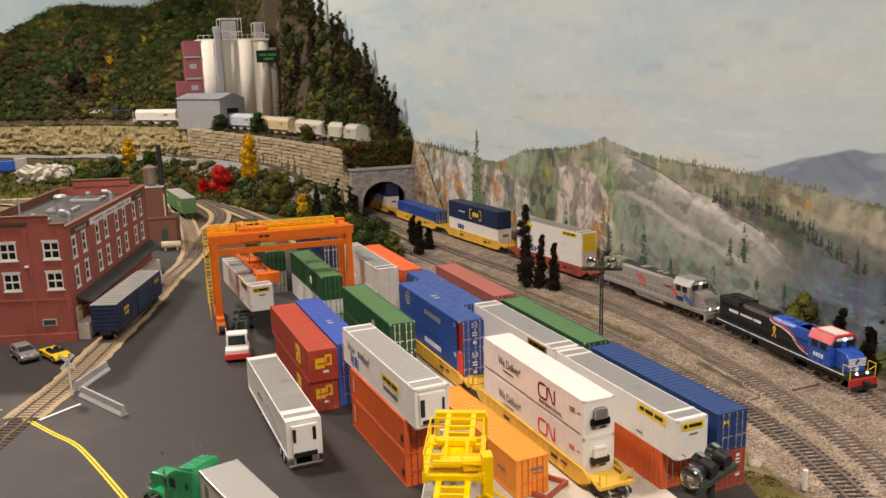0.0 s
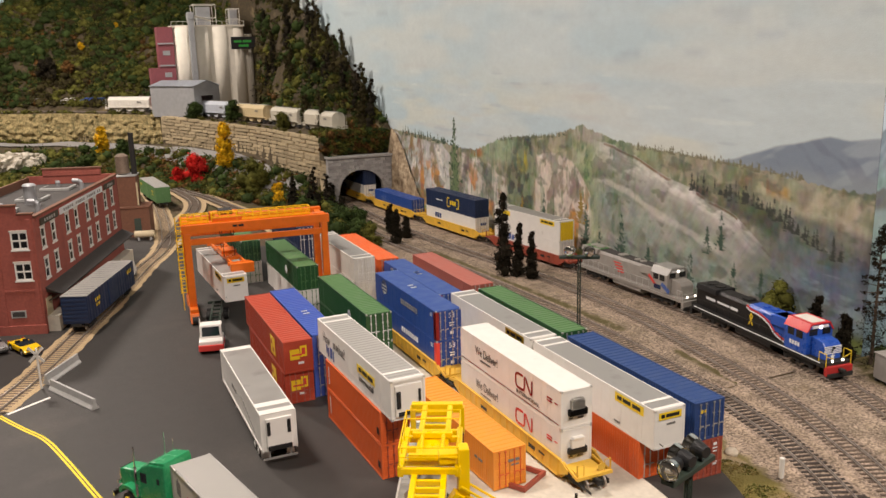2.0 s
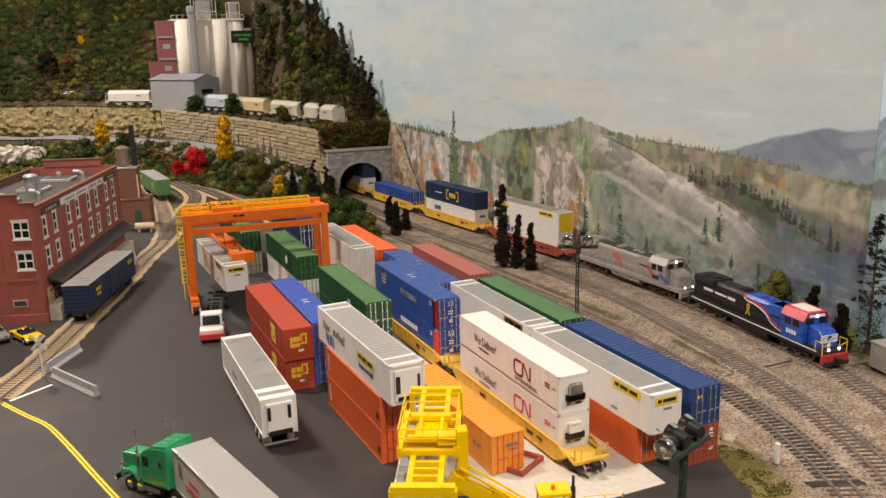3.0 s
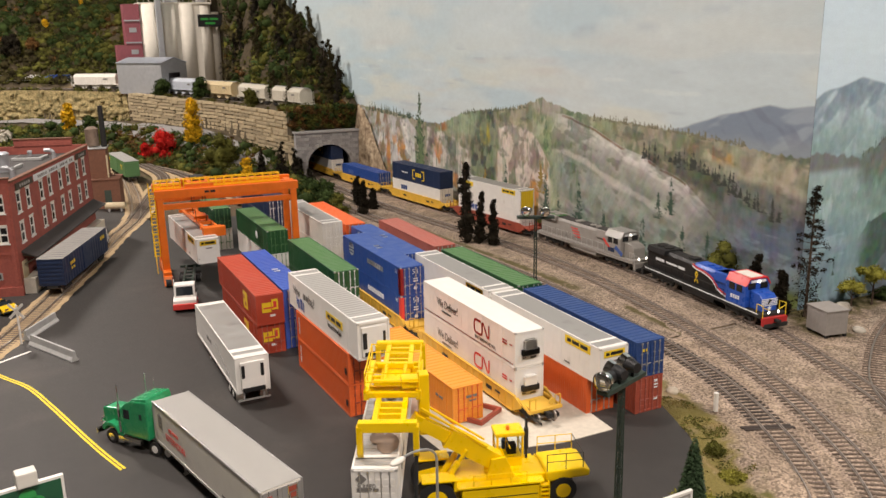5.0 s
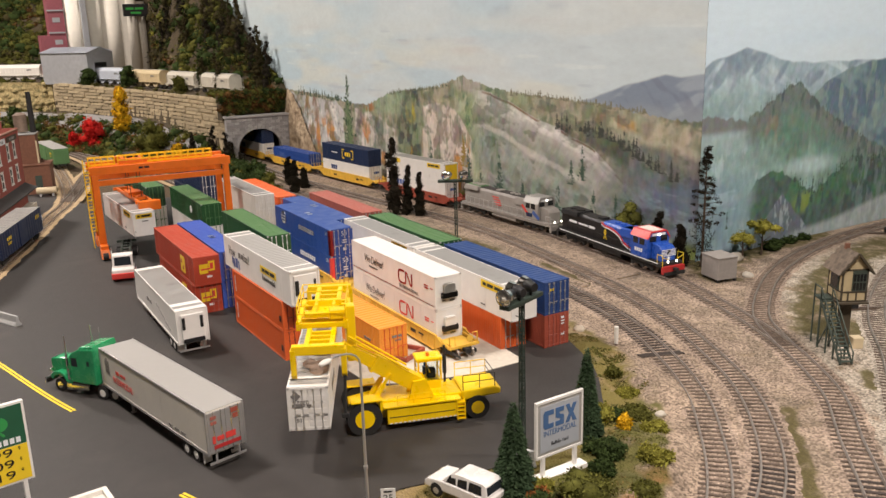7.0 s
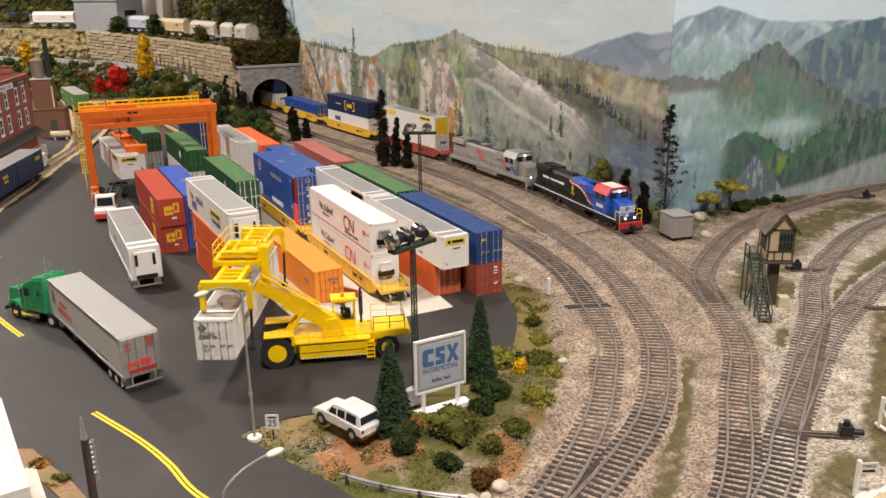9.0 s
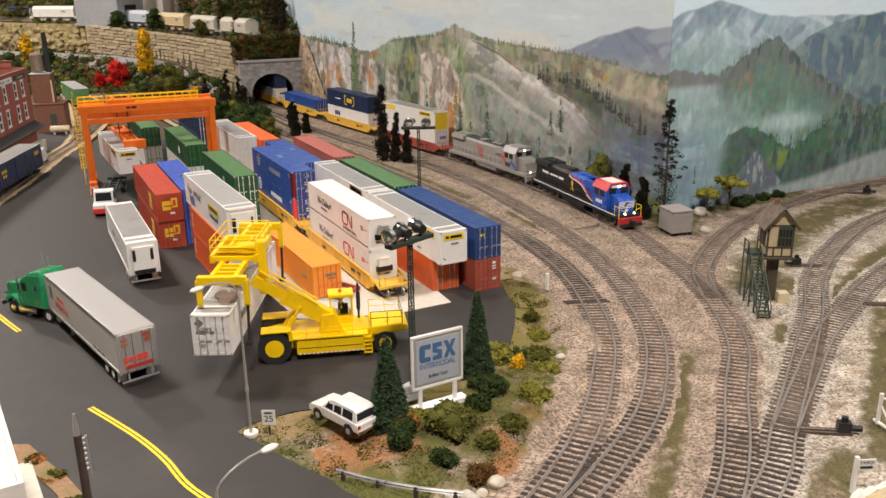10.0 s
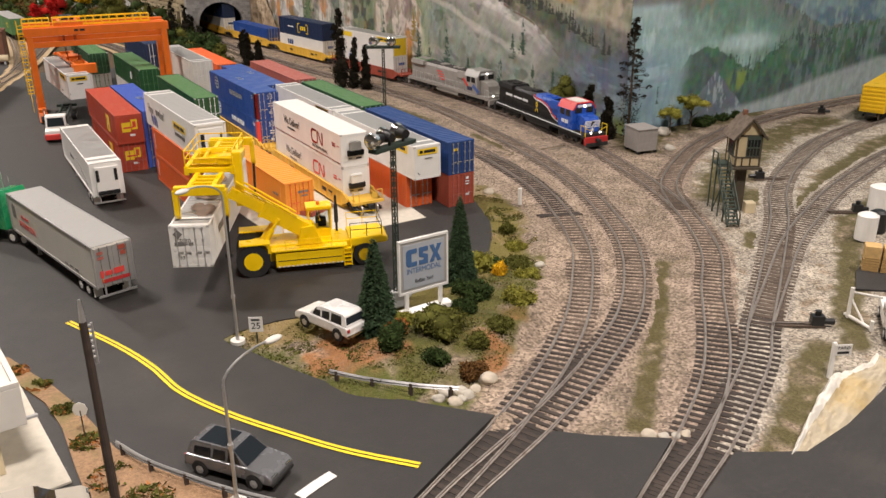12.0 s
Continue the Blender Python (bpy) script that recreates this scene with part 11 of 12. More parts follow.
signal_tower(pose(0.3415, -0.1985, -0.004, 0, 0, -30) @ Matrix.Diagonal((0.86, 0.86, 0.93, 1)))


def switch_motor(x, y, turn, L=3.2):
    s = thing("switch_motor", "black switch machine on long ties", "switch machine", "switch machines", pose(x, y, -0.0035, 0, 0, turn) @ Matrix.Diagonal((0.8, 0.68, 0.68, 1)))
    part("case", box(B(), -0.5, -0.45, 0.15, 0.5, 0.45, 1.15, 0.1), "black", s)
    part("lamp_top", rod(B(), (0, 0, 1.15), (0, 0, 1.6), 0.25, 10), "black", s)
    part("motor", rod(B(), (0.5, 0, 0.5), (1.3, 0, 0.5), 0.3, 12), "black", s)
    for yy in (-0.35, 0.35):
        part("long_tie", box(B(), -L, yy - 0.12, 0, 0.6, yy + 0.12, 0.2), "tie", s)
    part("throw_rod", box(B(), -L - 0.6, -0.05, 0.22, -0.4, 0.05, 0.3), "rail", s)


switch_motor(0.1876, -0.4069, -35)
switch_motor(0.4425, -0.1431, 150, 3.0)
switch_motor(0.4334, -0.2697, -35, 3.0)
switch_motor(0.7824, 0.0288, -40, 3.0)
pr = thing("rock_outcrop", "broken white plaster rock stained yellow", "rock")
rk_x, rk_y = np.meshgrid(np.linspace(0, 1, 90), np.linspace(0, 1, 40), indexing="ij")
RK = [0, 0.3, 0.5, 0.65, 0.88, 1]
rim_x, rim_y = np.interp(rk_x, RK, [0.034, 0.0746, 0.1047, 0.1221, 0.1607, 0.180]), np.interp(rk_x, RK, [-0.5035, -0.4845, -0.4706, -0.4638, -0.4645, -0.456])
toe_x, toe_y = np.interp(rk_x, RK, [0.042, 0.072, 0.1089, 0.132, 0.166, 0.187]), np.interp(rk_x, RK, [-0.5060, -0.5050, -0.4970, -0.489, -0.477, -0.468])
rim_x = rim_x + 0.004 * (vnoise(rk_x * 14, rk_x * 0, 502, 3) - 0.5)
cx, cy = rim_x + (toe_x - rim_x) * rk_y, rim_y + (toe_y - rim_y) * rk_y
up_ = np.interp(rk_y, [0, 0.04, 0.16, 0.35, 0.8, 1.0], [0.0, 0.6, 1.0, 0.72, 0.35, 0.0]) * np.sin(np.pi * np.clip(rk_x, 0.02, 0.98)) ** 0.4
cz = -0.0045 + 0.0125 * up_ * (0.45 + 1.1 * vnoise(rk_x * 16, rk_y * 5, 501, 4))
for nm_, cut, m_ in (("broken_edge", slice(0, 13), "plaster_white"), ("face", slice(12, 40), "plaster")):
    po = grid_mesh(nm_, cx[:, cut], cy[:, cut], cz[:, cut], m_, smooth=False)
    po.parent = pr
zs_ = thing("yard_limit_sign", "small white sign board on a white post", "sign", m=pose(0.1309, -0.4585, -0.003, 0, 0, -25) @ Matrix.Diagonal((0.85, 0.85, 0.85, 1)))
part("post", box(B(), -0.12, -0.12, 0, 0.12, 0.12, 2.6), "white", zs_)
part("board", box(B(), -0.05, -0.16, 1.7, 1.15, -0.1, 2.5, 0.02), "white", zs_)
words("lettering", "YARD", 0.22, "black", zs_, P(0.56, -0.17, 2.25, 90), width=0.9)
bars("lettering", "black", zs_, P(0.56, -0.17, 1.92, 90), [(0, 0, 0.8, 0.16)])
gt = thing("field_gate", "white metal gate frame beside the road", "gate", m=pose(0.2182, -0.4107, -0.003, 0, 0, -104))
part("post", rod(B(), (0, 0, 0), (0, 0, 2.1), 0.13, 8), "white_dull", gt)
part("post", rod(B(), (2.0, 0, 0), (2.0, 0, 0.7), 0.11, 8), "white_dull", gt)
part("bar", rod(B(), (-0.3, 0, 0.15), (2.1, 0, 0.15), 0.12, 8), "white_dull", gt)
part("bar", rod(B(), (0, 0, 1.8), (1.3, 1.2, 1.8), 0.08, 8), "white_dull", gt)
part("brace", rod(B(), (0, 0, 1.4), (1.2, 0.1, 0.2), 0.07, 8), "white_dull", gt)


def pallet_stack(x, y, turn, n=5):
    p = thing("crate_stack", "stack of yellow wooden pallets under a crate", "crate", "crate stacks", pose(x, y, -0.0025, 0, 0, turn) @ Matrix.Diagonal((0.62, 0.62, 0.75, 1)))
    for i in range(n):
        z = 0.26 * i
        for k in range(3):
            part("bearer", box(B(), -0.9, -0.85 + 0.75 * k, z, 0.9, -0.7 + 0.75 * k, z + 0.14), "wood_crate", p)
        part("deck", box(B(), -0.9, -0.9, z + 0.14, 0.9, 0.9, z + 0.2), "wood_crate", p)
    part("crate", box(B(), -0.88, -0.88, 0.26 * n, 0.88, 0.88, 0.26 * n + 1.2, 0.03), "wood_crate", p)


pallet_stack(0.3136, -0.3638, -53)
pallet_stack(0.3220, -0.3752, -53)


def drum(x, y, m_, r=0.9, hh=2.0):
    d = thing("storage_tank", "white upright storage drum by the tracks" if m_ == "white" else "black upright storage drum by the tracks", "tank", "storage drums", pose(x, y, -0.003))
    part("shell", rod(B(), (0, 0, 0), (0, 0, hh), r, 20), m_, d)
    part("lid", rod(B(), (0, 0, hh), (0, 0, hh + 0.18), r, 20, r * 0.6), m_, d)


for x, y, m_, r, hh in ((0.374, -0.3184, "white", 0.8, 2.0), (0.402, -0.3115, "black", 0.7, 1.6), (0.452, -0.2815, "white", 1.05, 2.3)):
    drum(x, y, m_, r, hh)
pk = thing("pickup_truck", "white pickup truck parked on dark gravel", "car", m=pose(0.2534, -0.4235, -0.003, 0, 0, 128.5))
part("body", prism(B(), [(0, 0.4), (5.2, 0.4), (5.2, 0.95), (3.9, 1.1), (3.4, 1.7), (2.2, 1.75), (2.1, 1.1), (0, 1.1)], -0.95, 0.95, "x", 0.08), "car_white", pk)
for sx in (-1, 1):
    part("side_window", box(B(), sx * 0.95 - 0.01, 2.3, 1.15, sx * 0.95 + 0.012, 3.4, 1.6), "window_dark", pk)
    for y in (1.0, 4.2):
        wheel(pk, sx * 0.85, y, 0.38, 0.26)
yc_ = boxcar("bright yellow box car at the layout's far curve", pose(0.785, -0.0455, -0.001, 0, 0, -70), "crane_yellow", "crane_yellow", L=15.6)
mp_ = thing("marker_post", "short white marker post in the grass", "post", m=pose(0.1625, -0.075, -0.002))
part("post", rod(B(), (0, 0, 0), (0, 0, 1.5), 0.18, 10), "white", mp_)
ad = thing("bumper_frame", "rust red steel frame lying on the concrete", "frame", m=pose(-0.022, 0.002, 0.0008, 0, 0, 30))
for a in ((-1.5, 0, 1.5, 0.25), (-1.5, 2.4, 1.5, 2.65), (-1.5, 0.25, -1.25, 2.4), (1.25, 0.25, 1.5, 2.4)):
    part("beam", box(B(), a[0], a[1], 0, a[2], a[3], 0.35, 0.03), "brown_box", ad)
# ---- trees along the tracks ----
for i, (x, y, hh, w) in enumerate([(0.270, 0.600, 0.134, 0.040), (0.289, 0.583, 0.085, 0.026), (0.300, 0.560, 0.075, 0.026), (0.208, 0.900, 0.062, 0.030), (0.228, 0.985, 0.058, 0.028), (0.242, 0.935, 0.04, 0.024)]):
    tower_tree("ragged blackish conifer beside the main track", x, y, -0.004, hh, w, seed=20 + i, per=240, n=18)
tp_ = thing("conifer", "tall thin dark pine with open branches by the wall", "tree", "dark conifers", pose(0.4395, 0.068, -0.003))
part("trunk", rod(B(), (0, 0, 0), (0, 0, 0.150), 0.0022, 7, 0.0005), "bark", tp_, scale=1)
rg = random.Random(77)
bl = []
for i in range(74):
    u = rg.random() ** 0.8
    zc = 0.05 + 0.105 * u
    q = 0.024 * (1.08 - u) * rg.uniform(0.2, 1.0) + 0.001
    a = rg.uniform(0, 6.28)
    bl.append((math.cos(a) * q, math.sin(a) * q, zc, rg.uniform(0.002, 0.0042), 0.6))
for i in range(26):
    u = i / 25
    bl.append((rg.uniform(-0.008, 0.008), rg.uniform(-0.008, 0.008), 0.004 + 0.058 * u, rg.uniform(0.006, 0.011), 1.0))
bm = B()
for x, y, z, r, k in bl[:74]:
    rod(bm, (0, 0, z - 0.002), (x, y, z), 0.0005, 4, 0.0002)
part("twigs", bm, "bark", tp_, scale=1)
leaves("crown", bl, 0.0012, 44, "needle_black", tp_, 5, core=0)
tower_tree("low dark conifer clump by the wall", 0.421, 0.088, -0.004, 0.055, 0.032, seed=51, per=220)
tower_tree("low dark conifer clump by the wall", 0.428, 0.135, -0.004, 0.062, 0.03, seed=52, per=220)
tree("tree", "small open olive tree against the painted wall", 0.437, 0.20, -0.004, 0.062, 0.05, "leaf_olive", 81, 0.0016, 70, 12, 0.45)
for i, (x, y, hh, w) in enumerate([(0.505, 0.058, 0.034, 0.042), (0.548, 0.062, 0.046, 0.046)]):
    t = thing("tree", "low flat-topped yellow-green tree on a bare trunk", "tree", "flat-topped trees", pose(x, y, -0.004))
    trunk(t, hh * 0.8, 0.0016, seed=i, limbs=6)
    rg = random.Random(i)
    leaves("crown", [(rg.uniform(-1, 1) * w * 0.32, rg.uniform(-1, 1) * w * 0.3, hh * rg.uniform(0.72, 0.95), w * rg.uniform(0.14, 0.22), 0.55) for k in range(12)], 0.0012, 160, "leaf_light", t, i)
for i, (x, y, w) in enumerate([(0.58, 0.072, 0.03), (0.60, 0.078, 0.025), (0.47, 0.075, 0.03), (0.63, 0.08, 0.02), (0.66, 0.082, 0.02), (0.41, 0.16, 0.016), (0.417, 0.26, 0.018), (0.42, 0.36, 0.02), (0.415, 0.47, 0.02)]):
    bush("dark green bush at the foot of the painted wall", x, y, -0.005, w, w * 0.6, "leaf_dark", 200 + i, 0.0014, 160, 7)
rg = random.Random(91)
for i in range(22):
    x, y = rg.uniform(0.10, 0.178), rg.uniform(0.86, 1.24)
    tree("tree", "round green and olive bush tree by the yard's far end", x, y, -0.004, rg.uniform(0.035, 0.055), rg.uniform(0.04, 0.06), rg.choice(["leaf_dark", "leaf_olive", "leaf_dark"]), 300 + i, 0.0026, 70, 9, 0.15, group="trees behind the crane")
for lab, x, y, hh, w, m_ in (("bright red autumn tree below the stone wall", -0.012, 1.86, 0.075, 0.075, "leaf_red"), ("small red autumn tree below the stone wall", -0.062, 1.86, 0.05, 0.035, "leaf_red"), ("tall golden yellow autumn tree", 0.062, 1.80, 0.135, 0.05, "leaf_yellow"), ("slender golden yellow autumn tree", -0.225, 2.30, 0.09, 0.045, "leaf_yellow"),
                         ("round olive green tree below the wall", 0.088, 1.58, 0.085, 0.085, "leaf_olive"), ("dark green tree beside the road", -0.17, 2.22, 0.06, 0.06, "leaf_dark"), ("dark green tree beside the road", -0.28, 2.26, 0.06, 0.07, "leaf_dark"), ("dark green tree beside the road", -0.33, 2.2, 0.05, 0.06, "leaf_dark"),
                         ("green tree beside the grain shed", 0.045, 2.17, 0.055, 0.06, "leaf_dark"), ("dark green tree beside the hopper cars", 0.130, 2.0, 0.065, 0.055, "leaf_dark"), ("olive tree beside the hopper cars", 0.205, 1.72, 0.045, 0.05, "leaf_olive"), ("small yellow bush near the tunnel", 0.115, 1.42, 0.03, 0.03, "leaf_yellow"), ("small orange bush near the tunnel", 0.13, 1.5, 0.03, 0.03, "leaf_yellow")):
    tree("tree", lab, x, y, hz(x, y) - 0.002, hh, w, m_, int(abs(x) * 1000) + 7, 0.0026, 130, 16, 0.12)
fir("dark green conifer below the stone wall", 0.118, 1.30, 0.0, 0.085, 0.022, "needle_black", 9, 22, leaf=0.004)
fir("small dark conifer below the stone wall", 0.148, 1.27, 0.0, 0.055, 0.02, "needle_black", 10, 18, leaf=0.004)

# ---- the grain elevator ----
ge = thing("grain_elevator", "cream concrete grain silos with a grey leg and loading shed", "grain elevator", m=pose(0.031, 2.425, 0.162) @ Matrix.Diagonal((0.985, 0.95, 1.0, 1)))
sil = []
for i, (x, y, r, hh) in enumerate([(0.033, 0.03, 0.036, 0.280), (0.094, 0.03, 0.036, 0.280), (0.155, 0.03, 0.036, 0.280), (0.209, 0.036, 0.034, 0.278), (0.250, 0.062, 0.026, 0.255), (0.06, 0.085, 0.034, 0.27), (0.12, 0.085, 0.034, 0.27), (0.18, 0.085, 0.034, 0.27)]):
    part("silo", rod(B(), (x, y, 0), (x, y, hh), r, 40), "silo", ge, scale=1, smooth=True)
part("silo_infill", box(B(), 0.033, 0.003, 0.0, 0.209, 0.06, 0.279), "silo", ge, scale=1)
part("deck", box(B(), 0.0, 0.0, 0.279, 0.24, 0.11, 0.285), "silo", ge, scale=1)
for x0, x1, z1 in ((0.09, 0.135, 0.345), (0.20, 0.225, 0.335)):
    part("head_house", box(B(), x0, 0.03, 0.285, x1, 0.07, z1, 0.002), "shed_metal", ge, scale=1)
bm = B()
for i in range(14):
    x = 0.0 + 0.24 * i / 13
    rod(bm, (x, 0.001, 0.285), (x, 0.001, 0.297), 0.0007, 5)
rod(bm, (0, 0.001, 0.297), (0.24, 0.001, 0.297), 0.0007, 5)
part("roof_railing", bm, "white_dull", ge, scale=1)
for x0, x1, y0, y1, z0, z1 in ((0.078, 0.150, 0.015, 0.085, 0.286, 0.352), (0.196, 0.230, 0.02, 0.08, 0.286, 0.338)):
    bm = B()
    for x in (x0, x1):
        for y in (y0, y1):
            rod(bm, (x, y, z0), (x, y, z1), 0.0011, 6)
    for z in (z0 + (z1 - z0) * 0.35, z1):
        for a, b in (((x0, y0), (x1, y0)), ((x1, y0), (x1, y1)), ((x1, y1), (x0, y1)), ((x0, y1), (x0, y0))):
            rod(bm, (*a, z), (*b, z), 0.0011, 6)
    part("head_frame", bm, "white_dull", ge, "white pipe frame round the head house", scale=1)
part("spout", rod(B(), (0.061, -0.012, 0.318), (0.135, 0.03, 0.300), 0.003, 8), "white_dull", ge, scale=1)
part("elevator_leg", box(B(), 0.052, -0.026, 0.05, 0.070, -0.006, 0.315, 0.001), "shed_metal", ge, scale=1)
part("leg_head", box(B(), 0.049, -0.028, 0.30, 0.073, -0.004, 0.325, 0.004), "shed_metal", ge, scale=1)
part("plum_house", box(B(), -0.048, 0.0, 0, 0.002, 0.07, 0.28), "plum", ge, "plum red corrugated house", scale=1)
part("plum_lean_to", box(B(), -0.080, 0.0, 0, -0.048, 0.06, 0.15), "plum", ge, scale=1)
for z in (0.12, 0.19):
    part("plum_window", box(B(), -0.035, -0.001, z, -0.012, 0.001, z + 0.015), "shed_metal", ge, scale=1)
    part("plum_eave", box(B(), -0.05, -0.003, z + 0.035, 0.003, 0.0, z + 0.04), "shed_metal", ge, scale=1)
led = part("display_board", box(B(), 0.190, -0.012, 0.205, 0.272, -0.006, 0.245, 0.001), "black", ge, "dark display with glowing green lines", scale=1)
for i, (x, w, z) in enumerate([(0.212, 0.026, 0.230), (0.244, 0.028, 0.230), (0.231, 0.034, 0.216)]):
    part("display_line", box(B(), x - w / 2, -0.0128, z - 0.0035, x + w / 2, -0.012, z + 0.0035), "led_green", led, scale=1)
SHED_AT = ((0.092, 2.222), (-0.032, 2.41))
ls = thing("loading_shed", "grey metal loading shed over the hopper track", "shed", m=pose(SHED_AT[0][0], SHED_AT[0][1], 0.160, 0, 0, heading(*SHED_AT)))
bm = B()
prism(bm, [(-0.052, 0), (-0.052, 0.096), (0.0, 0.112), (0.052, 0.096), (0.052, 0), (0.048, 0), (0.048, 0.093), (0.0, 0.107), (-0.048, 0.093), (-0.048, 0)], 0.0, 0.20, "y")
bmesh.ops.triangulate(bm, faces=bm.faces[:])
part("shell", bm, "shed_metal", ls, scale=1)
bm = B()
prism(bm, [(-0.052, 0.0), (-0.052, 0.096), (0.0, 0.112), (0.052, 0.096), (0.052, 0), (0.024, 0), (0.024, 0.066), (-0.024, 0.066), (-0.024, 0.0)], -0.003, -0.0005, "y")
bmesh.ops.triangulate(bm, faces=bm.faces[:])
part("end_wall", bm, "shed_metal", ls, scale=1)
for sx in (-1, 1):
    bm = B()
    v = [bm.verts.new(q) for q in ((0, -0.006, 0.1135), (0, 0.205, 0.1135), (sx * 0.056, 0.205, 0.0965), (sx * 0.056, -0.006, 0.0965))]
    f = bm.faces.new(v)
    bmesh.ops.solidify(bm, geom=[f], thickness=0.0015)
    part("roof_sheet", bm, "shed_roof", ls, scale=1)


def hopper_car(m, paint, label):
    c = thing("hopper_car", label, "rail car", "covered hopper cars", m)
    L = 17.6
    bm = B()
    prism(bm, [(-1.2, 1.2), (-1.5, 1.6), (-1.52, 3.6), (-1.1, 4.25), (-0.4, 4.45), (0.4, 4.45), (1.1, 4.25), (1.52, 3.6), (1.5, 1.6), (1.2, 1.2)], 1.6, L - 1.6, "y", 0.05)
    part("body", bm, paint, c)
    for sx in (-1, 1):
        bm = B()
        for i in range(15):
            y = 1.8 + (L - 3.6) * i / 14
            box(bm, sx * 1.53 - 0.05, y - 0.06, 1.6, sx * 1.53 + 0.05, y + 0.06, 3.6)
        box(bm, sx * 1.53 - 0.06, 0.6, 1.45, sx * 1.53 + 0.06, L - 0.6, 1.65)
        part("side_ribs", bm, paint, c)
    bars("mark", "grey_text", c, pose(-1.6 * S, 5 * S, 3.0 * S, 90, 0, -90), [(-0.5, 0, 0.4, 0.4), (0, 0, 0.4, 0.4), (0.5, 0, 0.4, 0.4)])
    for i in range(3):
        y = L * (0.27 + 0.23 * i)
        part("hopper_bay", prism(B(), [(y - 1.9, 1.25), (y + 1.9, 1.25), (y + 0.5, 0.35), (y - 0.5, 0.35)], -1.1, 1.1, "x"), paint, c)
    part("end_sill", box(B(), -1.4, 0.3, 1.0, 1.4, 1.7, 1.25), paint, c)
    part("end_sill", box(B(), -1.4, L - 1.7, 1.0, 1.4, L - 0.3, 1.25), paint, c)
    for y in (0.45, L - 0.45):
        bm = B()
        for x in (-1.2, -0.6, 0.6, 1.2):
            rod(bm, (x, y, 1.2), (x, y, 3.9), 0.05, 5)
        for k in range(6):
            rod(bm, (-1.2, y, 1.5 + 0.45 * k), (-0.6, y, 1.5 + 0.45 * k), 0.04, 5)
        part("end_ladder", bm, paint, c)
    part("roof_walk", box(B(), -0.35, 1.0, 4.47, 0.35, L - 1.0, 4.55), "roof_silver", c)
    bogie(c, 2.0)
    bogie(c, L - 2.0)
    return c


HOPL = spline([(x, y) for x, y in zip(HOPX[::-1][1:], HOPY[::-1][1:])], 0.01)
d0 = 0.0
define("hopper_cream", (0.62, 0.50, 0.30), 0.6, var=0.08, scale=80)
define("hopper_blue", (0.50, 0.54, 0.60), 0.6, var=0.08, scale=80)
for i, p_ in enumerate(("hopper", "hopper", "hopper_cream", "hopper_blue", "hopper", "white_dull")):
    m_ = ride(HOPL, d0, 17.6 * S)
    hopper_car(Matrix.Translation((0, 0, float(shelf_z(m_.translation.x - 0.03)))) @ m_, p_, {"hopper": "weathered grey covered hopper car on the upper track", "hopper_cream": "cream covered hopper car on the upper track", "hopper_blue": "pale blue-grey covered hopper car on the upper track", "white_dull": "cream white covered hopper car on the upper track"}[p_])
    d0 += 17.6 * S + (0.010 if i != 4 else 0.0)
track("upper track through the loading shed", [(x, y, float(shelf_z(x))) for x, y in zip(HOPX[::-1][1:], HOPY[::-1][1:])], joined=True)
LROAD = [(0.145, 1.44), (0.10, 1.72), (0.045, 1.92), (-0.045, 2.13), (-0.15, 2.31), (-0.34, 2.53), (-0.75, 2.78)]
bm = B()
prev = None
way_ = spline(LROAD, 0.02)
for i, p_ in enumerate(way_):
    a, b = way_[max(0, i - 1)], way_[min(len(way_) - 1, i + 1)]
    n_ = Vector((b.y - a.y, a.x - b.x, 0)).normalized()
    ring = [bm.verts.new((p_.x + n_.x * u, p_.y + n_.y * u, hz(p_.x + n_.x * u, p_.y + n_.y * u) + 0.004)) for u in (-0.036, -0.024, -0.012, 0.0, 0.012, 0.024, 0.036)]
    if prev:
        for k in range(6):
            bm.faces.new((prev[k], prev[k + 1], ring[k + 1], ring[k]))
    prev = ring
tagged(part("lower_road", bm, "road_grey", scale=1), "grey road along the foot of the stone wall", "road", kind="structure")
stripe("upper_road", "pale road on the upper terrace", [(x, float(np.interp(x, HOPX, HOPY)) + 0.08, 0.1965) for x in (-0.14, -0.2, -0.3, -0.45, -0.6)], 0.05, "concrete_grey", z=0.001)
def crag(label, x, y, z, w, d, h, seed):
    """Broken pale rock with sharp ledges."""
    rg_ = random.Random(seed)
    bm = B()
    bmesh.ops.create_icosphere(bm, subdivisions=4, radius=1.0)
    off = Vector((seed, 2.0, 5.0))
    for v in bm.verts:
        q = v.co.copy()
        k = 1 + 0.5 * abs(noise.noise(q * 1.6 + off)) + 0.42 * abs(noise.noise(q * 4.5 + off)) + 0.16 * abs(noise.noise(q * 13.0 + off)) - 0.4
        v.co = Vector((q.x * k * w, q.y * k * d, (abs(q.z) ** 0.6 * (1 if q.z > 0 else -1)) * k * h))
    ob = part("crag", bm, "rock_white", scale=1, m=pose(x, y, z, 0, 0, rg_.uniform(-15, 15)))
    return tagged(ob, label, "rock")


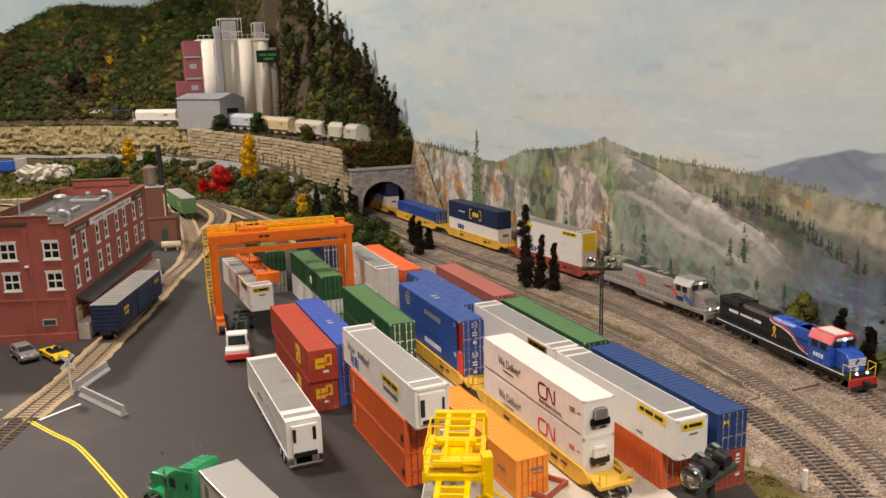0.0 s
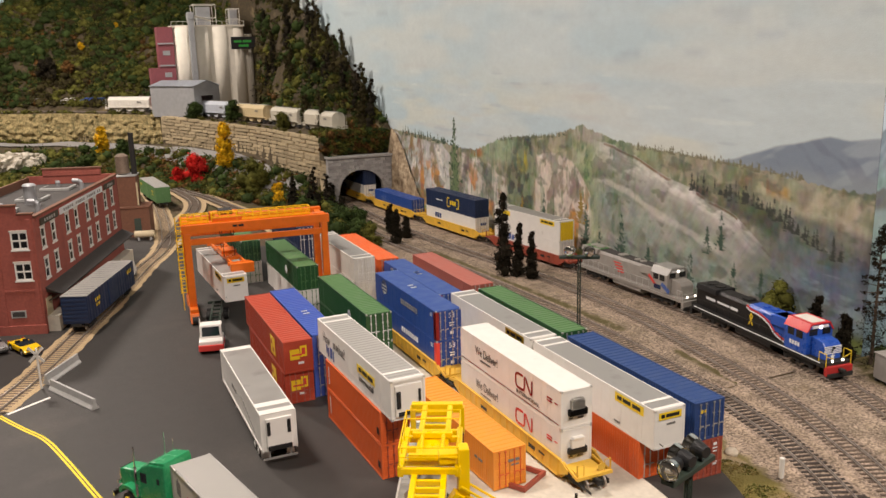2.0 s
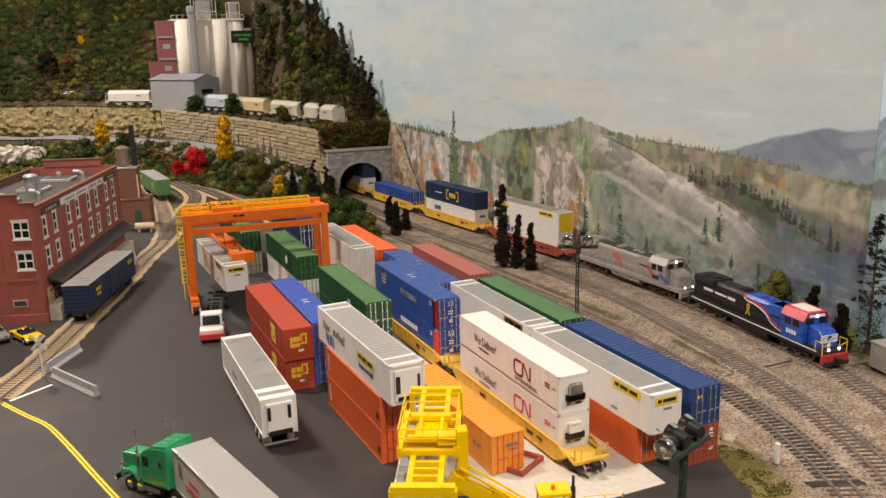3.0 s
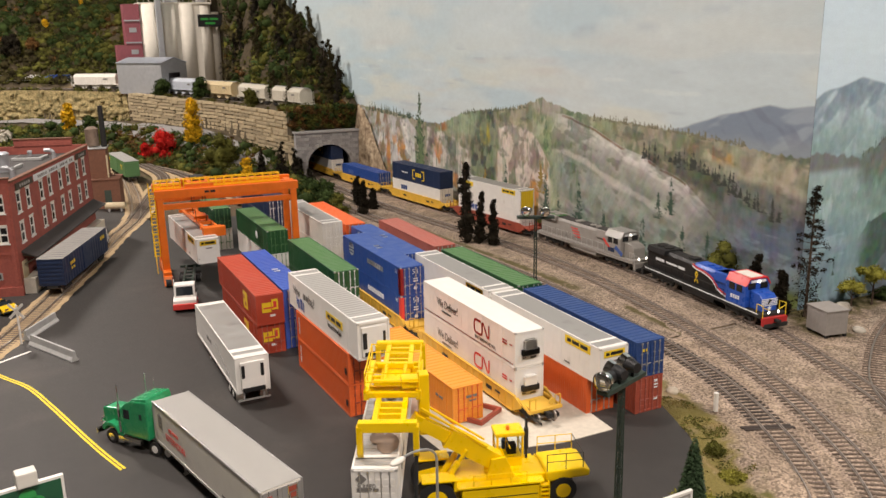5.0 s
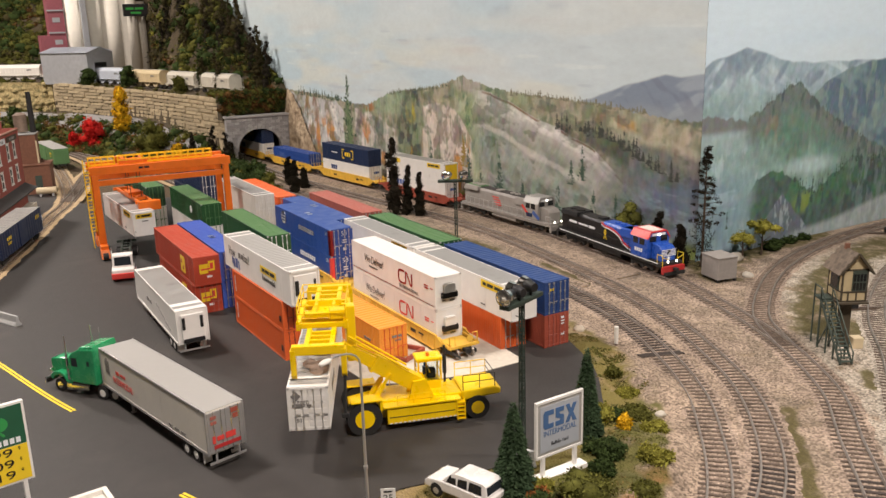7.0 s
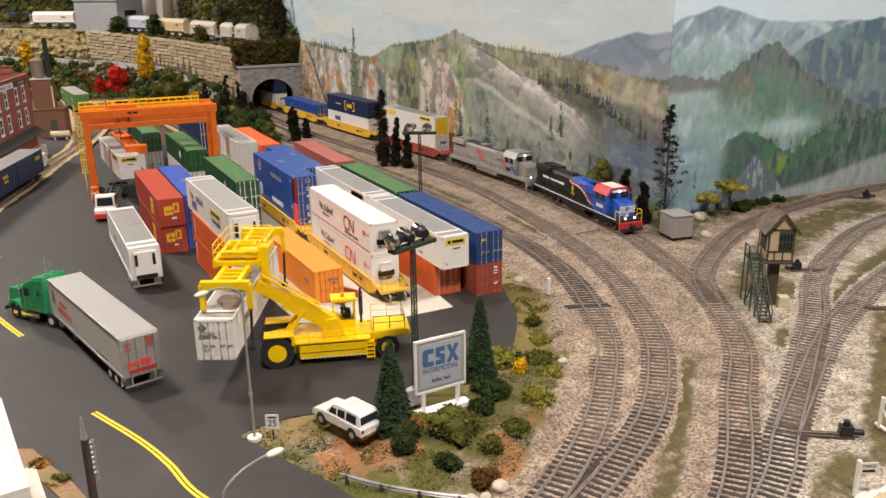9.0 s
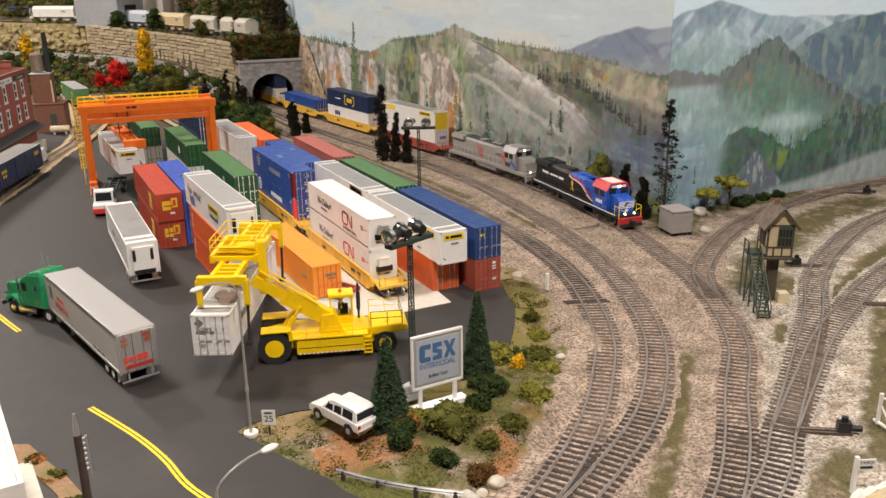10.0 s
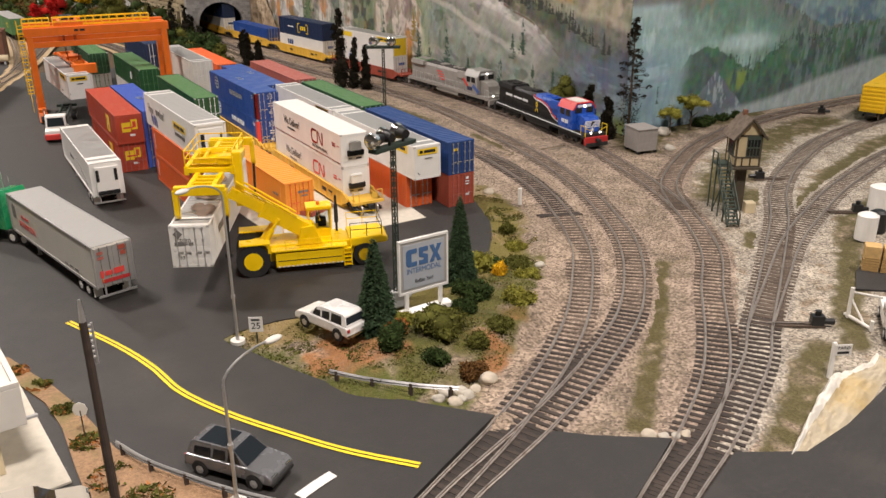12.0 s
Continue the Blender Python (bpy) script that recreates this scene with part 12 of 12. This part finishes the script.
crag("pale broken rock outcrop among trees beyond the warehouse", -0.485, 2.36, 0.042, 0.075, 0.045, 0.036, 61)
crag("pale broken rock outcrop among trees beyond the warehouse", -0.43, 2.38, 0.040, 0.045, 0.035, 0.030, 63)
cl = thing("far_locomotive", "blue diesel locomotive with grey roof beyond the warehouse", "locomotive", m=pose(-0.565, 2.46, hz(-0.565, 2.46) + 0.002, 0, 0, 100))
part("hood", box(B(), -1.0, 0, 1.4, 1.0, 12, 4.0, 0.15), "loco_blue", cl)
part("cab", box(B(), -1.5, -3, 1.4, 1.5, 0, 4.5, 0.15), "roof_silver", cl)
part("deck", box(B(), -1.5, -4, 1.0, 1.5, 13, 1.4), "black", cl)
bogie(cl, -2.0)
bogie(cl, 11.0)
define("dark_bed", (0.105, 0.078, 0.055), 0.95, var=0.4, scale=500, bump=0.0005, bscale=900, stain=(0.2, 0.15, 0.09), stain_amt=0.42, stain_scale=60)
FAR_C = [(-0.12, 2.02), (-0.083, 1.844), (-0.053, 1.713), (-0.025, 1.613), (-0.005, 1.487), (0.013, 1.372), (0.03, 1.24), (0.04, 1.10)]
FAR_D = [(-0.083, 1.80), (-0.069, 1.681), (-0.063, 1.56), (-0.080, 1.447), (-0.109, 1.359), (-0.150, 1.20), (-0.19, 1.06)]
FAR_E = [(-0.95, 1.90), (-0.75, 2.03), (-0.62, 2.08), (-0.541, 2.03), (-0.50, 1.93), (-0.505, 1.75), (-0.56, 1.5)]
for k, (line_, lab_) in enumerate(((FAR_C, "dark weathered track curving behind the crane"), (FAR_D, "dark weathered track joining the spur"), (FAR_E, "dark weathered track curving beyond the warehouse"))):
    stripe("sand_strip", "sandy edges along the far track", line_, 0.052, "sand_ballast", z=0.0004 + 0.0004 * k)
    stripe("track_bed", "dark earth bed under the far track", line_, 0.030, "dark_bed", z=0.0018 + 0.0002 * k)
    track(lab_, line_, joined=True, z=0.0052)
stripe("sand_strip", "pale sandy path across the lawn", [(-0.60, 2.13), (-0.52, 2.10), (-0.40, 2.05), (-0.30, 2.0)], 0.020, "sand_ballast", z=0.003)
